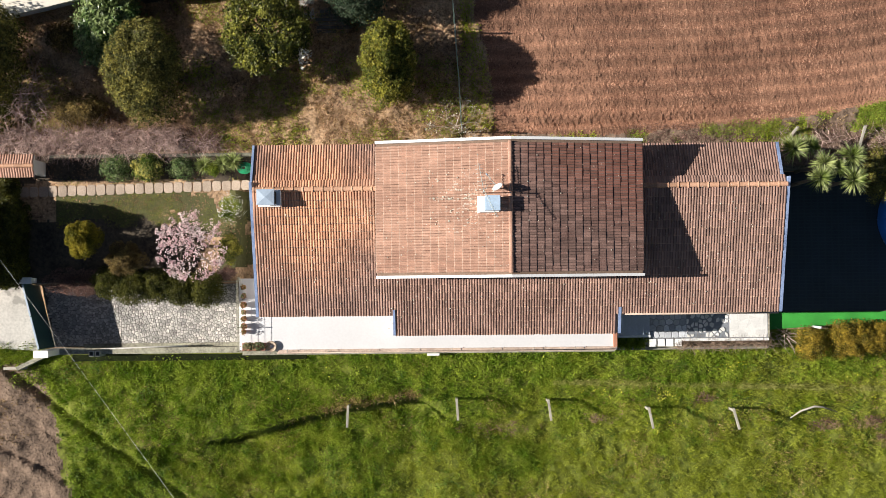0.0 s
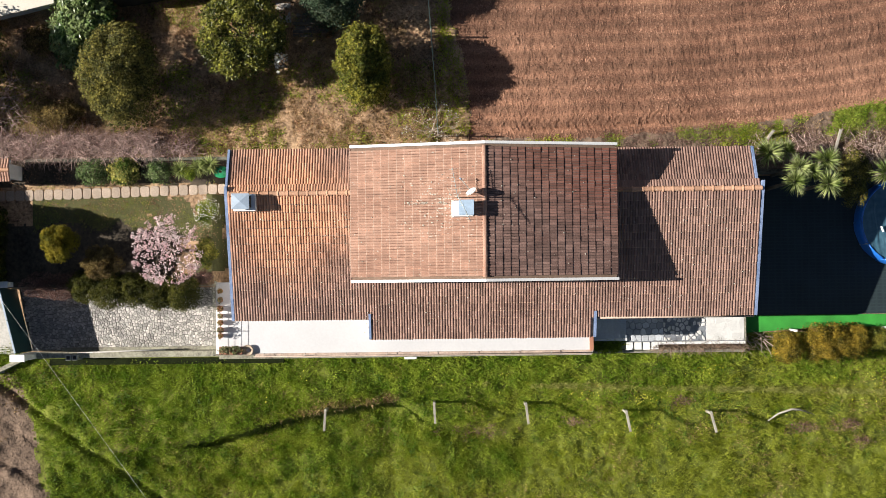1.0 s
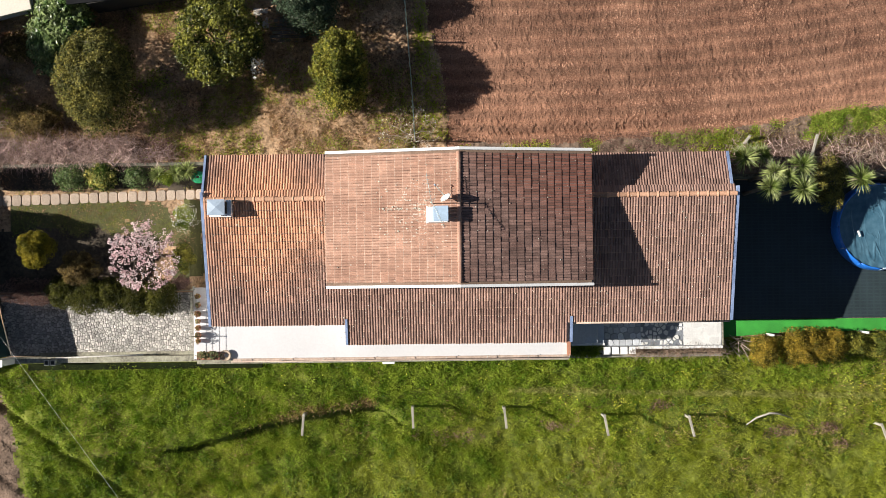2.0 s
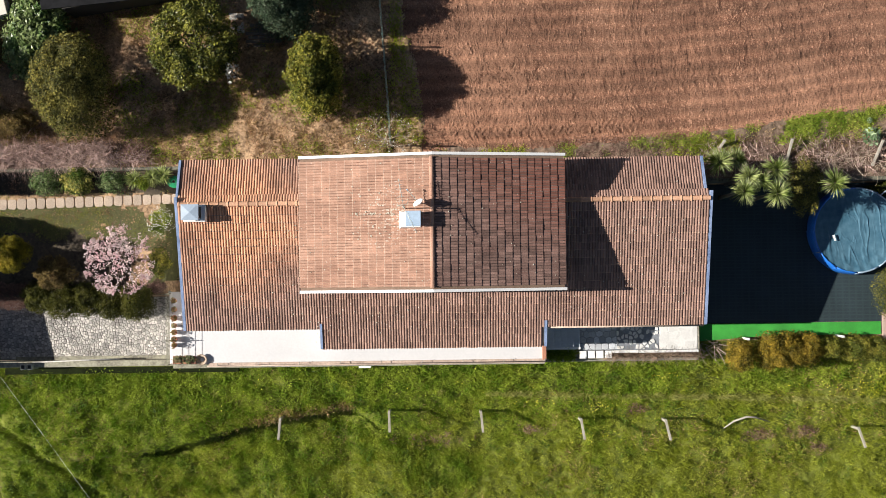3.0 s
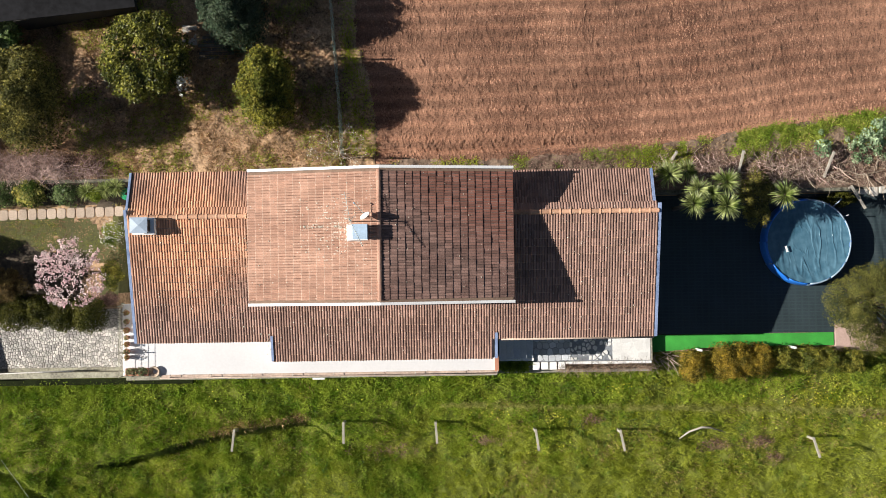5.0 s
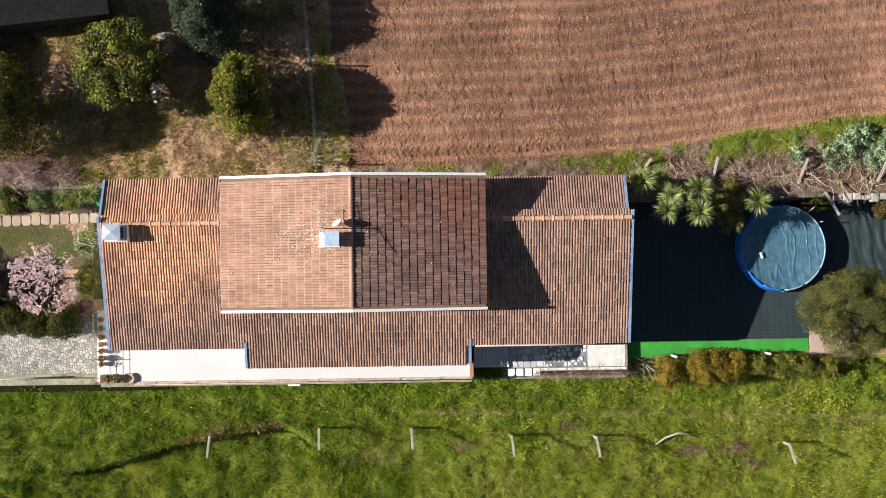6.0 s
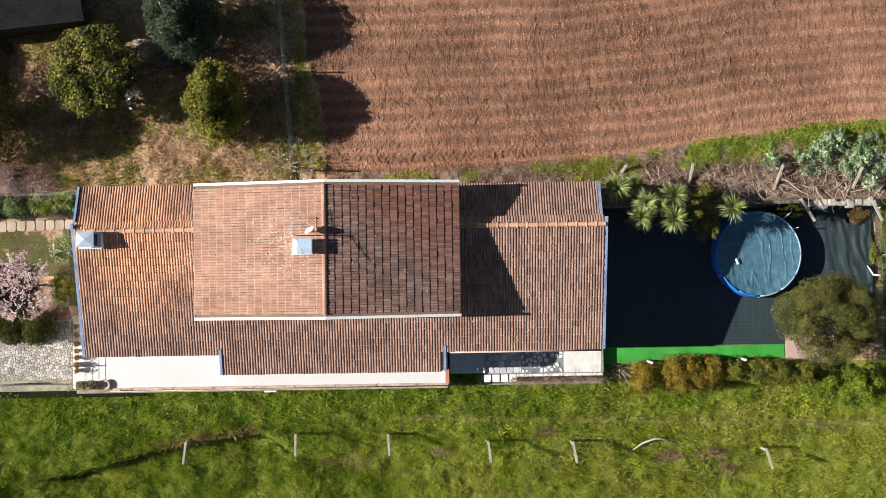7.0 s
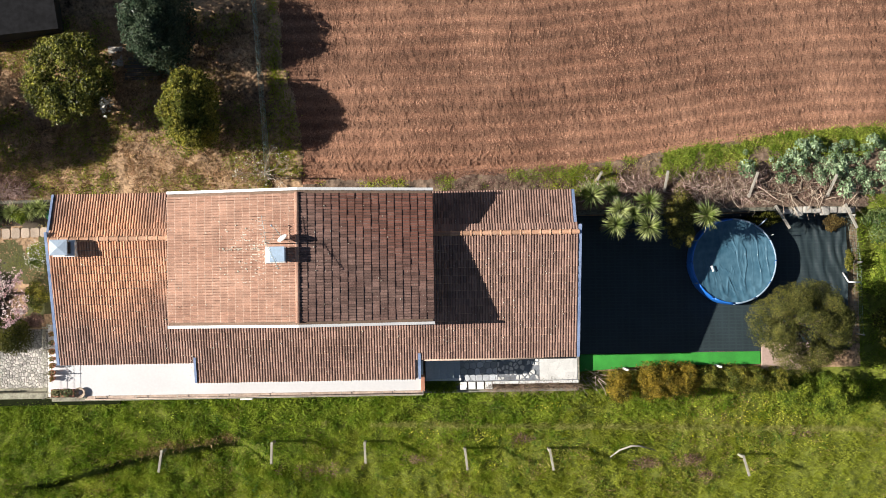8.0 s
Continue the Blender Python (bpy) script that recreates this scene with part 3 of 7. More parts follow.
def tile_shape(width, gauge, length, rise=0.030, tail=0.042, head=0.012):
    """One double-rolled clay tile, a shell of two rolls. x runs across, y up the slope from its tail, z off the roof."""
    us = np.array([0, 0.05, 0.16, 0.34, 0.5, 0.66, 0.84, 0.95, 1.0])
    prof = rise * np.sin(np.pi * us) ** 0.8
    n = len(us)
    verts, faces, slots = [], [], []
    for half in (0, 1):
        xs = width * (0.5 * (us + half) - 0.5)
        b = len(verts)
        verts += [(x, 0.0, tail + p) for x, p in zip(xs, prof)]
        verts += [(x, length, head + p) for x, p in zip(xs, prof)]
        verts += [(x, 0.010, max(0.0, tail - 0.030) + p * 0.8) for x, p in zip(xs, prof)]
        verts += [(x, 0.026, tail + p + 0.001) for x, p in zip(xs, prof)]
        faces += [(b + 3 * n + i, b + 3 * n + i + 1, b + n + i + 1, b + n + i) for i in range(n - 1)]
        faces += [(b + i, b + i + 1, b + 3 * n + i + 1, b + 3 * n + i) for i in range(n - 1)]
        faces += [(b + 2 * n + i, b + 2 * n + i + 1, b + i + 1, b + i) for i in range(n - 1)]
        # slot 2 holds the valley faces, which take the darkened pan colour
        slots += [2, 2] + [0] * (n - 5) + [2, 2] + [1] * (2 * n - 2)
    return np.array(verts), faces, slots


def tile_field(parent, origin, across, up, cols, rows, gauge, mat, seed, skip=None, single=None, width=TILE_W, lip=None, tail=0.042, rise=0.030, loose=1.0, pan=None):
    """Courses of tiles on a plane: origin at its lower corner, across along the eaves, up the slope. single: which (row, column)
    become pieces of their own; the others are joined."""
    rng = np.random.default_rng(seed)
    across, up = Vector(across).normalized(), Vector(up).normalized()
    out = across.cross(up)
    base, faces, slots = tile_shape(width, gauge, gauge * 1.18, rise, tail)
    mats, all_s = [mat, lip or mat, pan or mat], []
    basis = np.array([across, up, out])
    shared = None
    all_v, all_f, count = [], [], 0
    for r in range(rows):
        for c in range(cols):
            if skip and skip(r, c):
                continue
            jit = rng.normal(0, 1, 4)
            place = np.array(origin) + basis[0] * ((c + 0.5) * width + 0.002 * jit[0]) + basis[1] * (r * gauge + 0.005 * loose * jit[1]) + basis[2] * (0.003 * jit[2])
            turn = 0.008 * loose * jit[3]
            if single and single(r, c):
                if shared is None:
                    shared = mesh_of("roof_tile", base, faces, mats, face_mats=slots)
                ob = new("roof_tile", shared)
                m = Matrix((( *(across), 0), (*(up), 0), (*(out), 0), (0, 0, 0, 1))).transposed()
                m.translation = Vector(place)
                ob.matrix_world = m @ Matrix.Rotation(turn, 4, "Z")
                ob.parent = parent
                continue
            v = base.copy()
            v[:, 0] += -turn * base[:, 1]
            v[:, 1] += turn * base[:, 0]
            all_v.append(v @ basis + place)
            all_f.extend([tuple(i + count for i in f) for f in faces])
            all_s.extend(slots)
            count += len(base)
    if all_v:
        piece("tile_course", np.concatenate(all_v), all_f, mats, parent, kind="stuff", face_mats=all_s)


# house dimensions
RIDGE_Y, RIDGE_Z = 3.50, 4.48
FRONT_SLOPE = 0.286
X_W, X_E = -7.42, 13.1
UX_W, UX_R, UX_E, UY_S, UY_N = -2.58, 2.43, 7.4, 0.1, 5.18
UZ_E, UZ_R = 5.22, 6.33


def front_z(y):
    return RIDGE_Z - FRONT_SLOPE * (RIDGE_Y - y)


def slab_between(a, b, c, d, thick):
    """A plate under the four corners a, b, c, d, given counter-clockwise from above."""
    top = [Vector(p) for p in (a, b, c, d)]
    low = [p - Vector((0, 0, thick)) for p in top]
    verts = [tuple(p) for p in top + low]
    faces = [(0, 1, 2, 3), (7, 6, 5, 4), (0, 4, 5, 1), (1, 5, 6, 2), (2, 6, 7, 3), (3, 7, 4, 0)]
    return verts, faces


house = holder("house", "long white house with clay tile roofs and blue verges", "house")


def build_walls():
    def wall_ring(name, x0, x1, y0, y1, z0, tops, thick=0.3):
        """Four walls with gables; tops gives the height at (x, y)."""
        pairs = []
        for (ax, ay), (bx, by), (nx, ny) in (((x0, y0), (x1, y0), (0, 1)), ((x1, y0), (x1, y1), (-1, 0)), ((x1, y1), (x0, y1), (0, -1)), ((x0, y1), (x0, y0), (1, 0))):
            steps = 24
            verts, faces = [], []
            for i in range(steps + 1):
                s = i / steps
                x, y = ax + (bx - ax) * s, ay + (by - ay) * s
                for ox, oy in ((0, 0), (nx * thick, ny * thick)):
                    verts += [(x + ox, y + oy, z0), (x + ox, y + oy, tops(x, y))]
            for i in range(steps):
                a, b = i * 4, i * 4 + 4
                faces += [(a, b, b + 1, a + 1), (a + 2, a + 3, b + 3, b + 2), (a + 1, b + 1, b + 3, a + 3)]
            pairs.append((verts, faces))
        v, f = joined(pairs)
        piece(name, v, f, M["white_wall"], house, "white plastered outer wall")

    def low_top(x, y):
        return (front_z(y) if y < RIDGE_Y else RIDGE_Z - 0.36 - 0.49 * (y - RIDGE_Y)) - 0.22

    def high_top(x, y):
        return UZ_R - (UZ_R - UZ_E) / (UX_E - UX_R) * abs(x - UX_R) - 0.2

    wall_ring("lower_wall", X_W + 0.3, X_E - 0.3, -0.9, 5.0, -0.6, low_top)
    wall_ring("upper_wall", UX_W + 0.3, UX_E - 0.3, UY_S + 0.14, UY_N - 0.14, 3.2, high_top)
    part("porch_wall", box((-1.85, -2.0, 0.9), (-1.6, -0.88, 2.75), 0.01), M["white_wall"], house)
    part("porch_wall", box((6.45, -2.0, 0.9), (6.7, -0.88, 2.75), 0.01), M["white_wall"], house)


build_walls()


def build_lower_roof():
    roof = new("lower_roof")
    roof.parent = house
    tagged(roof, "low clay tile roof with rows of rolled tiles, orange and brown")
    g = 0.312
    # decks under the tiles
    decks = [
        ((X_W, -1.35), (X_E, RIDGE_Y)),
        ((-2.05, -2.2), (6.75, -1.35)),
    ]
    pairs = [slab_between((x0, y0, front_z(y0)), (x1, y0, front_z(y0)), (x1, y1, front_z(y1)), (x0, y1, front_z(y1)), 0.11) for (x0, y0), (x1, y1) in decks]
    nz0, nz1 = 4.08, 3.46
    step_y = RIDGE_Y + 0.32
    back_parts = ((X_W - 0.06, UX_W + 0.6, 5.31), (UX_E - 0.6, X_E - 0.12, 5.21))
    for x0, x1, eave in back_parts:
        pairs.append(slab_between((x0, step_y, nz0), (x1, step_y, nz0), (x1, eave - 0.04, nz1), (x0, eave - 0.04, nz1), 0.12))
    pairs.append(slab_between((X_W, RIDGE_Y, RIDGE_Z), (X_E, RIDGE_Y, RIDGE_Z), (X_E, step_y, RIDGE_Z - 0.20), (X_W, step_y, RIDGE_Z - 0.20), 0.14))
    v, f = joined(pairs)
    piece("roof_deck", v, f, M["roof_deck"], roof)
    up = Vector((0, 1, FRONT_SLOPE)).normalized()
    length = (RIDGE_Y + 1.25) / up.y
    rows = int(length / g) + 1
    cols = int((X_E - X_W) / TILE_W)
    w = (X_E - X_W) / cols

    def under_upper(r, c):
        x, y = X_W + (c + 0.5) * w, -1.4 + r * g * up.y
        return UX_W + 0.5 < x < UX_E - 0.5 and y > UY_S + 0.45

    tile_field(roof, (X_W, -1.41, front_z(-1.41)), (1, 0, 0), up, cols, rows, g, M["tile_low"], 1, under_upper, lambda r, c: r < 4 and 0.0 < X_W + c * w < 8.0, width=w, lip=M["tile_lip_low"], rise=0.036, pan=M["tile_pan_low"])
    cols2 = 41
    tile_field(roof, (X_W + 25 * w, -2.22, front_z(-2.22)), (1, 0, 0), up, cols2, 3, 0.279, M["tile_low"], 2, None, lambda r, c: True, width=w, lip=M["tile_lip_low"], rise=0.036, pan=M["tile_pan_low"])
    # short strip behind the ridge, then the steeper back slope below a step
    upn = Vector((0, -1, 0.62)).normalized()
    ncols = cols
    tile_field(roof, (X_E, step_y + 0.03, RIDGE_Z - 0.21), (-1, 0, 0), upn, ncols, 1, 0.36, M["tile_low"], 3, lambda r, c: UX_W + 0.4 < X_E - c * w < UX_E - 0.4, width=w)
    for k, (x0, x1, eave) in enumerate(back_parts):
        upb = Vector((0, -1, (nz0 - nz1) / (eave - 0.04 - step_y))).normalized()
        count = round((x1 - x0) / w)
        rise_back = math.hypot(eave - step_y, nz0 - nz1)
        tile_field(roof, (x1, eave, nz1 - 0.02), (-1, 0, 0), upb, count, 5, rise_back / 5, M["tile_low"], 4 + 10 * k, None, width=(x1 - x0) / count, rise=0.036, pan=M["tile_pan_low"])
    # ridge tiles, each half round with a collar
    def ridge_tile_arrays(length):
        verts, faces = [], []
        seg = 8
        for y, rad in ((0, 0.105), (0.06, 0.125), (0.065, 0.098), (length, 0.085)):
            for k in range(seg + 1):
                a = math.pi * k / seg
                verts.append((y, rad * math.cos(a), rad * math.sin(a) * 0.8))
        for i in range(3):
            for k in range(seg):
                a = i * (seg + 1) + k
                faces.append((a, a + 1, a + seg + 2, a + seg + 1))
        return verts, faces

    rv, rf = ridge_tile_arrays(0.40)
    shared = mesh_of("ridge_tile", rv, rf, M["ridge_tile"], smooth=False)
    for x0, x1 in ((X_W + 0.02, UX_W + 0.1), (UX_E - 0.05, X_E)):
        n = int((x1 - x0) / 0.372)
        for i in range(n):
            ob = new("ridge_tile", shared)
            ob.location = (x0 + i * (x1 - x0) / n, RIDGE_Y + 0.01, RIDGE_Z + 0.03)
            ob.rotation_euler = (0, radians(-1.5), radians(random.uniform(-1.2, 1.2)))
            ob.parent = roof
    # blue verges: flat boards with an upstand along the gable ends
    def verge(x, pts, mat, wide=0.11, name="verge"):
        verts, faces = [], []
        for y, z in pts:
            verts += [(x - wide / 2, y, z - 0.16), (x - wide / 2, y, z + 0.01), (x + wide / 2, y, z + 0.01), (x + wide / 2, y, z - 0.16)]
        for i in range(len(pts) - 1):
            a, b = i * 4, i * 4 + 4
            for k in range(4):
                faces.append((a + k, b + k, b + (k + 1) % 4, a + (k + 1) % 4))
        faces += [(0, 1, 2, 3), (len(verts) - 1, len(verts) - 2, len(verts) - 3, len(verts) - 4)]
        bm = bmesh.new()
        vs = [bm.verts.new(p) for p in verts]
        for q in faces:
            bm.faces.new([vs[i] for i in q])
        bmesh.ops.recalc_face_normals(bm, faces=list(bm.faces))
        part(name, bm, mat, roof, "blue painted verge board")

    for x in (X_W - 0.06, X_E + 0.06):
        verge(x, [(-1.42, front_z(-1.42) + 0.06), (step_y - 0.02, RIDGE_Z + 0.1)], M["blue"])
    verge(X_W - 0.10, [(step_y - 0.06, nz0 + 0.14), (5.33, nz1 + 0.08)], M["blue"], 0.09)
    verge(X_E - 0.08, [(step_y - 0.06, nz0 + 0.14), (5.23, nz1 + 0.08)], M["blue"], 0.10)
    verge(-2.08, [(-2.22, front_z(-2.22) + 0.09), (-1.2, front_z(-1.2) + 0.09)], M["blue"], 0.09)
    verge(6.83, [(-2.22, front_z(-2.22) + 0.09), (-1.18, front_z(-1.18) + 0.09)], M["blue"], 0.10)
    # eaves gutter of the east bay and its pale fascia
    tube("gutter", [(6.9, -1.46, front_z(-1.4) - 0.05), (13.1, -1.46, front_z(-1.4) - 0.07)], 0.04, M["coping"], roof, "thin pale gutter")


build_lower_roof()


def build_upper_roof():
    roof = new("upper_roof")
    roof.parent = house
    tagged(roof, "gabled clay tile roof of the raised storey, white verges")
    rise = UZ_R - UZ_E
    run_w, run_e = UX_R - UX_W, UX_E - UX_R
    v, f = joined([
        slab_between((UX_W, UY_S, UZ_E), (UX_R, UY_S, UZ_R), (UX_R, UY_N, UZ_R), (UX_W, UY_N, UZ_E), 0.14),
        slab_between((UX_R, UY_S, UZ_R), (UX_E, UY_S, UZ_E), (UX_E, UY_N, UZ_E), (UX_R, UY_N, UZ_R), 0.14),
    ])
    piece("roof_deck", v, f, M["roof_deck"], roof)
    depth = UY_N - UY_S - 0.30
    cols = 23
    w = depth / cols
    up_w, up_e = Vector((run_w, 0, rise)).normalized(), Vector((-run_e, 0, rise)).normalized()
    rows = 17
    gw, ge = math.hypot(run_w, rise) / rows, math.hypot(run_e, rise) / rows
    # west slope takes the pale copy, east slope the shade-darkened one
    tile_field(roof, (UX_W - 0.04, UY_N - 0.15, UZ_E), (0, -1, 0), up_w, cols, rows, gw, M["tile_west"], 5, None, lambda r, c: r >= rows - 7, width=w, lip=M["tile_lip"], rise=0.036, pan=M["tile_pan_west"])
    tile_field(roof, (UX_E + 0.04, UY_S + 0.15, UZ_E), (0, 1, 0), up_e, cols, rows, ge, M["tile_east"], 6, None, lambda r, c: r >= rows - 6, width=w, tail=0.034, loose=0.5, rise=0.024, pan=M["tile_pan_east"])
    # ridge capping of short pale tiles
    verts, faces = tube_arrays([(0, 0, 0), (0, 0.05, 0), (0, 0.055, 0), (0, 0.4, 0)], [0.085, 0.10, 0.085, 0.075], 10)
    shared = mesh_of("ridge_tile", [(x, y, max(z * 0.75, -0.03)) for x, y, z in verts], faces, M["tile_west"])
    n = 13
    for i in range(n):
        ob = new("ridge_tile", shared)
        ob.location = (UX_R - 0.02, UY_S + 0.12 + i * (UY_N - UY_S - 0.26) / n, UZ_R + 0.05)
        ob.parent = roof
    # white verges over both gables, one board on either side of the ridge
    for y in (UY_S, UY_N):
        for xa, za, xb, zb in ((UX_W - 0.05, UZ_E, UX_R, UZ_R), (UX_R, UZ_R, UX_E + 0.07, UZ_E - 0.012)):
            v, f = slab_between((xa, y - 0.052, za + 0.115), (xb, y - 0.052, zb + 0.115), (xb, y + 0.052, zb + 0.115), (xa, y + 0.052, za + 0.115), 0.3)
            piece("verge_board", v, f, M["white_verge"], roof, "white painted verge board")


build_upper_roof()


def lichen_on(roof, place, up, n, x0, x1, y0, y1, seed, big=0.024):
    """Pale lichen crusts scattered over a roof plane; place gives the height at (x, y)."""
    rng = np.random.default_rng(seed)
    up = Vector(up).normalized()
    side = up.orthogonal().normalized()
    other = up.cross(side)
    pairs = []
    for _ in range(n):
        x, y = rng.uniform(x0, x1), rng.uniform(y0, y1)
        r = big * (0.3 + rng.random() ** 2.5)
        c = Vector((x, y, place(x, y)))
        ring = [tuple(c + (side * math.cos(a) + other * math.sin(a)) * r * rng.uniform(0.7, 1.2)) for a in np.linspace(0, 2 * math.pi, 7, endpoint=False)]
        pairs.append((ring + [tuple(c + up * 0.012)], [(i, (i + 1) % 7, 7) for i in range(7)]))
    v, f = joined(pairs)
    piece("lichen", v, f, M["lichen"], roof, "pale lichen spots", kind="stuff")


def build_lichen():
    low, high = bpy.data.objects["lower_roof"], bpy.data.objects["upper_roof"]
    tilt = (UZ_R - UZ_E) / (UX_R - UX_W)

    def front(x, y):
        return front_z(y) + 0.082

    def west(x, y):
        return UZ_E + tilt * (x - UX_W) + 0.085

    def east(x, y):
        return UZ_R - (UZ_R - UZ_E) / (UX_E - UX_R) * (x - UX_R) + 0.08

    lichen_on(low, front, (0, -FRONT_SLOPE, 1), 150, X_W + 0.2, UX_W - 0.1, -1.2, 3.2, 801)
    lichen_on(low, front, (0, -FRONT_SLOPE, 1), 90, UX_W, UX_E, -2.0, 0.0, 802)
    lichen_on(low, front, (0, -FRONT_SLOPE, 1), 150, UX_E + 0.2, X_E - 0.2, -1.2, 3.2, 803)
    lichen_on(high, west, (-tilt, 0, 1), 70, UX_W + 0.2, UX_R - 0.2, UY_S + 0.3, UY_N - 0.3, 804)
    lichen_on(high, west, (-tilt, 0, 1), 90, -0.7, 1.2, 2.0, 4.1, 805, 0.034)
    lichen_on(high, west, (-tilt, 0, 1), 60, -0.6, 1.0, 2.93, 3.03, 806, 0.028)
    lichen_on(high, east, (tilt, 0, 1), 80, UX_R + 0.3, UX_E - 0.2, UY_S + 0.3, UY_N - 0.3, 807)


build_lichen()


def build_chimneys():
    low = holder("chimney", "small grey chimney with a pyramid cowl beside the roof ridge", "chimney")
    part("chimney_base", box((-7.150, 2.84, 4.2), (-6.300, 3.49, 4.72), 0.015), M["white_verge"], low, "white mortared base")
    # solid near-black block in place of an open flue
    part("flue_stack", box((-7.030, 2.96, 4.6), (-6.460, 3.40, 4.98), 0.01), M["near_black"], low, "near-black block in the flue opening")
    for x in (-7.090, -6.560):
        for y in (2.94, 3.38):
            part("cowl_leg", box((x, y, 4.7), (x + 0.06, y + 0.06, 5.06), 0.004), M["grey_metal"], low)
    bm = bmesh.new()
    ring0 = [bm.verts.new((x, y, 5.02)) for x, y in ((-7.150, 2.89), (-6.480, 2.89), (-6.480, 3.49), (-7.150, 3.49))]
    ring1 = [bm.verts.new((v.co.x, v.co.y, 5.11)) for v in ring0]
    apex = bm.verts.new((-6.815, 3.19, 5.17))
    bm.faces.new(list(reversed(ring0)))
    for i in range(4):
        bm.faces.new((ring0[i], ring0[(i + 1) % 4], ring1[(i + 1) % 4], ring1[i]))
        bm.faces.new((ring1[i], ring1[(i + 1) % 4], apex))
    part("cowl", bm, M["grey_metal"], low, "grey pyramid cowl")
    high = holder("chimney", "white chimney with a flat blue-grey lid beside a dish aerial", "chimney")
    part("chimney_stack", box((1.44, 2.50, 5.7), (1.96, 3.01, 6.78), 0.012), M["white_wall"], high, "white plastered stack")
    part("lid", box((1.45, 2.48, 6.78), (2.01, 3.04, 6.86), 0.015), M["lid_blue"], high, "flat blue-grey lid")
    bm = bmesh.new()
    low_pts = [(1.14, 2.40), (2.06, 2.40), (2.06, 3.08), (1.14, 3.08)]
    hi_pts = [(1.27, 2.46), (1.98, 2.46), (1.98, 3.03), (1.27, 3.03)]
    a = [bm.verts.new((x, y, 5.95)) for x, y in low_pts]
    b = [bm.verts.new((x, y, 6.36)) for x, y in hi_pts]
    for i in range(4):
        bm.faces.new((a[i], a[(i + 1) % 4], b[(i + 1) % 4], b[i]))
    bm.faces.new(b)
    part("mortar_fillet", bm, M["white_wall"], high, "white mortar fillet round the foot")


build_chimneys()


def build_aerials():
    dish = holder("satellite_dish", "white oval satellite dish on a short mast on the roof", "satellite dish")
    tube("mast", [(1.95, 3.32, 6.2), (1.95, 3.32, 6.72)], 0.022, M["wire"], dish)
    verts, faces = [], []
    rings, seg = 6, 24
    for i in range(rings + 1):
        r = 0.21 * i / rings
        for k in range(seg):
            a = 2 * math.pi * k / seg
            verts.append((r * math.cos(a), 1.1 * r * math.sin(a), 0.45 * r * r))
    for i in range(rings):
        for k in range(seg):
            a, b = i * seg + k, i * seg + (k + 1) % seg
            faces.append((a, b, b + seg, a + seg))
    bm = bmesh.new()
    vs = [bm.verts.new(p) for p in verts]
    for q in faces:
        bm.faces.new([vs[i] for i in q])
    bmesh.ops.remove_doubles(bm, verts=list(bm.verts), dist=0.0005)
    bmesh.ops.solidify(bm, geom=list(bm.faces), thickness=0.02)
    bm.transform(Matrix.Translation((1.93, 3.33, 6.74)) @ Vector((-0.50, 0.72, 0.42)).to_track_quat("Z", "Y").to_matrix().to_4x4())
    part("reflector", bm, M["white_metal"], dish, "white oval reflector", smooth=True)
    tube("feed_arm", [(1.95, 3.32, 6.5), (1.7, 3.62, 6.62), (1.52, 3.82, 6.75)], 0.012, M["wire"], dish)
    tube("feed_horn", [(1.50, 3.84, 6.75), (1.56, 3.78, 6.74)], 0.03, M["grey_metal"], dish)
    aerial = holder("television_aerial", "thin metal television aerial with two element booms", "aerial")
    tube("mast", [(1.40, 3.17, 6.0), (1.40, 3.17, 7.5)], 0.02, M["wire"], aerial)
    for name, a, b, n, half in (("yagi_boom", (1.40, 3.17, 7.45), (1.88, 2.20, 7.45), 12, 0.07), ("yagi_boom", (1.40, 3.17, 7.2), (1.23, 4.18, 7.25), 7, 0.16)):
        boom = tube(name, [a, b], 0.010, M["wire"], aerial)
        a, b = Vector(a), Vector(b)
        side = (b - a).cross(Vector((0, 0, 1))).normalized()
        for i in range(n):
            p = a.lerp(b, (i + 0.5) / n)
            tube("element", [p - side * half, p + side * half], 0.006, M["wire"], boom, sides=5)
    tube("stay_wire", [(1.40, 3.17, 6.9), (1.62, 3.5, 6.4), (2.3, 3.45, 6.34)], 0.006, M["wire"], aerial, sides=4)


build_aerials()


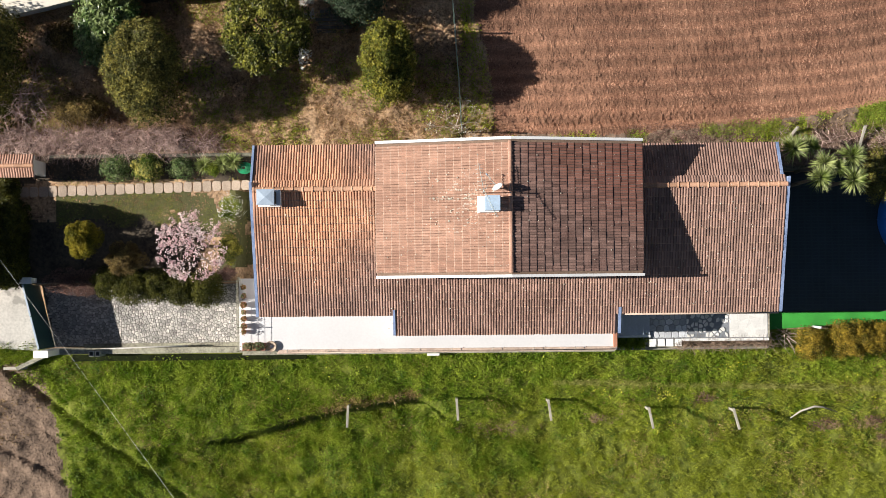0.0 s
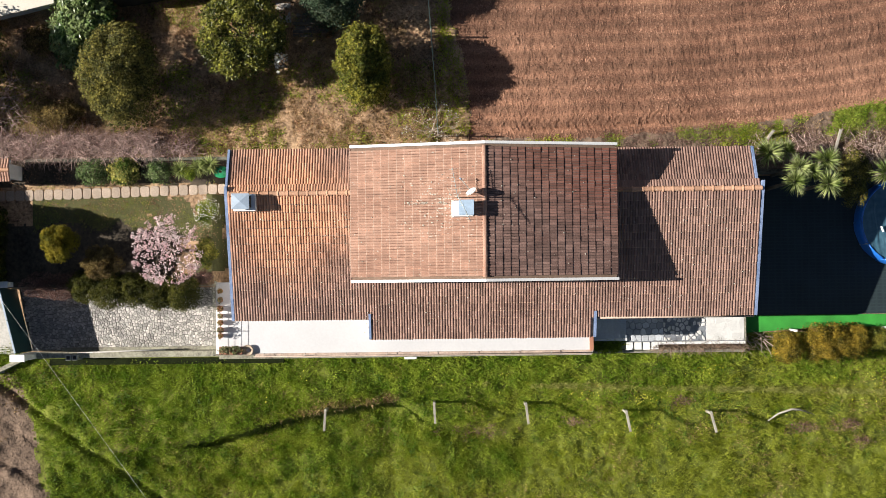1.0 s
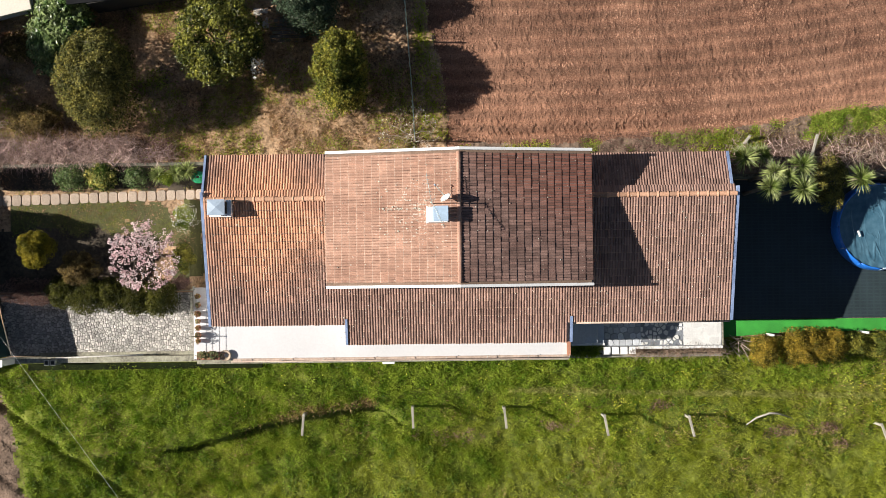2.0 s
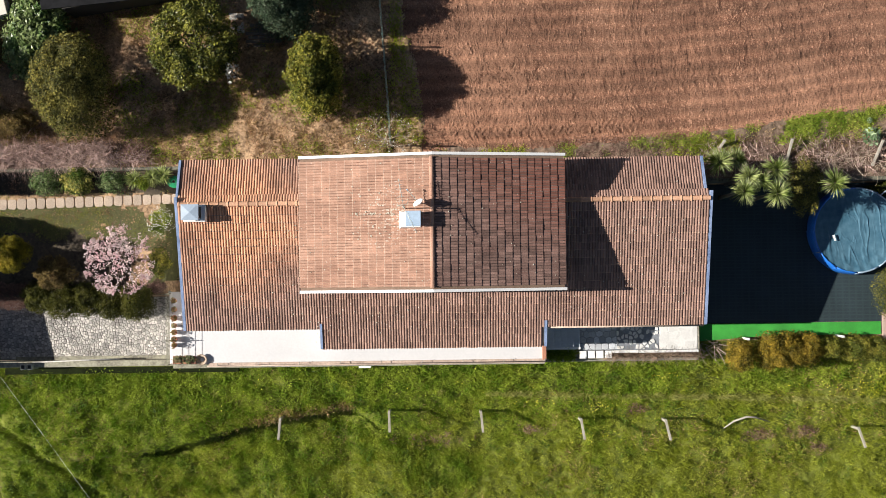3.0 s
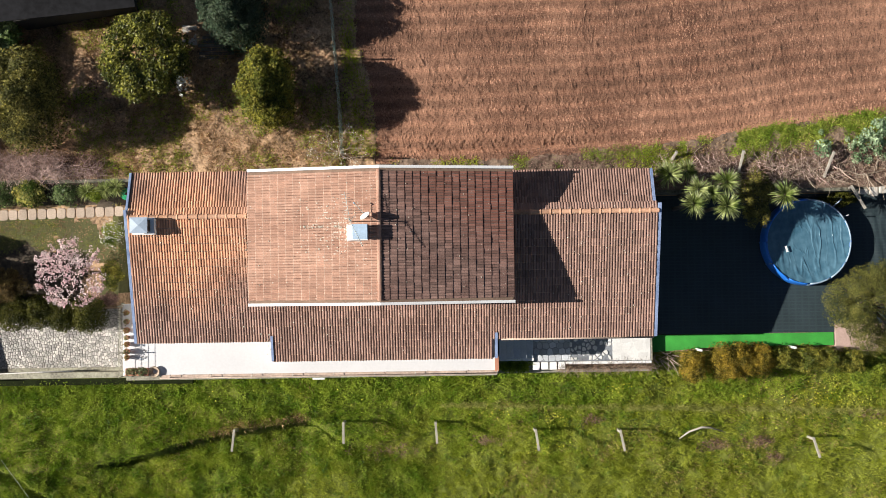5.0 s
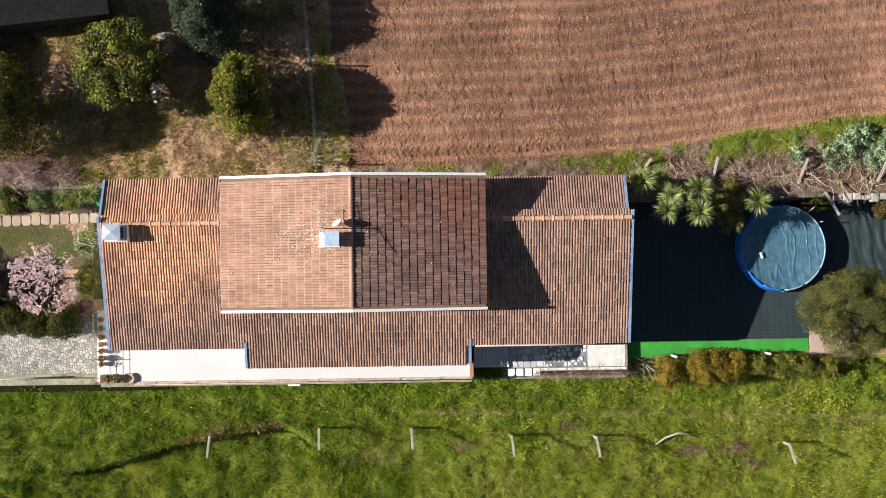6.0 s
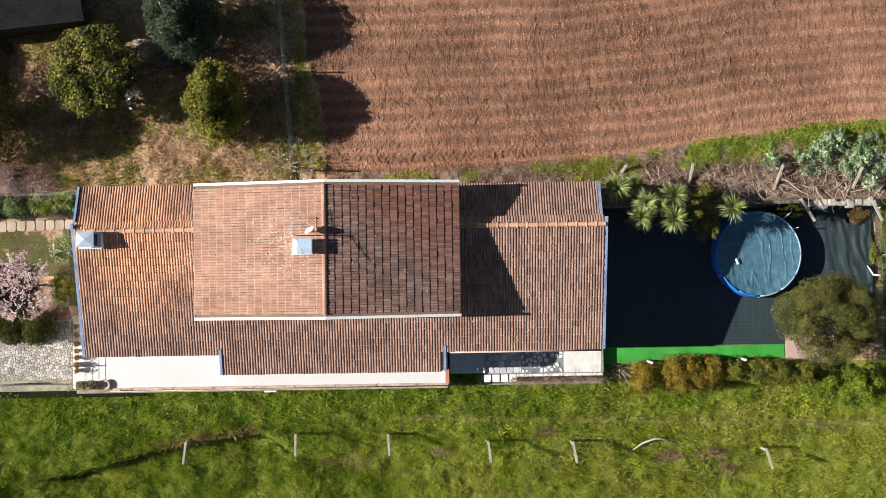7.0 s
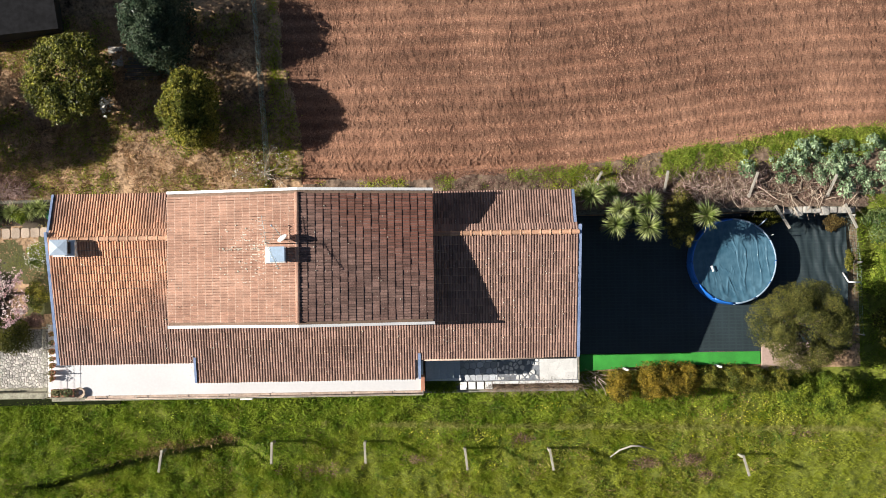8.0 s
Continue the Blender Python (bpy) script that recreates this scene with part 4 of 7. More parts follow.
# ---- terrace, stairs and paving ----
def cells(x0, x1, y0, y1, size, seed, jitter=0.36):
    """Irregular stones that fill a rectangle: the regions nearest to jittered points, as outlines."""
    rng = np.random.default_rng(seed)
    nx, ny = int((x1 - x0) / size), max(1, int((y1 - y0) / size))
    sx, sy = (x1 - x0) / nx, (y1 - y0) / ny
    pts = np.zeros((ny + 4, nx + 4, 2))
    for j in range(ny + 4):
        for i in range(nx + 4):
            pts[j, i] = (x0 + (i - 1.5 + (0.25 if j % 2 else -0.25)) * sx + rng.uniform(-jitter, jitter) * sx, y0 + (j - 1.5) * sy + rng.uniform(-jitter, jitter) * sy)
    out = []
    for j in range(1, ny + 3):
        for i in range(1, nx + 3):
            p = pts[j, i]
            poly = [(p[0] - sx * 2, p[1] - sy * 2), (p[0] + sx * 2, p[1] - sy * 2), (p[0] + sx * 2, p[1] + sy * 2), (p[0] - sx * 2, p[1] + sy * 2)]
            others = [pts[b, a] for b in range(max(0, j - 2), min(ny + 4, j + 3)) for a in range(max(0, i - 2), min(nx + 4, i + 3)) if (a, b) != (i, j)]
            planes = [((q + p) / 2, q - p) for q in others]
            planes += [(np.array((x0, 0)), np.array((-1.0, 0))), (np.array((x1, 0)), np.array((1.0, 0))), (np.array((0, y0)), np.array((0, -1.0))), (np.array((0, y1)), np.array((0, 1.0)))]
            for mid, n in planes:
                cut = []
                for k in range(len(poly)):
                    a, b = np.array(poly[k]), np.array(poly[(k + 1) % len(poly)])
                    da, db = (a - mid) @ n, (b - mid) @ n
                    if da <= 0:
                        cut.append(tuple(a))
                    if (da < 0 < db) or (db < 0 < da):
                        cut.append(tuple(a + (b - a) * da / (da - db)))
                poly = cut
                if len(poly) < 3:
                    break
            if len(poly) >= 3:
                out.append(poly)
    return out


def stone_arrays(poly, gap, thick, rng):
    """A stone from its outline: drawn in by the joint, with a chamfered top edge. Centred on its middle."""
    p = np.array(poly)
    c = p.mean(0)
    d = p - c
    r = np.linalg.norm(d, axis=1, keepdims=True)
    keep = np.clip(1 - gap * rng.uniform(0.7, 1.5, (len(p), 1)) / np.maximum(r, 0.02), 0.3, 1)
    outer = d * keep
    inner = d * np.clip(keep - 0.02 / np.maximum(r, 0.02), 0.2, 1)
    n = len(p)
    tilt = rng.normal(0, 0.012, 2)
    zt = thick + rng.normal(0, 0.003)
    verts = [(x, y, 0.0) for x, y in outer] + [(x, y, zt - 0.012 + x * tilt[0] + y * tilt[1]) for x, y in outer] + [(x, y, zt + x * tilt[0] + y * tilt[1]) for x, y in inner]
    faces = [(i, (i + 1) % n, n + (i + 1) % n, n + i) for i in range(n)]
    faces += [(n + i, n + (i + 1) % n, 2 * n + (i + 1) % n, 2 * n + i) for i in range(n)]
    faces.append(tuple(range(2 * n, 3 * n)))
    return c, verts, faces


def stones(parent, name, polys, z, gap, thick, mat_for, seed, near):
    rng = np.random.default_rng(seed)
    rest, rest_mats = [], []
    for poly in polys:
        c, v, f = stone_arrays(poly, gap, thick, rng)
        mat = mat_for(c)
        if mat is None:
            continue
        if near(c):
            ob = piece(name, v, f, mat, parent)
            ob.location = (c[0], c[1], z)
        else:
            rest.append(([(x + c[0], y + c[1], q + z) for x, y, q in v], f))
    if rest:
        v, f = joined(rest)
        piece(name + "_rest", v, f, mat_for(np.array(polys[0]).mean(0)) or M["cobble"], parent, kind="stuff")


def build_terrace():
    terrace = part("terrace_floor", box((-8.5, -2.9, 0.55), (6.95, -0.9, 0.95), 0.01), M["white_floor"])
    tagged(terrace, "bright white painted terrace floor along the house", "terrace", kind="structure")
    side = part("terrace_side_floor", box((-8.5, -0.898, 0.55), (-7.1, 0.1, 0.946), 0.01), M["white_floor"])
    tagged(side, "white painted floor beside the house end", "terrace", kind="structure")
    wall = part("retaining_wall", box((-8.5, -3.08, -1.6), (6.95, -2.904, 0.90), 0.02), M["old_wall"])
    tagged(wall, "old mossy retaining wall under the terrace edge", "wall", kind="structure")
    west = part("terrace_west_wall", box((-8.62, -2.9, -0.7), (-8.504, 0.1, 0.94), 0.01), M["white_wall"])
    tagged(west, "white plastered wall at the terrace end", "wall", kind="structure")
    coping = part("coping", box((-7.0, -3.02, 0.90), (6.97, -2.86, 1.02), 0.02), M["coping"])
    tagged(coping, "worn pinkish coping along the terrace edge", "coping", kind="structure")
    end = part("end_coping", box((6.85, -2.9, 0.95), (7.02, -2.22, 1.06), 0.02), M["terracotta"])
    tagged(end, "terracotta coping at the terrace end", "coping", kind="structure")
    rail = holder("front_rail", "low thin metal rail along the terrace edge", "railing")
    xs = [-6.6 + 1.69 * i for i in range(9)]
    tube("handrail", [(-7.0, -2.97, 1.32), (6.95, -2.95, 1.32)], 0.016, M["coping"], rail)
    for x in xs:
        tube("rail_post", [(x, -2.965, 0.98), (x, -2.965, 1.32)], 0.02, M["concrete"], rail)
        tube("bracket", [(x, -2.965, 1.31), (x + 0.04, -2.83, 1.26)], 0.014, M["concrete"], rail)
    outlet = part("white_slab", box((-0.86, -3.25, -0.35), (-0.34, -3.15, -0.12), 0.015), M["white_wall"])
    tagged(outlet, "small white concrete slab at the foot of the retaining wall", "slab")
    # west railing with level bars
    west_rail = holder("west_rail", "dark metal railing with level bars at the terrace end", "railing")
    for z in (1.25, 1.42, 1.6, 1.78):
        tube("bar", [(-8.56, -2.9, z), (-8.56, 0.05, z)], 0.008, M["old_wall"], west_rail, sides=6)
    for y in (-2.88, -1.9, -0.9, 0.04):
        tube("rail_post", [(-8.56, y, 0.93), (-8.56, y, 1.8)], 0.018, M["old_wall"], west_rail, sides=6)
    # stairs down to the paving
    stairs = holder("stairs", "stone stairs from the terrace to the paving, tinted blue-grey for shade", "stairs")
    for i in range(5):
        x = 7.05 + 0.29 * i
        part("tread", box((x, -2.45, -0.35), (x + 0.31, -1.0, 0.78 - 0.165 * i), 0.012), M["tread"], stairs)
    part("stringer", box((7.02, -2.56, -0.35), (8.55, -2.452, 0.12), 0.015), M["white_wall"], stairs, "white low side wall")


build_terrace()


def build_paving():
    bed = part("paving", box((8.45, -2.62, -0.4), (13.52, -1.0, -0.03), 0.0), M["slab_bed"])
    tagged(bed, "crazy paving beside the house, coloured bluish for shade and white for sun", "paving", kind="structure")
    polys = cells(8.5, 10.1, -2.6, -1.0, 0.25, 5, 0.2)
    stones(bed, "paving_stone", polys, -0.032, 0.011, 0.035, lambda c: M["slab"], 3, lambda c: True)
    polys = cells(10.1, 11.9, -2.6, -1.0, 0.2, 6)
    stones(bed, "paving_stone", polys, -0.032, 0.03, 0.035, lambda c: M["slab_white"] if (c[0] * 3.7 + c[1] * 5.1) % 1 > 0.4 else None, 4, lambda c: True)
    # added white sheet that blots out the joints of the sunlit end
    part("pale_screed", box((11.9, -2.6, -0.1), (13.5, -1.0, -0.026), 0.0), M["slab_white"], bed, "white sheet hiding the joints of the sunlit stones")
    polys = cells(11.9, 13.5, -2.6, -1.0, 0.38, 7)
    stones(bed, "paving_stone", polys, -0.034, 0.004, 0.010, lambda c: M["slab_white"], 5, lambda c: True)
    kerb = part("paving_kerb", box((9.9, -2.74, -0.6), (13.54, -2.624, 0.06), 0.015), M["white_wall"])
    tagged(kerb, "white low kerb along the paving", "kerb", kind="structure")
    # made-up blocks: their tops imitate sunlit patches, the gaps the shadows between
    for i in range(4):
        block = part("white_block", box((8.5 + 0.36 * i, -2.95 + 0.01 * (i % 2), -0.5), (8.80 + 0.36 * i, -2.63, 0.1 - 0.012 * i), 0.02), M["white_wall"])
        tagged(block, "white block standing in for a sunlit patch beside the paving", "block", "white blocks beside the paving")
    foot = part("stair_footing", box((7.06, -2.9, -0.6), (8.46, -2.57, -0.08), 0.02), M["concrete"])
    tagged(foot, "grey concrete footing below the stairs", "footing", kind="structure")
    drop = part("paving_east_wall", box((13.525, -2.62, -0.9), (13.6, -1.0, -0.02), 0.01), M["old_wall"])
    tagged(drop, "dark wall where the paving drops to the yard", "wall", kind="structure")
    low = part("bank_wall", box((6.96, -3.1, -1.5), (13.6, -2.96, -0.22), 0.03), M["old_wall"])
    tagged(low, "low mossy wall between the bed and the meadow", "wall", kind="structure")


build_paving()


def build_driveway():
    bed = part("driveway", prism([(-17.3, 0.0), (-16.8, -2.75), (-8.62, -2.75), (-8.62, 0.0)], -0.6, -0.37), M["joint"])
    tagged(bed, "driveway of pale irregular stones with dark joints", "driveway", kind="structure")
    polys = [p for p in cells(-17.2, -8.64, -2.72, 0.0, 0.116, 12, 0.75) if np.array(p)[:, 0].mean() > -17.2 - 0.18 * np.array(p)[:, 1].mean()]

    def choose(c):
        return M["cobble"]

    stones(bed, "driveway_stone", polys, -0.372, 0.0115, 0.045, choose, 8, lambda c: -10.6 < c[0] < -9.4)
    wall = part("driveway_wall", box((-16.35, -3.02, -1.0), (-8.63, -2.76, 0.22), 0.03), M["old_wall"])
    tagged(wall, "low grey concrete wall beside the driveway", "wall", kind="structure")
    pipe = tube("pipe", [(-14.6, -2.80, 0.26), (-12.2, -2.72, 0.30), (-10.9, -2.70, 0.28)], 0.03, M["pale_concrete"])
    tagged(pipe, "pale plastic pipe lying on the driveway wall", "pipe")
    kerb = part("gutter_strip", box((-15.5, -2.755, -0.36), (-8.64, -2.6, -0.31), 0.01), M["old_wall"])
    tagged(kerb, "dark kerb strip along the driveway wall", "kerb", kind="structure")
    step = part("garden_wall", box((-17.2, -0.02, -0.7), (-8.63, 0.16, 1.02), 0.02), M["old_wall"])
    tagged(step, "retaining wall under the garden hedge", "wall", kind="structure")
    # added dark strip in place of the shaded band at the wall foot
    drain = part("drain_channel", box((-16.0, -3.36, -1.4), (-6.0, -3.09, -0.37), 0.02), M["shade_strip"])
    tagged(drain, "dark strip standing in for shade along the wall foot", "drain", kind="structure")
    # gate of dark sheet metal between two piers
    gate = holder("gate", "closed dark green sheet metal gate across the driveway", "gate")
    a, b = Vector((-17.42, 0.0, 0)), Vector((-16.74, -2.72, 0))
    along = (b - a).normalized()
    turn = math.atan2(along.y, along.x)
    length = (b - a).length
    for i in range(2):
        m = Matrix.Translation(a + along * (length / 2 * i) + Vector((0, 0, -0.33))) @ Matrix.Rotation(turn, 4, "Z")
        leaf = part("gate_leaf", box((0.0, -0.02, 0), (length / 2 - 0.002, 0.02, 1.84), 0.005, m), M["gate_green"], gate)
        part("top_rail", box((0.02, -0.035, 1.82), (length / 2 - 0.02, 0.035, 1.87), 0.008, m), M["grey_metal"], leaf, "pale top rail")
        for k in range(9):
            x = 0.08 + k * (length / 2 - 0.16) / 8
            part("rib", box((x - 0.012, -0.04, 0.05), (x + 0.012, -0.022, 1.78), 0.003, m), M["gate_green"], leaf)
    for x, y, w, d, h in ((-16.62, -2.9, 0.62, 0.3, 1.65), (-17.2, 0.12, 0.5, 0.26, 1.75)):
        pier = holder("gate_pier", "white square gate pier with a flat cap", "pier", "gate piers")
        part("shaft", box((x - w / 2 + 0.04, y - d / 2 + 0.03, -0.9), (x + w / 2 - 0.04, y + d / 2 - 0.03, h - 0.08), 0.01), M["white_wall"], pier)
        part("cap", box((x - w / 2, y - d / 2, h - 0.08), (x + w / 2, y + d / 2, h), 0.015), M["white_wall"], pier)
    meter = holder("meter_box", "small grey meter boxes behind the gate pier", "box")
    for x in (-15.05, -14.78):
        part("cabinet", box((x, -3.1, -0.4), (x + 0.22, -2.86, 0.42), 0.02), M["concrete"], meter)
        part("lid", box((x + 0.04, -3.06, 0.42), (x + 0.18, -2.9, 0.44), 0.005), M["near_black"], meter, "dark lid")
    apron = part("street_apron", prism([(-26.0, -2.2), (-17.45, -2.9), (-17.0, -2.75), (-17.62, 0.0), (-17.95, 0.35), (-26.0, 0.8)], -0.7, -0.42), M["pale_concrete"])
    tagged(apron, "pale stained concrete outside the gate", "pavement", kind="structure")
    stub = part("boundary_wall", box((0, -0.09, -0.6), (1.55, 0.09, 0.5), 0.02, Matrix.Translation((-16.9, -2.98, -0.6)) @ Matrix.Rotation(radians(205), 4, "Z")), M["old_wall"])
    tagged(stub, "dark low wall running from the gate pier", "wall", kind="structure")
    rail = part("beam", box((0, -0.06, 0), (1.0, 0.06, 0.1), 0.01, Matrix.Translation((-18.9, -3.62, -0.35)) @ Matrix.Rotation(radians(2), 4, "Z")), M["post"])
    tagged(rail, "pale concrete beam lying beside the wall", "beam")


build_driveway()


def build_porch():
    porch = holder("porch", "small gate porch with an orange tile roof and white gable", "porch")
    part("gable_wall", box((-16.78, 4.42, 0.9), (-16.6, 5.0, 2.6), 0.01), M["white_wall"], porch, "white plastered pier")
    part("gable_wall", box((-18.6, 4.42, 0.9), (-18.42, 5.0, 2.6), 0.01), M["white_wall"], porch)
    v, f = joined([slab_between((-18.8, 4.3, 2.62), (-16.5, 4.3, 2.62), (-16.5, 4.72, 2.8), (-18.8, 4.72, 2.8), 0.1), slab_between((-18.8, 4.72, 2.8), (-16.5, 4.72, 2.8), (-16.5, 5.14, 2.62), (-18.8, 5.14, 2.62), 0.1)])
    piece("roof_deck", v, f, M["white_wall"], porch)
    tile_field(porch, (-18.8, 4.28, 2.62), (1, 0, 0), (0, 1, 0.42), 11, 2, 0.23, M["tile_west"], 9)
    tile_field(porch, (-16.5, 5.16, 2.62), (-1, 0, 0), (0, -1, 0.42), 11, 2, 0.23, M["tile_west"], 10)
    rv, rf = tube_arrays([(0, 0, 0), (0.06, 0, 0), (0.4, 0, 0)], [0.09, 0.085, 0.075], 10)
    shared = mesh_of("ridge_tile", rv, rf, M["ridge_tile"])
    for i in range(6):
        ob = new("ridge_tile", shared)
        ob.location = (-18.8 + 0.385 * i, 4.72, 2.83)
        ob.parent = porch


build_porch()


def build_garden_path():
    rng = np.random.default_rng(4)
    n = 25
    for i in range(n):
        x = -17.9 + i * (9.62 / (n - 1))
        y = 3.79 + 0.022 * (x + 16.9)
        w, d = 0.185 + rng.uniform(-0.008, 0.008), 0.215 + rng.uniform(-0.015, 0.015)
        pts = []
        for a in np.linspace(np.pi / 16, 2 * np.pi + np.pi / 16, 16, endpoint=False):
            c, s = np.cos(a), np.sin(a)
            k = 1 / (abs(c) ** 9 + abs(s) ** 9) ** (1 / 9)
            pts.append((w * c * k + rng.uniform(-0.006, 0.006), d * s * k + rng.uniform(-0.006, 0.006)))
        _, v, f = stone_arrays(pts, 0.0, 0.06, rng)
        ob = piece("stepping_stone", v, f, M["step_stone"])
        ob.location = (x, y, 1.03)
        ob.rotation_euler = (0, 0, rng.uniform(-0.06, 0.06))
        tagged(ob, "pale worn square stepping stone set in the garden lawn", "stepping stone", "stepping stones of the garden path")
    wall = part("boundary_wall", box((-16.4, 5.16, 0.7), (-7.3, 5.3, 1.32), 0.02), M["dark_wall"])
    tagged(wall, "low dark wall along the garden boundary", "wall", kind="structure")


build_garden_path()


# ---- yard with pool ----
def build_yard():
    # ground sheet with soft creases
    xs, ys = np.arange(13.6, 25.31, 0.06), np.arange(-1.56, 4.45, 0.09)
    gx, gy = np.meshgrid(xs, ys)
    crease = np.clip((gx - 22.6) / 1.5, 0, 1)
    z = -0.45 + 0.012 * (fbm(gx * 1.5, gy * 1.5, 51) - 0.5) + crease * 0.30 * np.clip(np.abs(fbm(gx * 3.6 + 0.8 * gy, gy * 0.8, 53, 2) - 0.5), 0, 0.2)
    ny, nx = gx.shape
    idx = np.arange(nx * ny).reshape(ny, nx)
    faces = np.stack([idx[:-1, :-1], idx[:-1, 1:], idx[1:, 1:], idx[1:, :-1]], -1).reshape(-1, 4)
    sheet = piece("ground_sheet", np.stack([gx, gy, z], -1).reshape(-1, 3), faces, M["mat"], smooth=True)
    tagged(sheet, "dark woven ground sheet covering the pool yard", "ground sheet", kind="structure")
    turf = part("turf_strip", prism([(13.62, -2.32), (15.4, -2.2), (17.2, -2.1), (21.45, -2.12), (21.45, -1.568), (13.62, -1.588)], -0.56, -0.435), M["turf"])
    tagged(turf, "bright green artificial turf strip along the hedge", "turf", kind="structure")
    patch = part("paving_patch", box((21.5, -2.4, -0.7), (23.6, -1.2, -0.39), 0.02), M["pink_paving"])
    tagged(patch, "pinkish paved patch under the tree", "paving", kind="structure")
    wall = holder("yard_wall", "low rough stone wall between the yard and the strip above", "wall")
    rng = np.random.default_rng(15)
    # core coloured dark to carry the bank and the shadow along the wall
    part("wall_core", box((13.6, 4.42, -0.9), (25.4, 4.62, 0.56), 0.02), M["dark_wall"], wall)
    x = 22.3
    while x < 25.2:
        w = rng.uniform(0.22, 0.5)
        part("wall_stone", box((x, 4.22 + rng.uniform(-0.06, 0.08), 0.3), (x + w, 4.54 + rng.uniform(-0.06, 0.1), 0.56 + rng.uniform(0, 0.12)), 0.06), M["concrete"], wall, "pale coping stone")
        x += w + 0.02
    tagged(wall, kind="structure")


build_yard()

POOL = (20.21, 2.31)


def build_pool():
    cx, cy = POOL
    pool = holder("swimming_pool", "round blue above-ground pool with a blue-grey cover sheet", "pool", at=(cx, cy, -0.44))
    z0, z1, r = 0.0, 0.80, 1.77
    seg = 72
    verts, faces = [], []
    rings = [(r + 0.08, z0), (r + 0.10, 0.25), (r + 0.07, 0.55), (r, z1), (r - 0.02, z1), (r - 0.02, 0.3)]
    for rad, z in rings:
        for k in range(seg):
            a = 2 * math.pi * k / seg
            wob = 1 + 0.004 * math.sin(12 * a)
            verts.append((rad * wob * math.cos(a), rad * wob * math.sin(a), z))
    for i in range(len(rings) - 1):
        for k in range(seg):
            k2 = (k + 1) % seg
            faces.append((i * seg + k, i * seg + k2, (i + 1) * seg + k2, (i + 1) * seg + k))
    piece("liner_wall", verts, faces, M["pool_blue"], pool, "blue vinyl wall", smooth=True)
    n = 12
    for i in range(n):
        a0, a1 = 2 * math.pi * i / n, 2 * math.pi * (i + 1) / n
        pts = [((r + 0.01) * math.cos(a0 + (a1 - a0) * s), (r + 0.01) * math.sin(a0 + (a1 - a0) * s), z1 + 0.01) for s in (0.02, 0.25, 0.5, 0.75, 0.98)]
        # east rail segments get the paler grey, so their lit look is painted
        tube("top_rail", pts, 0.035, M["pool_blue"] if math.cos((a0 + a1) / 2) < 0.2 else M["pool_rail"], pool, sides=10)
        p = Vector((math.cos(a0), math.sin(a0), 0))
        tube("leg", [p * (r + 0.08) + Vector((0, 0, 0.0)), p * (r + 0.04) + Vector((0, 0, z1))], 0.028, M["pool_rail"] if i % 2 else M["pool_blue"], pool, sides=8)
        tube("strap", [p * (r + 0.062) + Vector((0, 0, 0.1)), p * (r + 0.05) + Vector((0, 0, 0.5)), p * (r + 0.02) + Vector((0, 0, 0.83))], 0.012, M["near_black"], pool, sides=5)
    # sagging cover with folds, higher at the rim where it is tied
    nr, ns = 90, 220
    rr = np.linspace(0, r - 0.005, nr)[:, None] * np.ones(ns)
    aa = np.ones((nr, 1)) * np.linspace(0, 2 * np.pi, ns, endpoint=False)
    x, y = rr * np.cos(aa), rr * np.sin(aa)
    q = rr / r
    wx = x + 0.25 * (fbm(x * 1.3, y * 1.1, 61) - 0.5) + 0.12 * y
    fold = np.abs(fbm(wx * 2.3, y * 0.4 + 4, 62, 2) - 0.5)
    crease = np.clip(0.05 - fold, 0, 1) / 0.05
    fold2 = np.abs(fbm(wx * 5.5 + 3, y * 1.1, 64, 2) - 0.5)
    z = z1 - 0.16 * (1 - q**3) + 0.03 * crease * np.clip(1.1 - q**6, 0, 1) + 0.009 * np.clip(0.06 - fold2, 0, 1) / 0.06
    z = z + 0.012 * (fbm(x * 6, y * 3, 63) - 0.5) + 0.02 * np.sin(aa * 24) * q**8
    idx = np.arange(nr * ns).reshape(nr, ns)
    nxt = np.roll(idx, -1, axis=1)
    faces = np.stack([idx[:-1], idx[1:], nxt[1:], nxt[:-1]], -1).reshape(-1, 4)
    cover = piece("cover", np.stack([x, y, z], -1).reshape(-1, 3), faces, M["pool_cover"], pool, "blue-grey plastic cover with folds", smooth=True)
    part("label", box((-0.13, -0.045, 0), (0.13, 0.045, 0.006), 0.002, Matrix.Translation((-0.93, -0.3, z1 - 0.03)) @ Matrix.Rotation(radians(108), 4, "Z")), M["white_metal"], cover, "small white label")
    tube("hose", [(1.1, 1.45, 0.5), (1.3, 1.65, 0.75), (1.45, 1.78, 0.7), (1.35, 1.9, 0.55), (1.2, 1.75, 0.45)], 0.03, M["grey_metal"], pool, "grey filter hose")
    tube("ladder_rail", [(1.62, 1.05, -0.02), (1.66, 1.1, 0.95)], 0.02, M["wire"], pool)


build_pool()


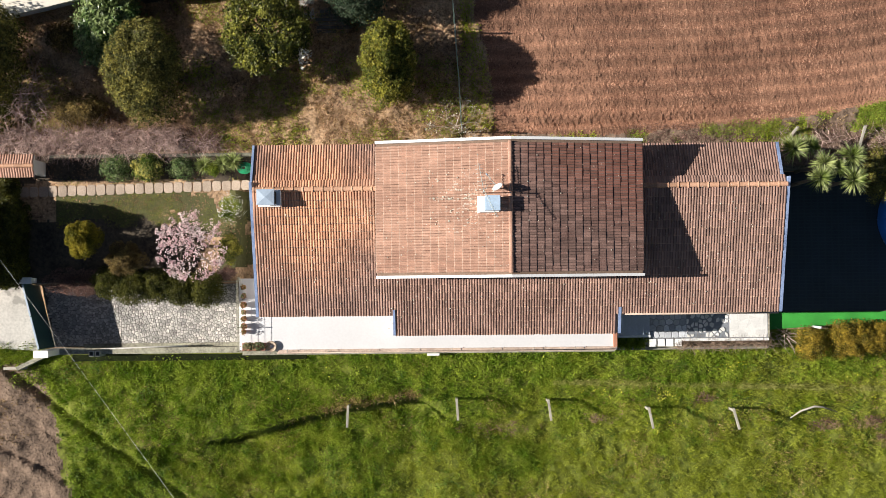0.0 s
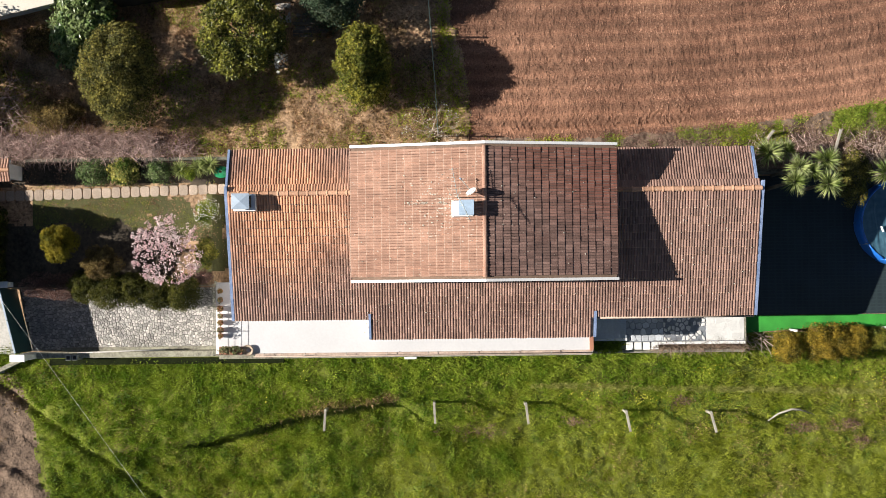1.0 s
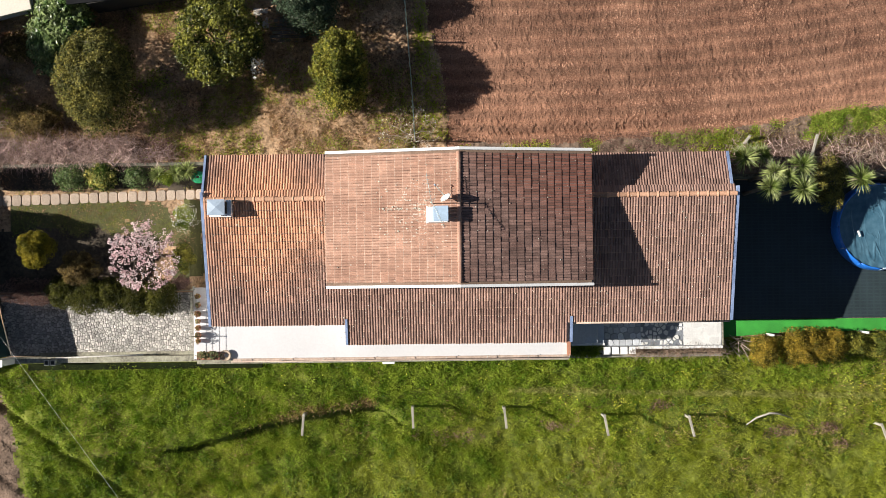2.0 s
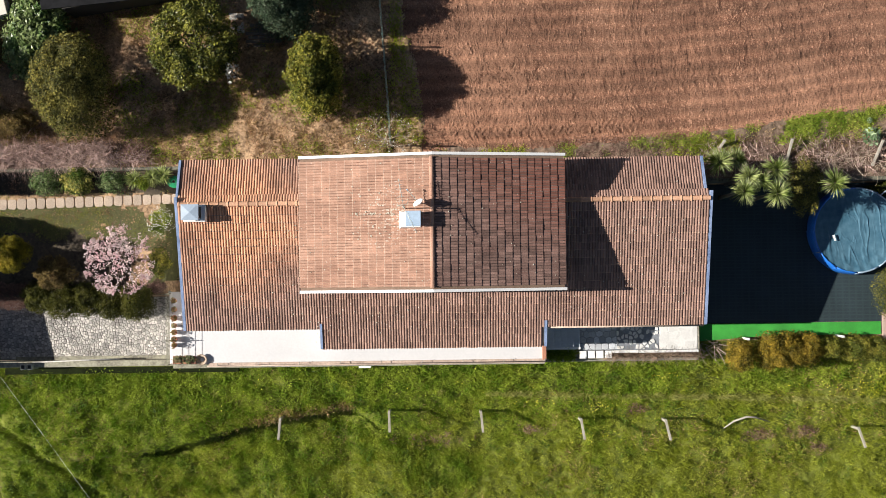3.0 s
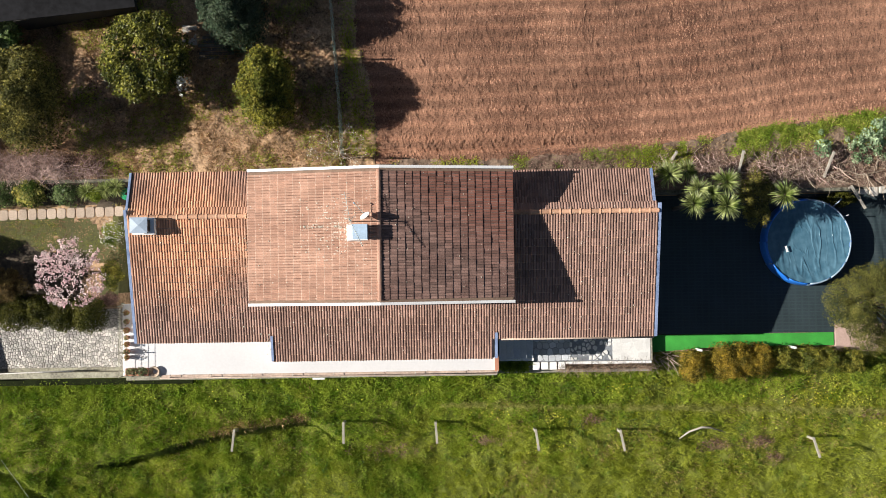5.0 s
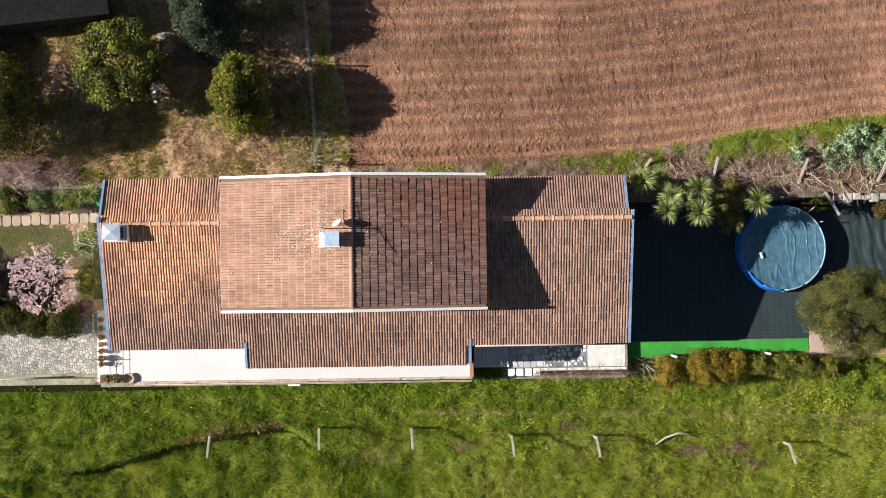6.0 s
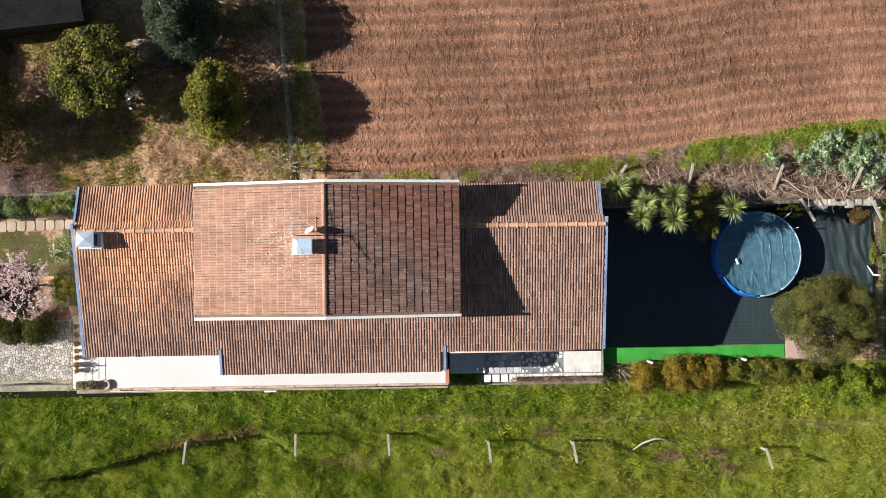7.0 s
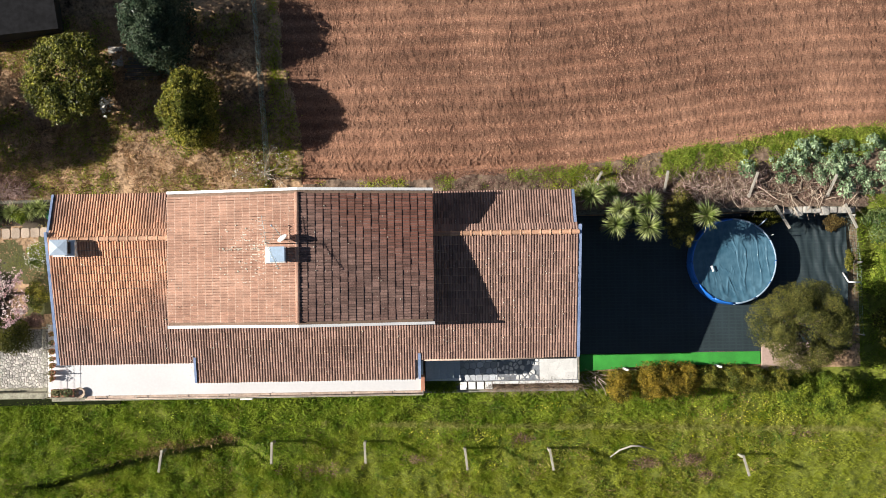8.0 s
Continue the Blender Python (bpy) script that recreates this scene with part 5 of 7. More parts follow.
# ---- posts, wires and nets ----
def build_vine_post(x, y, lean, group, pole=0.95, reach=1.0, rise=0.55, zb=None):
    z = ground_at(x, y) if zb is None else zb
    post = holder("vine_post", "old grey concrete vine post with a slanting arm", "post", group, at=(x, y, z))
    bm = box((-0.055, -0.055, -0.35), (0.055, 0.055, pole), 0.008)
    part("shaft", bm, M["post"], post)
    a = Vector((0, 0, pole - 0.04))
    b = Vector((lean[0] * reach, lean[1] * reach, pole + rise))
    d = b - a
    m = Matrix.Translation(a) @ d.to_track_quat("Z", "Y").to_matrix().to_4x4()
    part("arm", box((-0.05, -0.045, -0.08), (0.05, 0.045, d.length), 0.006, m), M["post"], post)
    return post


for px, py, lx in ((-4.24, -5.41, 0.0), (0.37, -5.23, 0.06), (4.34, -5.35, 0.08), (8.71, -5.75, 0.1), (12.45, -5.87, 0.12), (21.3, -6.48, 0.12)):
    build_vine_post(px, py, (lx, -1.0), "concrete vine posts in the meadow", reach=0.76, rise=0.5)
for px, py, lx, ly in ((14.4, 5.84, 0.11, 0.25), (17.21, 5.36, 0.07, 0.75), (20.77, 5.06, 0.26, 0.95), (24.09, 5.04, 0.24, 0.82), (21.91, 4.55, 0.56, -0.9), (24.84, 4.57, 0.47, -0.95)):
    out = math.hypot(lx, ly)
    build_vine_post(px, py, (lx / out, ly / out), "concrete vine posts above the yard", pole=0.3, reach=out, rise=0.45 if ly > 0 else -0.1, zb=0.6)

bent = tube("bent_branch", [(15.3, -6.42, ground_at(15.3, -6.42) + 0.05), (15.7, -6.07, ground_at(15.6, -6.2) + 0.32), (16.2, -5.84, ground_at(16.1, -6.0) + 0.5), (16.6, -5.87, ground_at(16.5, -6.0) + 0.45), (17.4, -6.15, ground_at(17.3, -6.2) + 0.12)], [0.025, 0.045, 0.05, 0.045, 0.02], M["post"])
tagged(bent, "pale bent branch lying in the meadow grass", "branch")


def build_net_fence(name, label, pts, tall, post_gap, mat, post_mat, strand=0.16, thick=0.005):
    fence = holder(name, label, "fence")
    pts = [Vector(p) for p in pts]
    wires = []
    for a, b in zip(pts, pts[1:]):
        n = max(2, int((b - a).length / strand))
        for i in range(n + 1):
            p = a.lerp(b, i / n)
            wires.append(tube_arrays([p, p + Vector((0.03 * math.sin(i), 0, tall))], [thick, thick], 3))
        for h in np.linspace(0.05, tall, 22 if thick > 0.008 else 3):
            wires.append(tube_arrays([a + Vector((0, 0, h)), b + Vector((0, 0, h))], [thick, thick], 3))
        m = max(1, int((b - a).length / post_gap))
        for i in range(m + 1):
            p = a.lerp(b, i / m)
            tube("fence_post", [p - Vector((0, 0, 0.3)), p + Vector((0.02, 0, tall + 0.08))], 0.035, post_mat, fence, sides=8)
    v, f = joined(wires)
    piece("netting", v, f, mat, fence, "pale netting", kind="stuff")


build_net_fence("net_fence", "pale green net fence on thin posts beside the tilled field", [(0.68, 6.1, 0.95), (0.6, 8.0, 1.0), (0.45, 10.2, 1.05), (0.2, 14.0, 1.05)], 1.5, 1.3, M["net"], M["post"], 0.06, 0.0072)
build_net_fence("yard_fence", "pale green net fence at the end of the pool yard", [(25.35, 4.2, -0.5), (25.6, 2.2, -0.55), (25.65, -0.9, -0.6)], 0.9, 2.0, M["net"], M["post"], 0.07, 0.0025)
frame_bar = holder("metal_frame", "white metal frame bars by the yard fence", "frame bar")
tube("bar", [(25.1, 1.75, -0.4), (25.15, 1.35, 0.1)], 0.035, M["white_metal"], frame_bar)
tube("bar", [(25.15, 1.35, 0.1), (25.65, 1.33, 0.1)], 0.035, M["white_metal"], frame_bar)
cable = tube("overhead_cable", [(-34.0, 24.38, 6.6), (-25.0, 11.88, 5.4), (-16.5, 0.09, 4.55), (-10.63, -8.06, 4.5), (-2.0, -20.05, 5.0), (6.0, -31.16, 6.4)], 0.004, M["white_metal"], sides=5)
tagged(cable, "thin pale overhead cable crossing above the meadow", "cable")


def build_hedge_posts():
    for x, y in ((15.56, -2.2), (19.52, -2.14)):
        post = part("hedge_post", box((x - 0.045, y - 0.045, -0.9), (x + 0.045, y + 0.045, 0.5), 0.01), M["white_wall"])
        tagged(post, "white concrete post standing in the hedge", "post", "posts in the hedge")


build_hedge_posts()


# ---- plants ----
def leaf_quads(pos, normal, size, rng, aspect=0.55, cup=0.18):
    """A small folded leaf at every place, facing along normal."""
    n = len(pos)
    normal = normal / np.maximum(np.linalg.norm(normal, axis=1, keepdims=True), 1e-6)
    rand = rng.normal(0, 1, (n, 3))
    a = np.cross(normal, rand)
    a /= np.maximum(np.linalg.norm(a, axis=1, keepdims=True), 1e-6)
    b = np.cross(normal, a)
    s = (size * rng.uniform(0.6, 1.35, n))[:, None]
    tip, tail = pos + a * s * 0.5, pos - a * s * 0.5
    lift = normal * s * cup
    left, right = pos + b * s * aspect * 0.5 + lift, pos - b * s * aspect * 0.5 + lift
    verts = np.stack([tail, right, tip, left], 1).reshape(-1, 3)
    faces = np.arange(4 * n).reshape(n, 4)
    return verts, faces


def crown_points(lobes, n, rng, shell=0.30):
    """Places and outward directions over lobes (cx, cy, cz, rx, ry, rz), thinner where one lobe hides in another."""
    lobes = np.array(lobes, float)
    area = lobes[:, 3] * lobes[:, 4] + lobes[:, 4] * lobes[:, 5] + lobes[:, 3] * lobes[:, 5]
    pick = rng.choice(len(lobes), n, p=area / area.sum())
    d = rng.normal(0, 1, (n, 3))
    d /= np.linalg.norm(d, axis=1, keepdims=True)
    d[:, 2] = np.where(d[:, 2] < -0.35, -d[:, 2], d[:, 2])
    lump = fbm(d[:, 0] * 3.1 + pick * 5.1, d[:, 1] * 3.1 + d[:, 2] * 2.3, 71, 3)
    r = (1 - shell * rng.random(n) ** 1.6) * (0.66 + 0.68 * lump)
    L = lobes[pick]
    return L[:, :3] + d * L[:, 3:] * r[:, None], d


def sub_lobes(c, r, k, rng, spread=0.68, small=0.40, loose=False):
    core = 0.56 if loose else 0.75
    out = [(c[0], c[1], c[2], r[0] * core, r[1] * core, r[2] * core)]
    for i in range(k):
        a = 2 * math.pi * (i + rng.uniform(-0.3, 0.3)) / k
        e = rng.uniform(-0.25, 0.75)
        out.append((c[0] + r[0] * spread * math.cos(a) * math.cos(e), c[1] + r[1] * spread * math.sin(a) * math.cos(e), c[2] + r[2] * spread * math.sin(e), r[0] * small * rng.uniform(0.8, 1.25), r[1] * small * rng.uniform(0.8, 1.25), r[2] * small * rng.uniform(0.8, 1.2)))
    if not loose:
        out.append((c[0], c[1], c[2] + r[2] * 0.40, r[0] * 0.56, r[1] * 0.56, r[2] * 0.50))
    for i in range(k):
        d = rng.normal(0, 1, 3)
        d /= np.linalg.norm(d)
        d[2] = abs(d[2])
        q = small * rng.uniform(0.45, 0.75)
        out.append((c[0] + r[0] * 0.78 * d[0], c[1] + r[1] * 0.78 * d[1], c[2] + r[2] * 0.78 * d[2], r[0] * q, r[1] * q, r[2] * q))
    return out


def build_tree(name, label, category, x, y, z0, c_z, r, mat, n, leaf, seed, lobes=8, bare=0, group="", up=0.5, trunk=0.09, shell=0.3, aspect=0.55, skirt=False, loose=False):
    rng = np.random.default_rng(seed)
    tree = holder(name, label, category, group, at=(x, y, z0))
    L = sub_lobes((0, 0, c_z - z0), r, lobes, rng, 0.72, 0.33, True) if loose else sub_lobes((0, 0, c_z - z0), r, lobes, rng)
    if skirt:
        # foliage down to the ground
        for q in (0.12, 0.34, 0.56):
            h = (c_z - z0 + r[2] * 0.5) * q
            L += [(0, -r[1] * 0.4, h, r[0] * 0.9, r[1] * 0.75, r[2] * 0.34), (0, r[1] * 0.4, h, r[0] * 0.9, r[1] * 0.75, r[2] * 0.34)]
    pos, d = crown_points(L, n, rng, shell)
    keep = pos[:, 2] > 0.04
    pos, d = pos[keep], d[keep]
    nrm = d + rng.normal(0, 0.55, d.shape) + np.array((0, 0, up))
    v, f = leaf_quads(pos, nrm, leaf, rng, aspect)
    # limbs run from the foot into every lobe
    limbs = []
    fork = max(0.15, (c_z - z0) * 0.45)
    limbs.append(tube_arrays([(0, 0, -0.15), (0.03, 0.02, fork * 0.6), (0, 0, fork)], [trunk * 1.3, trunk, trunk * 0.9], 7))
    for lx, ly, lz, *_ in L[1:]:
        mid = (lx * 0.45, ly * 0.45, fork + (lz - fork) * 0.55)
        limbs.append(tube_arrays([(0, 0, fork * 0.9), mid, (lx, ly, lz)], [trunk * 0.6, trunk * 0.4, trunk * 0.15], 5))
    for i in range(bare):
        lx, ly, lz, a, b, c = L[1 + i % (len(L) - 1)]
        e = rng.normal(0, 1, 3)
        e /= np.linalg.norm(e)
        e[2] = abs(e[2])
        limbs.append(tube_arrays([(lx * 0.7, ly * 0.7, lz), (lx + e[0] * a * 0.8, ly + e[1] * b * 0.8, lz + e[2] * c * 0.8), (lx + e[0] * a * 1.12, ly + e[1] * b * 1.12, lz + e[2] * c * 1.05)], [0.014, 0.010, 0.004], 4))
    tv, tf = joined(limbs)
    piece("trunk", tv, tf, M["bark"], tree, "grey bark trunk and limbs", smooth=True)
    piece("crown", v, f, M[mat], tree)
    return tree, L


TREES = [
    ("tree", "dark evergreen tree beside the rough garden", -18.3, 9.25, 1.05, 3.2, (1.3, 1.9, 2.6), "olive", 21000, 0.12, 107, 8),
    ("tree", "grey-green tree with a dense rounded crown", -11.95, 8.45, 1.05, 3.12, (1.36, 1.88, 2.02), "olive", 31000, 0.1, 101, 12),
    ("tree", "yellow-green laurel tree with a tall oval crown", -2.25, 8.78, 1.05, 2.95, (1.1, 1.48, 2.05), "laurel", 27000, 0.108, 102, 11),
    ("citrus_tree", "loose dark citrus tree with sunlit outer leaves", -7.15, 10.08, 1.05, 2.75, (1.8, 1.85, 1.5), "citrus", 15000, 0.122, 103, 17),
    ("tree", "dark blue-green tree near a small shed", -3.5, 12.2, 1.05, 3.2, (1.35, 1.6, 2.2), "bluegreen", 24000, 0.115, 104, 9),
    ("tree", "low sprawling olive-brown tree beside the pool yard", 22.65, -0.4, -0.5, 1.6, (2.15, 1.9, 1.7), "olive_gold", 42000, 0.065, 105, 17),
]
for nm, lab, x, y, z0, cz, r, mat, n, leaf, seed, k in TREES:
    build_tree(nm, lab, "tree", x, y, z0, cz, r, mat, n, leaf, seed, k, bare=40 if mat.startswith("olive") else 14, skirt=x < -15 or mat in ("laurel", "bluegreen", "olive"), loose=mat in ("citrus", "olive_gold"))

SHRUBS = [
    ("shrub", "dark evergreen shrub beside the garden path end", -18.1, 3.75, 1.05, 1.6, (0.6, 0.6, 0.6), "hedge_dark", 4500, 0.11, 202, 5),
    ("shrub", "glossy light green shrub with broad leaves", -13.8, 10.7, 1.05, 2.0, (1.35, 1.75, 1.0), "glossy", 9500, 0.24, 201, 8),
    ("shrub", "dark overgrown shrub at the garden edge", -18.6, 7.2, 1.05, 1.7, (0.9, 1.0, 0.7), "hedge_dark", 2500, 0.11, 203, 5),
    ("shrub", "withered reddish-brown shrub in the garden", -15.7, 10.2, 1.05, 1.4, (0.8, 0.7, 0.5), "russet", 2000, 0.09, 204, 5),
    ("shrub", "low russet weeds in the rough garden", -15.0, 7.1, 1.05, 1.5, (1.05, 0.75, 0.6), "russet", 4200, 0.09, 205, 6),
    ("clipped_conifer", "small golden clipped conifer ball", -14.45, 1.75, 1.05, 2.55, (0.66, 0.84, 1.5), "conifer", 13000, 0.075, 206, 6),
    ("shrub", "olive-brown loose shrub beside the hedge", -13.0, 0.95, 1.05, 1.85, (0.85, 0.75, 1.0), "russet", 6000, 0.08, 207, 6),
    ("shrub", "low round shrub under white blossom", -8.85, 3.02, 1.05, 1.4, (0.52, 0.55, 0.4), "bright_shrub", 1800, 0.07, 208, 5),
    ("shrub", "round green shrub by the house end", -8.85, 1.35, 1.05, 1.45, (0.52, 0.66, 0.5), "laurel", 2600, 0.075, 209, 5),
    ("shrub", "withered pinkish-brown shrub beside the hedge", -9.0, 0.35, 1.05, 1.25, (0.42, 0.3, 0.3), "pink_brown", 1400, 0.06, 210, 4),
    ("shrub", "withered pinkish-brown shrub above the driveway", -15.1, 0.05, 1.05, 1.3, (1.55, 0.6, 0.4), "pink_brown", 6000, 0.06, 211, 6),
    ("shrub", "variegated glossy shrub by the garden wall", -13.55, 4.72, 1.05, 1.5, (0.75, 0.5, 0.5), "glossy", 1900, 0.11, 212, 4),
    ("shrub", "variegated yellow-green shrub by the garden wall", -12.25, 4.72, 1.05, 1.55, (0.7, 0.5, 0.55), "variegated", 1900, 0.11, 213, 5),
    ("shrub", "variegated glossy shrub by the garden wall", -10.9, 4.68, 1.05, 1.45, (0.6, 0.42, 0.45), "glossy", 1400, 0.10, 214, 4),
    ("shrub", "small green shrub by the garden wall", -9.55, 4.62, 1.05, 1.35, (0.45, 0.35, 0.35), "bright_shrub", 1200, 0.08, 215, 4),
    ("shrub", "dark olive shrub between the yuccas", 17.85, 4.15, -0.5, 1.0, (0.75, 1.2, 0.9), "olive", 5200, 0.08, 216, 7),
    ("shrub", "feathery bright green shrub at the meadow edge", 23.0, -3.3, -1.6, -0.3, (1.05, 0.8, 0.85), "bright_shrub", 4200, 0.10, 217, 6),
    ("shrub", "feathery bright green shrub at the meadow edge", 24.4, -3.45, -1.7, -0.1, (1.15, 1.0, 1.05), "bright_shrub", 5600, 0.10, 218, 7),
    ("shrub", "glossy green shrub behind the yard fence", 26.6, 3.9, -0.8, 0.2, (0.9, 0.9, 0.8), "glossy", 2600, 0.11, 219, 6),
    ("shrub", "bright green weeds behind the yard fence", 27.0, 1.8, -0.9, -0.4, (0.9, 1.0, 0.45), "weed", 2600, 0.10, 220, 6),
    ("shrub", "dark shrub behind the yard fence", 27.3, -0.6, -1.0, 0.2, (1.3, 1.3, 0.9), "hedge_dark", 4200, 0.11, 221, 7),
    ("shrub", "low ivy at the foot of the yard wall", 21.6, 4.1, -0.5, -0.1, (0.8, 0.35, 0.4), "hedge_dark", 1300, 0.11, 222, 4),
    ("shrub", "small green shrub by the bent yard fence", 25.25, 2.25, -0.5, -0.1, (0.22, 0.5, 0.35), "laurel", 900, 0.08, 223, 3),
    ("shrub", "withered brown bush in the corner of the yard", 24.7, 3.9, -0.45, -0.32, (0.55, 0.4, 0.14), "russet", 1300, 0.07, 224, 4),
    ("shrub", "white-leaved plant under the citrus tree", -5.6, 9.0, 1.05, 2.6, (0.3, 0.5, 0.8), "white_petal", 80, 0.15, 225, 3),
]
for nm, lab, x, y, z0, cz, r, mat, n, leaf, seed, k in SHRUBS:
    build_tree(nm, lab, "shrub", x, y, z0, cz, r, mat, n, leaf, seed, k, trunk=0.035, aspect=0.34 if mat == "glossy" else 0.55, skirt=mat in ("glossy", "hedge_dark", "variegated") and z0 > 1)

HEDGES = [
    ("tall dark green hedge bush at the garden end", "dark hedge bushes at the garden end", "hedge_dark", [(-17.85, 0.6), (-17.95, 1.65), (-17.85, 2.6)], 0.95, (0.74, 0.74, 1.95), 2.75, 16000),
    ("clipped golden-green hedge bush beside the yard", "golden hedge bushes by the yard", "hedge_gold", [(15.3, -2.88), (16.6, -2.74), (17.35, -2.68), (18.1, -2.66)], -0.85, (0.64, 0.70, 0.95), 0.30, 6500),
    ("olive-green hedge bush beside the yard", "green hedge bushes by the yard", "laurel", [(19.1, -2.62), (20.15, -2.65), (21.05, -2.72), (22.0, -2.75)], -0.75, (0.62, 0.52, 0.75), 0.3, 4500),
    ("dark green hedge bush above the driveway", "dark hedge bushes by the driveway", "hedge_dark", [(-13.9, 0.0), (-12.9, -0.18), (-11.9, -0.15), (-10.9, -0.3), (-9.9, -0.28)], 0.9, (0.74, 0.66, 0.75), 1.55, 6000),
]
for lab, group, mat, spots, z0, r, cz, n in HEDGES:
    for i, (x, y) in enumerate(spots):
        k = 0.9 + 0.2 * ((i * 37) % 10) / 10
        build_tree("hedge_bush", lab, "hedge", x, y, z0, cz, tuple(a * k for a in r), mat, n, 0.13 if cz > 2 else 0.075, 300 + i + n, 6, group=group, trunk=0.03, skirt=True)


def build_magnolia():
    rng = np.random.default_rng(77)
    tree = holder("magnolia_tree", "leafless magnolia covered with pale pink blossom", "tree", at=(-10.2, 1.45, 1.05))
    limbs = [tube_arrays([(0, 0, -0.1), (0.03, 0, 0.5), (0, 0.02, 0.8)], [0.09, 0.07, 0.06], 7)]
    tips = []

    def grow(p, d, length, rad, depth):
        q = p + d * length
        mid = p + d * length * 0.5 + Vector(rng.normal(0, 0.03, 3))
        limbs.append(tube_arrays([p, mid, q], [rad, rad * 0.8, rad * 0.6], 5))
        tips.extend([q, mid] if depth < 2 else [])
        if depth:
            for _ in range(3 if depth > 1 else 4):
                e = (d + Vector(rng.normal(0, 0.55, 3))).normalized()
                e.z = abs(e.z) * 0.6 + 0.05
                grow(q, e.normalized(), length * 0.72, rad * 0.6, depth - 1)

    for i in range(7):
        a = 2 * math.pi * i / 7
        grow(Vector((0, 0, 0.75)), Vector((math.cos(a), math.sin(a), 0.9)).normalized(), 0.72, 0.035, 3)
    v, f = joined(limbs)
    piece("trunk", v, f, M["bark"], tree, "grey bark trunk and limbs")
    tips = np.array([tuple(t) for t in tips])
    tips = tips[rng.choice(len(tips), min(560, len(tips)), replace=False)]
    tips = np.concatenate([tips, crown_points([(0, 0, 1.7, 1.35, 1.25, 0.85)], 290, rng, 0.6)[0]])
    reach = np.hypot(tips[:, 0] / 1.5, tips[:, 1] / 1.4)
    tips = tips[reach < 1.0]
    pos, nrm = [], []
    for t in tips:
        k = rng.integers(3, 6)
        d = rng.normal(0, 1, (k, 3))
        d[:, 2] = np.abs(d[:, 2]) * 0.6
        d /= np.linalg.norm(d, axis=1, keepdims=True)
        pos.append(t + d * 0.05)
        nrm.append(d * 0.6 + np.array((0, 0, 0.8)))
    v, f = leaf_quads(np.concatenate(pos), np.concatenate(nrm), 0.075, rng, 0.65, 0.2)
    piece("blossom", v, f, M["petal"], tree, "pale pink petals")


build_magnolia()


def scatter_flowers(name, label, mat, centre, r, n, size, seed):
    rng = np.random.default_rng(seed)
    pos, d = crown_points([(*centre, *r)], n, rng, 0.1)
    v, f = leaf_quads(pos, d + np.array((0, 0, 0.8)), size, rng, 0.9, 0.1)
    ob = piece(name, v, f, M[mat])
    tagged(ob, label, "flowers", kind="stuff")


scatter_flowers("white_blossom", "white blossom on the low garden shrub", "white_petal", (-8.85, 3.02, 1.42), (0.56, 0.6, 0.45), 260, 0.045, 5)


def blades(name, label, mat, spots, count, long, wide, seed, spread=0.09, lean=0.8):
    """Tufts of grass blades at the given places."""
    rng = np.random.default_rng(seed)
    n = len(spots)
    base = np.repeat(spots, count, axis=0)
    m = len(base)
    base = base + np.concatenate([rng.normal(0, spread, (m, 2)), np.zeros((m, 1))], 1)
    a = rng.uniform(0, 2 * np.pi, m)
    size = np.repeat(rng.uniform(0.6, 1.4, n), count) * long * rng.uniform(0.6, 1.3, m)
    out = rng.uniform(0.25, 1.0, m) * lean
    tip = base + np.stack([np.cos(a) * out * size, np.sin(a) * out * size, size * np.sqrt(np.clip(1 - 0.75 * out**2, 0.08, 1))], 1)
    w = (wide * rng.uniform(0.6, 1.4, m))[:, None]
    b = a + rng.uniform(0.9, 2.2, m)
    side = np.stack([np.cos(b), np.sin(b), 0 * b], 1) * w
    verts = np.stack([base - side, base + side, tip], 1).reshape(-1, 3)
    faces = np.arange(3 * m).reshape(m, 3)
    tagged(piece(name, verts, faces, M[mat]), label, "grass", kind="stuff")


def clover(name, label, mat, spots, count, size, seed, spread=0.1, tall=0.10, aspect=0.5):
    """Low broad leaves that face the sky, in clumps."""
    rng = np.random.default_rng(seed)
    base = np.repeat(spots, count, axis=0)
    m = len(base)
    pos = base + np.concatenate([rng.normal(0, spread, (m, 2)), rng.uniform(0.02, tall, (m, 1))], 1)
    v, f = leaf_quads(pos, rng.normal(0, 0.42, (m, 3)) + np.array((0, 0, 1.0)), size, rng, aspect, 0.12)
    tagged(piece(name, v, f, M[mat]), label, "grass", kind="stuff")


def spots_in(x0, x1, y0, y1, n, keep, seed, sink=0.02):
    rng = np.random.default_rng(seed)
    x, y = rng.uniform(x0, x1, n), rng.uniform(y0, y1, n)
    ok = keep(x, y)
    x, y = x[ok], y[ok]
    return np.stack([x, y, surface(x, y) - sink], 1)


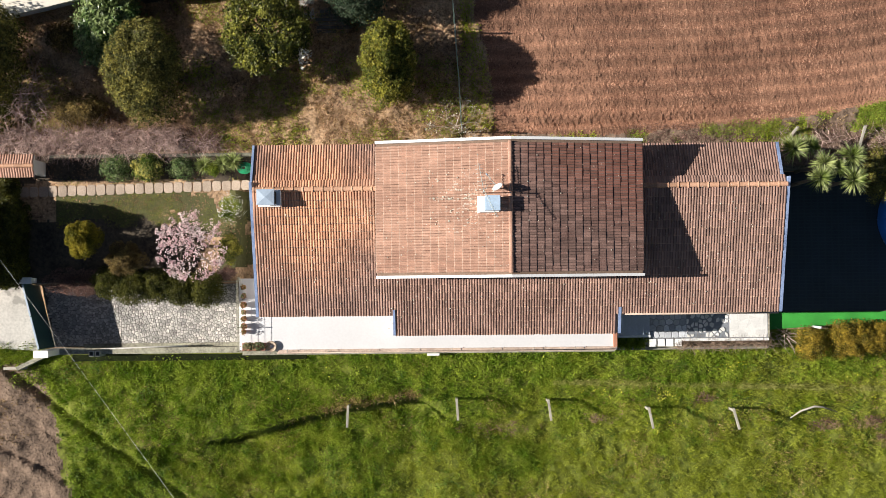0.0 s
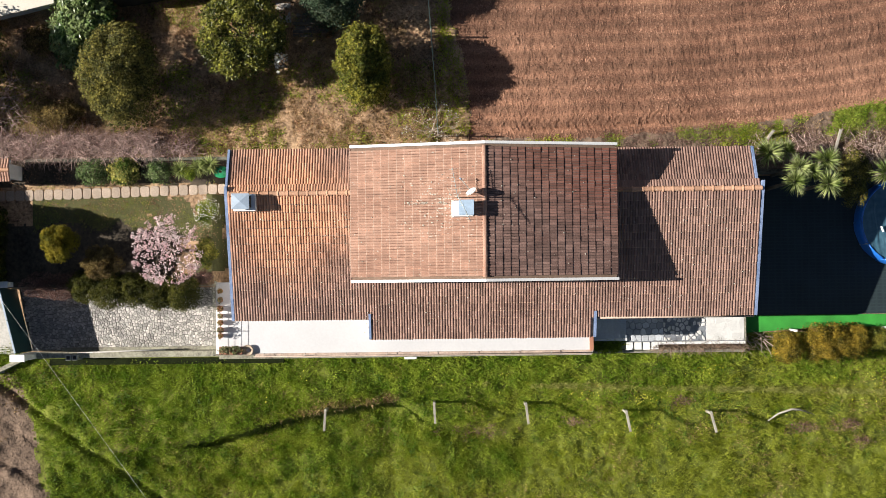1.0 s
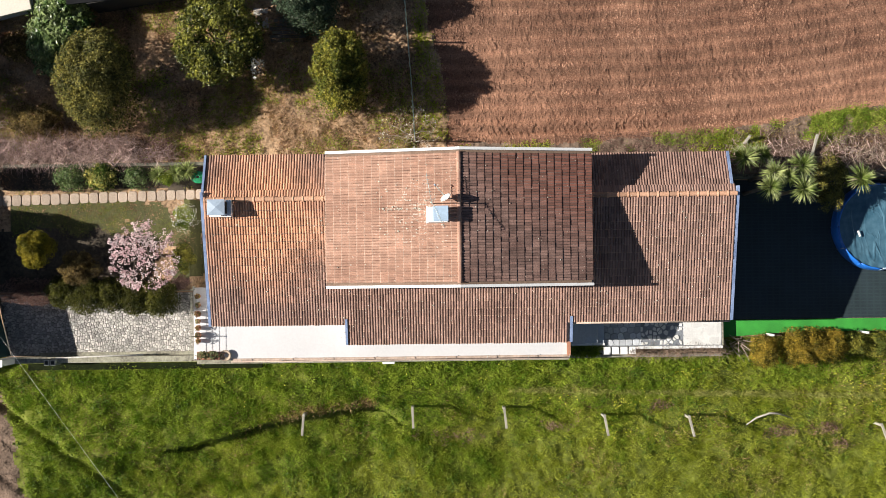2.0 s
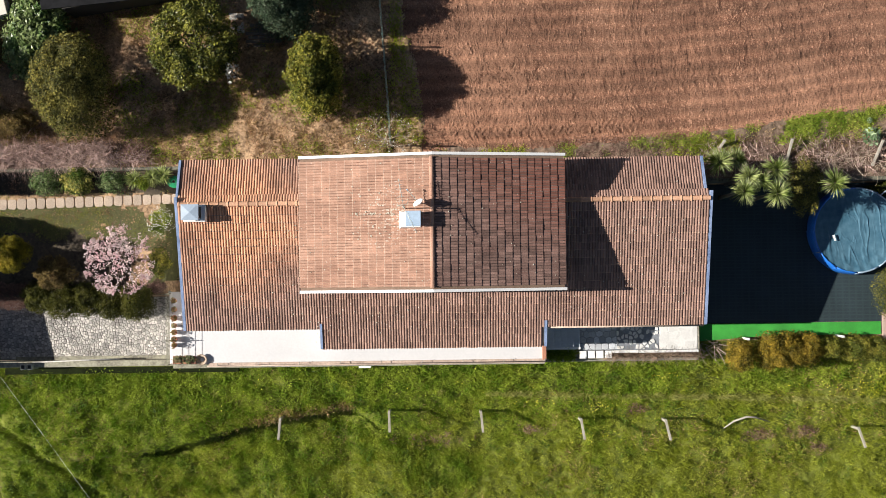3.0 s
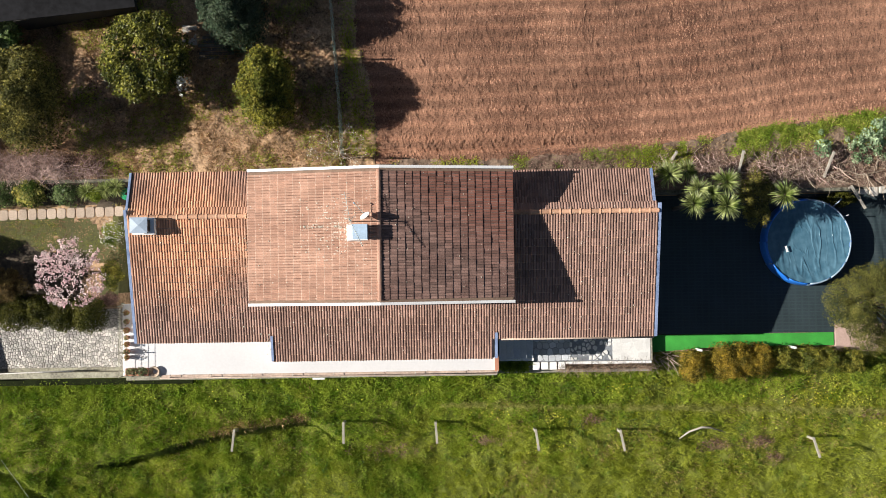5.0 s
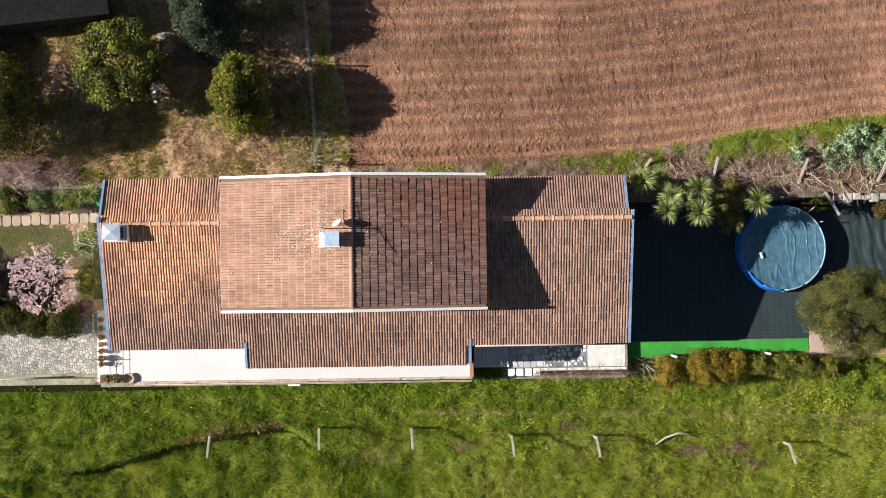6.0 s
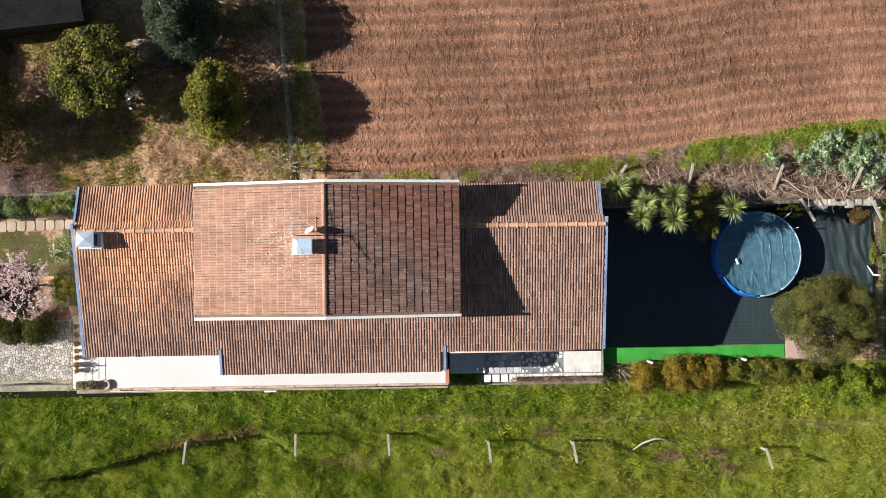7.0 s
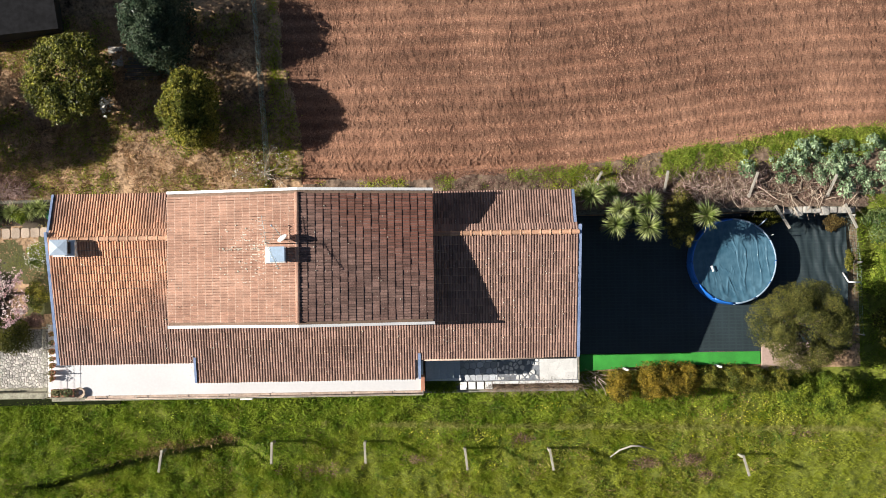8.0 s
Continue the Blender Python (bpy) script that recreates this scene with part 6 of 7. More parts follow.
def tangle(name, label, mat, x0, x1, y0, y1, n, long, rad, seed, z=None, lift=0.3, flat=0.35, kind="stuff", rows=3):
    """A mass of thin bent stems over a strip of ground."""
    rng = np.random.default_rng(seed)
    pairs = []
    for _ in range(n):
        x, y = rng.uniform(x0, x1), rng.uniform(y0, y1)
        zz = (ground_at(x, y) if z is None else z) + rng.uniform(0, lift)
        a = rng.uniform(0, 2 * math.pi)
        L = long * rng.uniform(0.4, 1.3)
        d = Vector((math.cos(a), math.sin(a), rng.normal(0, flat)))
        p, pts = Vector((x, y, zz)), []
        for k in range(rows + 1):
            pts.append(p.copy())
            d = (d + Vector(rng.normal(0, 0.28, 3)) * Vector((1, 1, flat * 2)).length * 0.5).normalized()
            p = p + d * (L / rows)
            p.z = max(p.z, zz - lift * 0.8)
        r = rad * rng.uniform(0.5, 1.4)
        pairs.append(tube_arrays(pts, [r * (1 - 0.7 * k / rows) for k in range(rows + 1)], 3))
    v, f = joined(pairs)
    tagged(piece(name, v, f, M[mat]), label, "stems", kind=kind)


tangle("bare_hedge", "bare pinkish-grey twig hedge along the garden wall", "twig", -19.5, -10.9, 5.3, 6.3, 3800, 0.7, 0.0085, 401, lift=0.75, flat=0.6)
tangle("bare_hedge", "bare pinkish-grey twig hedge along the garden wall", "twig", -11.2, -9.2, 5.4, 5.9, 260, 0.6, 0.007, 411, lift=0.5, flat=0.6)
clover("hedge_litter", "withered reddish leaves under the bare twig hedge", "pink_brown", spots_in(-19.5, -9.4, 5.32, 6.35, 1500, lambda x, y: fbm(x * 1.3, y * 1.3, 198) > 0.42, 412), 8, 0.07, 413, spread=0.12, tall=0.35)
tangle("dead_vine", "tangle of dead pale vine stems above the yard wall", "pale_twig", 18.3, 25.8, 4.85, 5.8, 400, 0.9, 0.010, 402, z=0.68, lift=0.35)
tangle("dead_vine", "thick dead vine stems lying over the yard wall", "pale_twig", 20.6, 25.4, 4.8, 5.3, 34, 1.0, 0.028, 403, z=0.75, lift=0.25)
tangle("dry_bramble", "dry brown bramble stems below the paving", "brown_twig", 9.6, 13.6, -2.96, -2.76, 900, 0.38, 0.008, 404, z=-0.15, lift=0.3)
tangle("bare_branches", "bare grey branches of a leafless shrub at the garden edge", "twig", -18.3, -16.6, 6.6, 8.6, 160, 1.1, 0.010, 405, lift=1.4)
tangle("dead_stems", "dead brown stems in the weedy strip", "twig", 13.6, 21.5, 4.9, 6.1, 560, 0.5, 0.010, 406, lift=0.25)
tangle("branch_pile", "small heap of grey boards and sticks by the yard corner", "pale_twig", 13.75, 14.7, -2.85, -2.35, 26, 0.9, 0.022, 407, z=-0.62, lift=0.2, flat=0.1)


def build_bare_shrub():
    rng = np.random.default_rng(90)
    shrub = holder("bare_shrub", "leafless branching shrub with pale buds at the fence end", "shrub", at=(0.45, 6.35, 0.9))
    limbs, tips = [], []

    def grow(p, d, length, rad, depth):
        q = p + d * length
        limbs.append(tube_arrays([p, p + d * length * 0.5 + Vector(rng.normal(0, 0.02, 3)), q], [rad, rad * 0.8, rad * 0.55], 4))
        if depth == 0:
            tips.append(tuple(q))
            return
        for _ in range(3):
            e = d + Vector(rng.normal(0, 0.5, 3))
            e.z = abs(e.z) * 0.8
            grow(q, e.normalized(), length * 0.74, rad * 0.62, depth - 1)

    for i in range(6):
        a = 2 * math.pi * i / 6 + 0.3
        grow(Vector((0, 0, 0.1)), Vector((1.5 * math.cos(a), 0.8 * math.sin(a), 0.8)).normalized(), 0.5, 0.022, 3)
    v, f = joined(limbs)
    piece("branches", v, f, M["pale_twig"], shrub, "pale bare branches")
    tips = np.array(tips)
    v, f = leaf_quads(tips, rng.normal(0, 1, tips.shape) + np.array((0, 0, 1.0)), 0.055, rng, 0.9)
    piece("buds", v, f, M["white_petal"], shrub, "pale buds", kind="stuff")


build_bare_shrub()


def build_yucca(x, y, z0, top, r, seed, group="yuccas by the yard wall"):
    rng = np.random.default_rng(seed)
    plant = holder("yucca", "tall yucca with a spiky round head of narrow blades", "yucca", group, at=(x, y, z0))
    h = top - z0
    tube("trunk", [(0, 0, -0.1), (0.03, 0.02, h * 0.5), (0, 0, h)], [0.09, 0.075, 0.06], M["bark"], plant, "rough grey trunk")
    verts, faces = [], []
    n = 150
    for i in range(n):
        a = rng.uniform(0, 2 * math.pi)
        e = rng.uniform(-0.15, 1.2)
        d = Vector((math.cos(a) * math.cos(e), math.sin(a) * math.cos(e), math.sin(e)))
        side = Vector((-math.sin(a), math.cos(a), 0))
        L = r * rng.uniform(0.8, 1.12)
        w = 0.019 * rng.uniform(0.8, 1.25)
        base = Vector((0, 0, h)) + d * 0.05
        mid = base + d * L * 0.55 + Vector((0, 0, 0.01))
        tip = base + d * L + Vector((0, 0, -0.10 * L))
        k = len(verts)
        fold = Vector((0, 0, 0.012))
        verts += [tuple(base - side * w * 0.6), tuple(base + side * w * 0.6), tuple(mid + side * w + fold), tuple(mid - side * w + fold), tuple(mid), tuple(tip)]
        faces += [(k, k + 4, k + 3), (k, k + 1, k + 4), (k + 1, k + 2, k + 4), (k + 3, k + 4, k + 5), (k + 4, k + 2, k + 5)]
    piece("blade_head", verts, faces, M["yucca"], plant, "narrow green blades")


for i, (x, y, top, r) in enumerate([(13.83, 5.02, 3.0, 0.62), (14.7, 5.2, 2.2, 0.5), (14.92, 4.38, 3.3, 0.56), (15.45, 4.24, 3.2, 0.5), (14.68, 3.80, 3.5, 0.58), (16.12, 4.68, 3.0, 0.62), (16.02, 3.70, 3.4, 0.62), (18.5, 4.15, 2.8, 0.62)]):
    build_yucca(x, y, 0.7 if y > 4.65 else -0.5, top, r, 500 + i)

for i, (x, y) in enumerate([(-9.95, 4.78), (-9.2, 4.85), (-8.75, 4.95)]):
    build_yucca(x, y, 1.05, 1.35, 0.42, 520 + i, "spiky plants by the garden wall")


def build_cabbages():
    rng = np.random.default_rng(61)
    shapes = []
    for s in range(3):
        pos, nrm = [], []
        for ring, count, rad, z in ((0, 18, 0.23, 0.20), (1, 15, 0.17, 0.28), (2, 12, 0.10, 0.36), (3, 6, 0.04, 0.4)):
            for k in range(count):
                a = 2 * math.pi * (k + rng.uniform(-0.3, 0.3)) / count
                pos.append((rad * math.cos(a), rad * math.sin(a), z + rng.uniform(-0.03, 0.03)))
                nrm.append((0.5 * math.cos(a), 0.5 * math.sin(a), 0.9))
        v, f = leaf_quads(np.array(pos), np.array(nrm) + rng.normal(0, 0.25, (len(pos), 3)) + rng.normal(0, 0.3, (len(pos), 3)), 0.12, rng, 0.7, 0.2)
        t = tube_arrays([(0, 0, -0.05), (0, 0, 0.3)], [0.02, 0.015], 5)
        shapes.append((v, f, t))
    first = []
    for v, f, t in shapes:
        plant = holder("cabbage_plant", "tall blue-green cabbage plant in the weedy strip", "cabbage plant", "cabbage plants above the yard")
        piece("leaves", v, f, M["cabbage"], plant, "broad blue-green leaves")
        piece("stalk", *t, M["bark"], plant, "thick stalk")
        first.append(plant)
    spots = []
    for _ in range(900):
        x, y = rng.uniform(20.6, 28.0), rng.uniform(5.1, 7.4)
        lim = 7.05 + 0.06 * (x - 22)
        dens = fbm(x * 0.8, y * 0.8, 91)
        if y > lim or (x < 22.6 and dens < 0.5) or dens < 0.36 or (y < 5.6 and x < 24.6):
            continue
        if all((x - a) ** 2 + (y - b) ** 2 > 0.085 for a, b in spots):
            spots.append((x, y))
    for i, (x, y) in enumerate(spots[:150]):
        m = Matrix.Translation((x, y, ground_at(x, y))) @ Matrix.Rotation(rng.uniform(0, 6.28), 4, "Z") @ Matrix.Scale(rng.uniform(0.6, 1.35), 4)
        if i < 3:
            first[i].matrix_basis = m
        else:
            copy_thing(first[i % 3], m)


build_cabbages()


def meadow_keep(x, y):
    d = fbm(x * 0.55, y * 0.55, 131, 3)
    track = np.exp(-(((y - wheel_track(x) + 0.17) / 0.09) ** 2)) + 0.7 * np.exp(-(((y - wheel_track(x) - 0.75) / 0.10) ** 2))
    rut = np.abs((y + 5.8) + 0.79 * (x + 16.2)) < 0.24
    bare = (x < -17.4 + 0.22 * np.clip(-y - 3.2, 0, 5)) & (y < -3.3)
    under = (x > -9.7) & (x < -1.3) & (y < ledge(x) + 0.03) & (y > ledge(x) - 0.5)
    bare = bare | under | (rut & (x < -10)) | ((x > -16) & (x < -6) & (y > -3.34))
    bare = bare | (((x + 9.2) / 0.75) ** 2 + ((y + 6.95) / 0.26) ** 2 < 1)
    return (np.random.default_rng(5).random(len(x)) < 0.05 + 1.8 * d - 0.8 * track * (x > 3)) & ~bare


def east_side(x, y):
    return fbm(x * 0.35, y * 0.5, 133) + 0.022 * (x - 2) - 0.075 * (y + 6)


def clumped(x, y):
    """Where the tall tufts of the meadow stand: in knots with shorter grass between."""
    return (fbm(x * 1.7, y * 1.7, 135, 3) > 0.47) & meadow_keep(x, y)


def not_bare(x, y):
    rut = np.abs((y + 5.8) + 0.79 * (x + 16.2)) < 0.2
    under = (x > -9.7) & (x < -1.3) & (y < ledge(x) + 0.03) & (y > ledge(x) - 0.42)
    hollow = ((x + 9.2) / 0.75) ** 2 + ((y + 6.95) / 0.26) ** 2 < 1
    return ~(hollow | ((x < -17.4 + 0.22 * np.clip(-y - 3.2, 0, 5)) & (y < -3.3)) | (rut & (x < -10)) | under | ((x > -16) & (x < -6) & (y > -3.34)))


blades("short_grass", "short green grass between the tufts of the meadow", "lush", spots_in(-20, 30, -11.2, -3.0, 32000, lambda x, y: not_bare(x, y) & (east_side(x, y) < 0.58), 145), 10, 0.13, 0.012, 149, spread=0.09)
blades("short_pale_grass", "short yellowish grass between the tufts of the meadow", "grass", spots_in(-20, 30, -11.2, -3.0, 30000, lambda x, y: not_bare(x, y) & (east_side(x, y) > 0.48), 155), 10, 0.12, 0.012, 159, spread=0.09)
blades("meadow_grass", "long lush green meadow grass", "lush", spots_in(-20, 30, -11.2, -3.0, 13000, lambda x, y: clumped(x, y) & (east_side(x, y) < 0.62), 141), 20, 0.23, 0.012, 142, spread=0.085)
blades("pale_meadow_grass", "yellowish meadow grass", "grass", spots_in(-20, 30, -11.2, -3.0, 12000, lambda x, y: clumped(x, y) & (east_side(x, y) > 0.46), 151), 20, 0.20, 0.012, 152, spread=0.085)
clover("meadow_leaves", "low green leaves of the meadow", "lush", spots_in(-20, 30, -11.2, -3.0, 12000, lambda x, y: meadow_keep(x, y) & (east_side(x, y) < 0.64), 241), 6, 0.085, 242, aspect=0.42, tall=0.16)
clover("broad_weeds", "dark clumps of broad-leaved weeds in the meadow", "weed_dark", spots_in(-20, 30, -11.2, -3.2, 1500, lambda x, y: meadow_keep(x, y) & (fbm(x * 0.7, y * 0.7, 137) > 0.5), 261), 16, 0.11, 262, spread=0.13, tall=0.2)
clover("wall_foot_leaves", "broad bright leaves along the foot of the wall", "lush", spots_in(-18.6, 30, -4.6, -3.05, 3000, lambda x, y: (fbm(x * 0.8, y * 0.8, 153) > 0.46) & ((x > -6) | (y < -3.36)), 243), 8, 0.10, 244, tall=0.2)
blades("meadow_weeds", "bright green weeds along the foot of the wall", "weed", spots_in(-18.8, 30, -4.3, -3.05, 2600, lambda x, y: (fbm(x * 0.8, y * 0.8, 151) > 0.52) & ((x > -6) | (y < -3.4)), 143), 9, 0.24, 0.02, 144)
blades("dry_meadow_tufts", "dry straw-coloured grass tufts in the meadow", "dry_grass", spots_in(-20, 30, -11.0, -3.2, 9000, lambda x, y: fbm(x * 0.45, y * 0.6, 161) > 0.57, 145), 5, 0.17, 0.014, 146)


def ledge_fringe():
    rng = np.random.default_rng(8)
    x = rng.uniform(-5.6, -1.2, 260)
    y = ledge(x) + rng.uniform(-0.02, 0.24, 260)
    blades("ledge_grass", "dry straw grass fringe on the earth ledge", "dry_grass", np.stack([x, y, surface(x, y)], 1), 8, 0.2, 0.014, 147)


ledge_fringe()


def worn_spots():
    """Bare reddish spots with dead stalks among the grass of the lower meadow."""
    rng = np.random.default_rng(38)
    pts = []
    for cx, cy, n, sx, sy in ((16.9, -6.75, 46, 0.35, 0.14), (19.0, -6.7, 40, 0.4, 0.16), (20.0, -7.4, 26, 0.3, 0.14), (11.2, -5.35, 22, 0.3, 0.16), (2.0, -6.6, 30, 0.8, 0.2), (6.8, -6.2, 24, 0.5, 0.15), (24.0, -5.4, 26, 0.5, 0.15)):
        pts.append(rng.normal(0, 1, (n, 2)) * (sx, sy) + (cx, cy))
    p = np.concatenate(pts)
    spots = np.stack([p[:, 0], p[:, 1], surface(p[:, 0], p[:, 1]) + 0.04], 1)
    clover("dead_leaves", "withered reddish-brown leaves in the meadow", "pink_brown", spots, 9, 0.07, 39, spread=0.08, tall=0.2)
    blades("dead_stalks", "dry straw stalks on the worn spots of the meadow", "dry_grass", spots, 4, 0.2, 0.010, 40)


worn_spots()


def track_edges():
    """Flattened dry grass along the wheel track in the lower meadow."""
    rng = np.random.default_rng(28)
    x = rng.uniform(2.5, 30, 1500)
    y = wheel_track(x) + rng.normal(0, 0.035, 1500)
    keep = fbm(x * 0.9, 0 * x, 29) > 0.36
    x, y = x[keep], y[keep]
    blades("track_grass", "flattened straw-coloured grass along the wheel track", "pale_straw", np.stack([x, y, surface(x, y) + 0.1], 1), 11, 0.14, 0.012, 148, spread=0.05, lean=1.0)


track_edges()


def yellow_patches():
    rng = np.random.default_rng(18)
    pts = []
    for cx, cy, n, s in ((9.6, -5.2, 60, 0.5), (6.9, -4.9, 30, 0.5), (22.0, -4.5, 150, 0.9), (9.5, -6.6, 30, 0.5), (19.5, -4.7, 40, 0.8), (25.0, -6.0, 30, 0.6), (-4.5, -4.0, 20, 2.0), (3.5, -4.0, 20, 2.0), (12.2, -3.9, 24, 0.4)):
        p = rng.normal(0, s, (n, 2)) * (1, 0.45) + (cx, cy)
        pts.append(p[p[:, 1] < -3.1])
    p = np.concatenate(pts)
    pos = np.stack([p[:, 0], p[:, 1], surface(p[:, 0], p[:, 1]) + 0.2], 1)
    v, f = leaf_quads(pos, rng.normal(0, 0.3, pos.shape) + np.array((0, 0, 1.0)), 0.06, rng, 0.9, 0.05)
    tagged(piece("yellow_flowers", v, f, M["yellow_flower"]), "small yellow wildflowers in the meadow", "flowers", kind="stuff")


yellow_patches()


def strip_keep(x, y):
    return (y < field_edge(x) + 0.1) & (y > field_edge(x) - 1.0 + 1.2 * (fbm(x * 0.6, y * 0.6, 173) - 0.5)) & (fbm(x * 0.9, y * 0.9, 171) > 0.36 + 0.07 * (x < 15.5)) & (y > 5.2 + 0.35 * (x > 18) * (x < 26))


blades("strip_weeds", "bright green weeds between the tilled field and the yard", "weed", spots_in(7.6, 32, 5.2, 8.8, 5600, strip_keep, 181), 9, 0.13, 0.014, 182)
blades("strip_straw", "dry straw among the weeds beside the tilled field", "dry_grass", spots_in(7.6, 32, 5.0, 8.8, 2600, lambda x, y: (y < field_edge(x)) & (fbm(x * 0.8, y * 0.8, 175) > 0.5), 381), 6, 0.14, 0.012, 382)
clover("vine_litter", "brown litter under the dead vines", "pink_brown", spots_in(7.6, 26, 4.75, 6.3, 2600, lambda x, y: x > 0, 383), 6, 0.06, 384, tall=0.08)
clover("strip_leaves", "bright broad weeds beside the tilled field", "weed", spots_in(7.6, 32, 5.2, 8.8, 4600, strip_keep, 281), 10, 0.06, 282)
blades("strip_grass", "rough green grass beside the tilled field", "grass", spots_in(0.8, 16, 5.3, 6.3, 1500, lambda x, y: (y < field_edge(x) + 0.05) & (fbm(x * 0.7, y * 0.9, 184) > 0.5), 183), 8, 0.15, 0.014, 184)
blades("fence_grass", "dark green grass along the net fence", "grass", spots_in(0.7, 2.1, 6.2, 14, 650, lambda x, y: x < np.interp(y, [5.8, 8.0, 11.5, 30], [2.0, 1.9, 1.15, 0.2]), 185), 8, 0.2, 0.015, 186)
blades("garden_dry_grass", "dry straw grass in the rough garden", "dry_grass", spots_in(-20, 0.7, 5.4, 13, 13000, lambda x, y: fbm(x * 0.8, y * 0.8, 191) > 0.40, 187), 7, 0.14, 0.010, 188)
clover("fallen_leaves", "fallen brown leaves on the rough garden", "fallen", spots_in(-20, 0.7, 5.3, 13, 8000, lambda x, y: fbm(x * 0.7, y * 0.7, 192) > 0.36, 287), 7, 0.06, 288, spread=0.14, tall=0.05)
clover("bed_litter", "fallen brown leaves along the garden path", "fallen", spots_in(-18, -7.45, 0.3, 5.1, 1900, lambda x, y: ((x > -10.8) | (y > 2.6)) & (fbm(x * 0.9, y * 0.9, 199) > 0.48) & (np.abs(y - 3.79 - 0.022 * (x + 16.9)) > 0.25), 289), 5, 0.055, 290, spread=0.12, tall=0.03)
clover("garden_weeds", "green weeds in the rough garden", "weed", spots_in(-20, 0.7, 5.4, 13, 2600, lambda x, y: fbm(x * 0.6, y * 0.6, 195) > 0.52, 291), 9, 0.065, 292)
blades("garden_grass", "green grass tufts in the rough garden", "grass", spots_in(-20, 0.7, 5.4, 13, 4200, lambda x, y: fbm(x * 0.6, y * 0.6, 195) > 0.53, 189), 9, 0.17, 0.013, 190)
blades("lawn_grass", "short worn lawn beside the garden path", "grass", spots_in(-16.2, -8.4, 2.3, 4.3, 3000, lambda x, y: (fbm(x * 1.1, y * 1.1, 197) > 0.40 + 0.10 * (x > -11)) & (np.abs(y - 3.79 - 0.022 * (x + 16.9)) > 0.2), 191), 7, 0.05, 0.010, 192, spread=0.06)
blades("outer_grass", "rough green grass beyond the yard fence", "lush", spots_in(25.7, 31, -3.0, 5.2, 1500, lambda x, y: x > 0, 385), 8, 0.16, 0.015, 386)
blades("bed_weeds", "green weeds in the bed below the stairs", "weed", spots_in(7.1, 8.3, -2.95, -2.6, 110, lambda x, y: x > -99, 193) + np.array((0, 0, 0.25)), 10, 0.22, 0.022, 194)
blades("gate_weeds", "green weeds beside the gate pier", "weed", spots_in(-19.5, -17.0, -3.4, -2.6, 200, lambda x, y: y > -3.5 + 0.0 * x, 195), 10, 0.22, 0.024, 196)


def build_clods(name, label, mat, x, y, small, big, seed):
    """Crumbs and lumps of earth half sunk in the ground."""
    rng = np.random.default_rng(seed)
    n = len(x)
    z = surface(x, y)
    s = small + (big - small) * rng.random(n) ** 3.5
    a0 = rng.uniform(0, 6.28, n)
    ring = []
    for k in range(4):
        a = a0 + k * np.pi / 2 + rng.uniform(-0.35, 0.35, n)
        r = s * rng.uniform(0.7, 1.3, n)
        ring.append(np.stack([x + r * np.cos(a) * 0.9, y + r * np.sin(a) * 1.15, z - 0.012], 1))
    top = np.stack([x + s * rng.uniform(-0.45, 0.45, n), y + s * rng.uniform(-0.45, 0.45, n), z + s * rng.uniform(0.22, 0.6, n)], 1)
    v = np.stack([*ring, top], 1).reshape(-1, 3)
    b = np.arange(n)[:, None, None] * 5
    f = (np.array([(0, 1, 4), (1, 2, 4), (2, 3, 4), (3, 0, 4)])[None] + b).reshape(-1, 3)
    ob = tagged(piece(name, v, f, M[mat]), label, "soil", kind="stuff")
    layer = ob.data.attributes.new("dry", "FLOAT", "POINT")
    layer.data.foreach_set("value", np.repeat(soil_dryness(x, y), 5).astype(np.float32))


rng_soil = np.random.default_rng(33)
cx, cy = rng_soil.uniform(1.0, 30.5, 100000), rng_soil.uniform(5.8, 14.2, 100000)
keep_soil = is_soil(cx, cy) & (rng_soil.random(100000) < 0.95 - 0.3 * soil_dryness(cx, cy))
build_clods("soil_clods", "loose clods and crumbs of brown earth on the tilled field", "clod", cx[keep_soil], cy[keep_soil], 0.02, 0.075, 34)
dx, dy = rng_soil.uniform(-21, -15.5, 9000), rng_soil.uniform(-11, -3.2, 9000)
keep_dirt = dx < -17.5 + 0.22 * np.clip(-dy - 3.2, 0, 5)
build_clods("dirt_clods", "crumbs of pale earth on the bare track", "dirt", dx[keep_dirt], dy[keep_dirt], 0.012, 0.05, 36)


# ---- small things ----
def build_pot(x, y, z, r, h, seed, plant="succulent", group="potted plants on the terrace"):
    rng = np.random.default_rng(seed)
    pot = holder("plant_pot", "terracotta pot with a spiky succulent on the terrace", "potted plant", group, at=(x, y, z))
    seg, prof = 16, [(0.0, 0.0), (r * 0.7, 0.0), (r * 0.95, h * 0.85), (r * 1.05, h * 0.86), (r * 1.05, h), (r * 0.9, h), (r * 0.88, h * 0.86), (0.0, h * 0.86)]
    verts = [(a * math.cos(2 * math.pi * k / seg), a * math.sin(2 * math.pi * k / seg), b) for a, b in prof for k in range(seg)]
    faces = [(i * seg + k, i * seg + (k + 1) % seg, (i + 1) * seg + (k + 1) % seg, (i + 1) * seg + k) for i in range(len(prof) - 1) for k in range(seg)]
    piece("pot", verts, faces, M["terracotta"], pot, "round terracotta pot", smooth=False)
    n = 46
    pos, d = crown_points([(0, 0, h + 0.06, r * 1.15, r * 1.15, 0.16)], n, rng, 0.5)
    v, f = leaf_quads(pos, d + np.array((0, 0, 0.5)), 0.09, rng, 0.4, 0.25)
    piece("plant", v, f, M[plant], pot, "spiky succulent leaves")


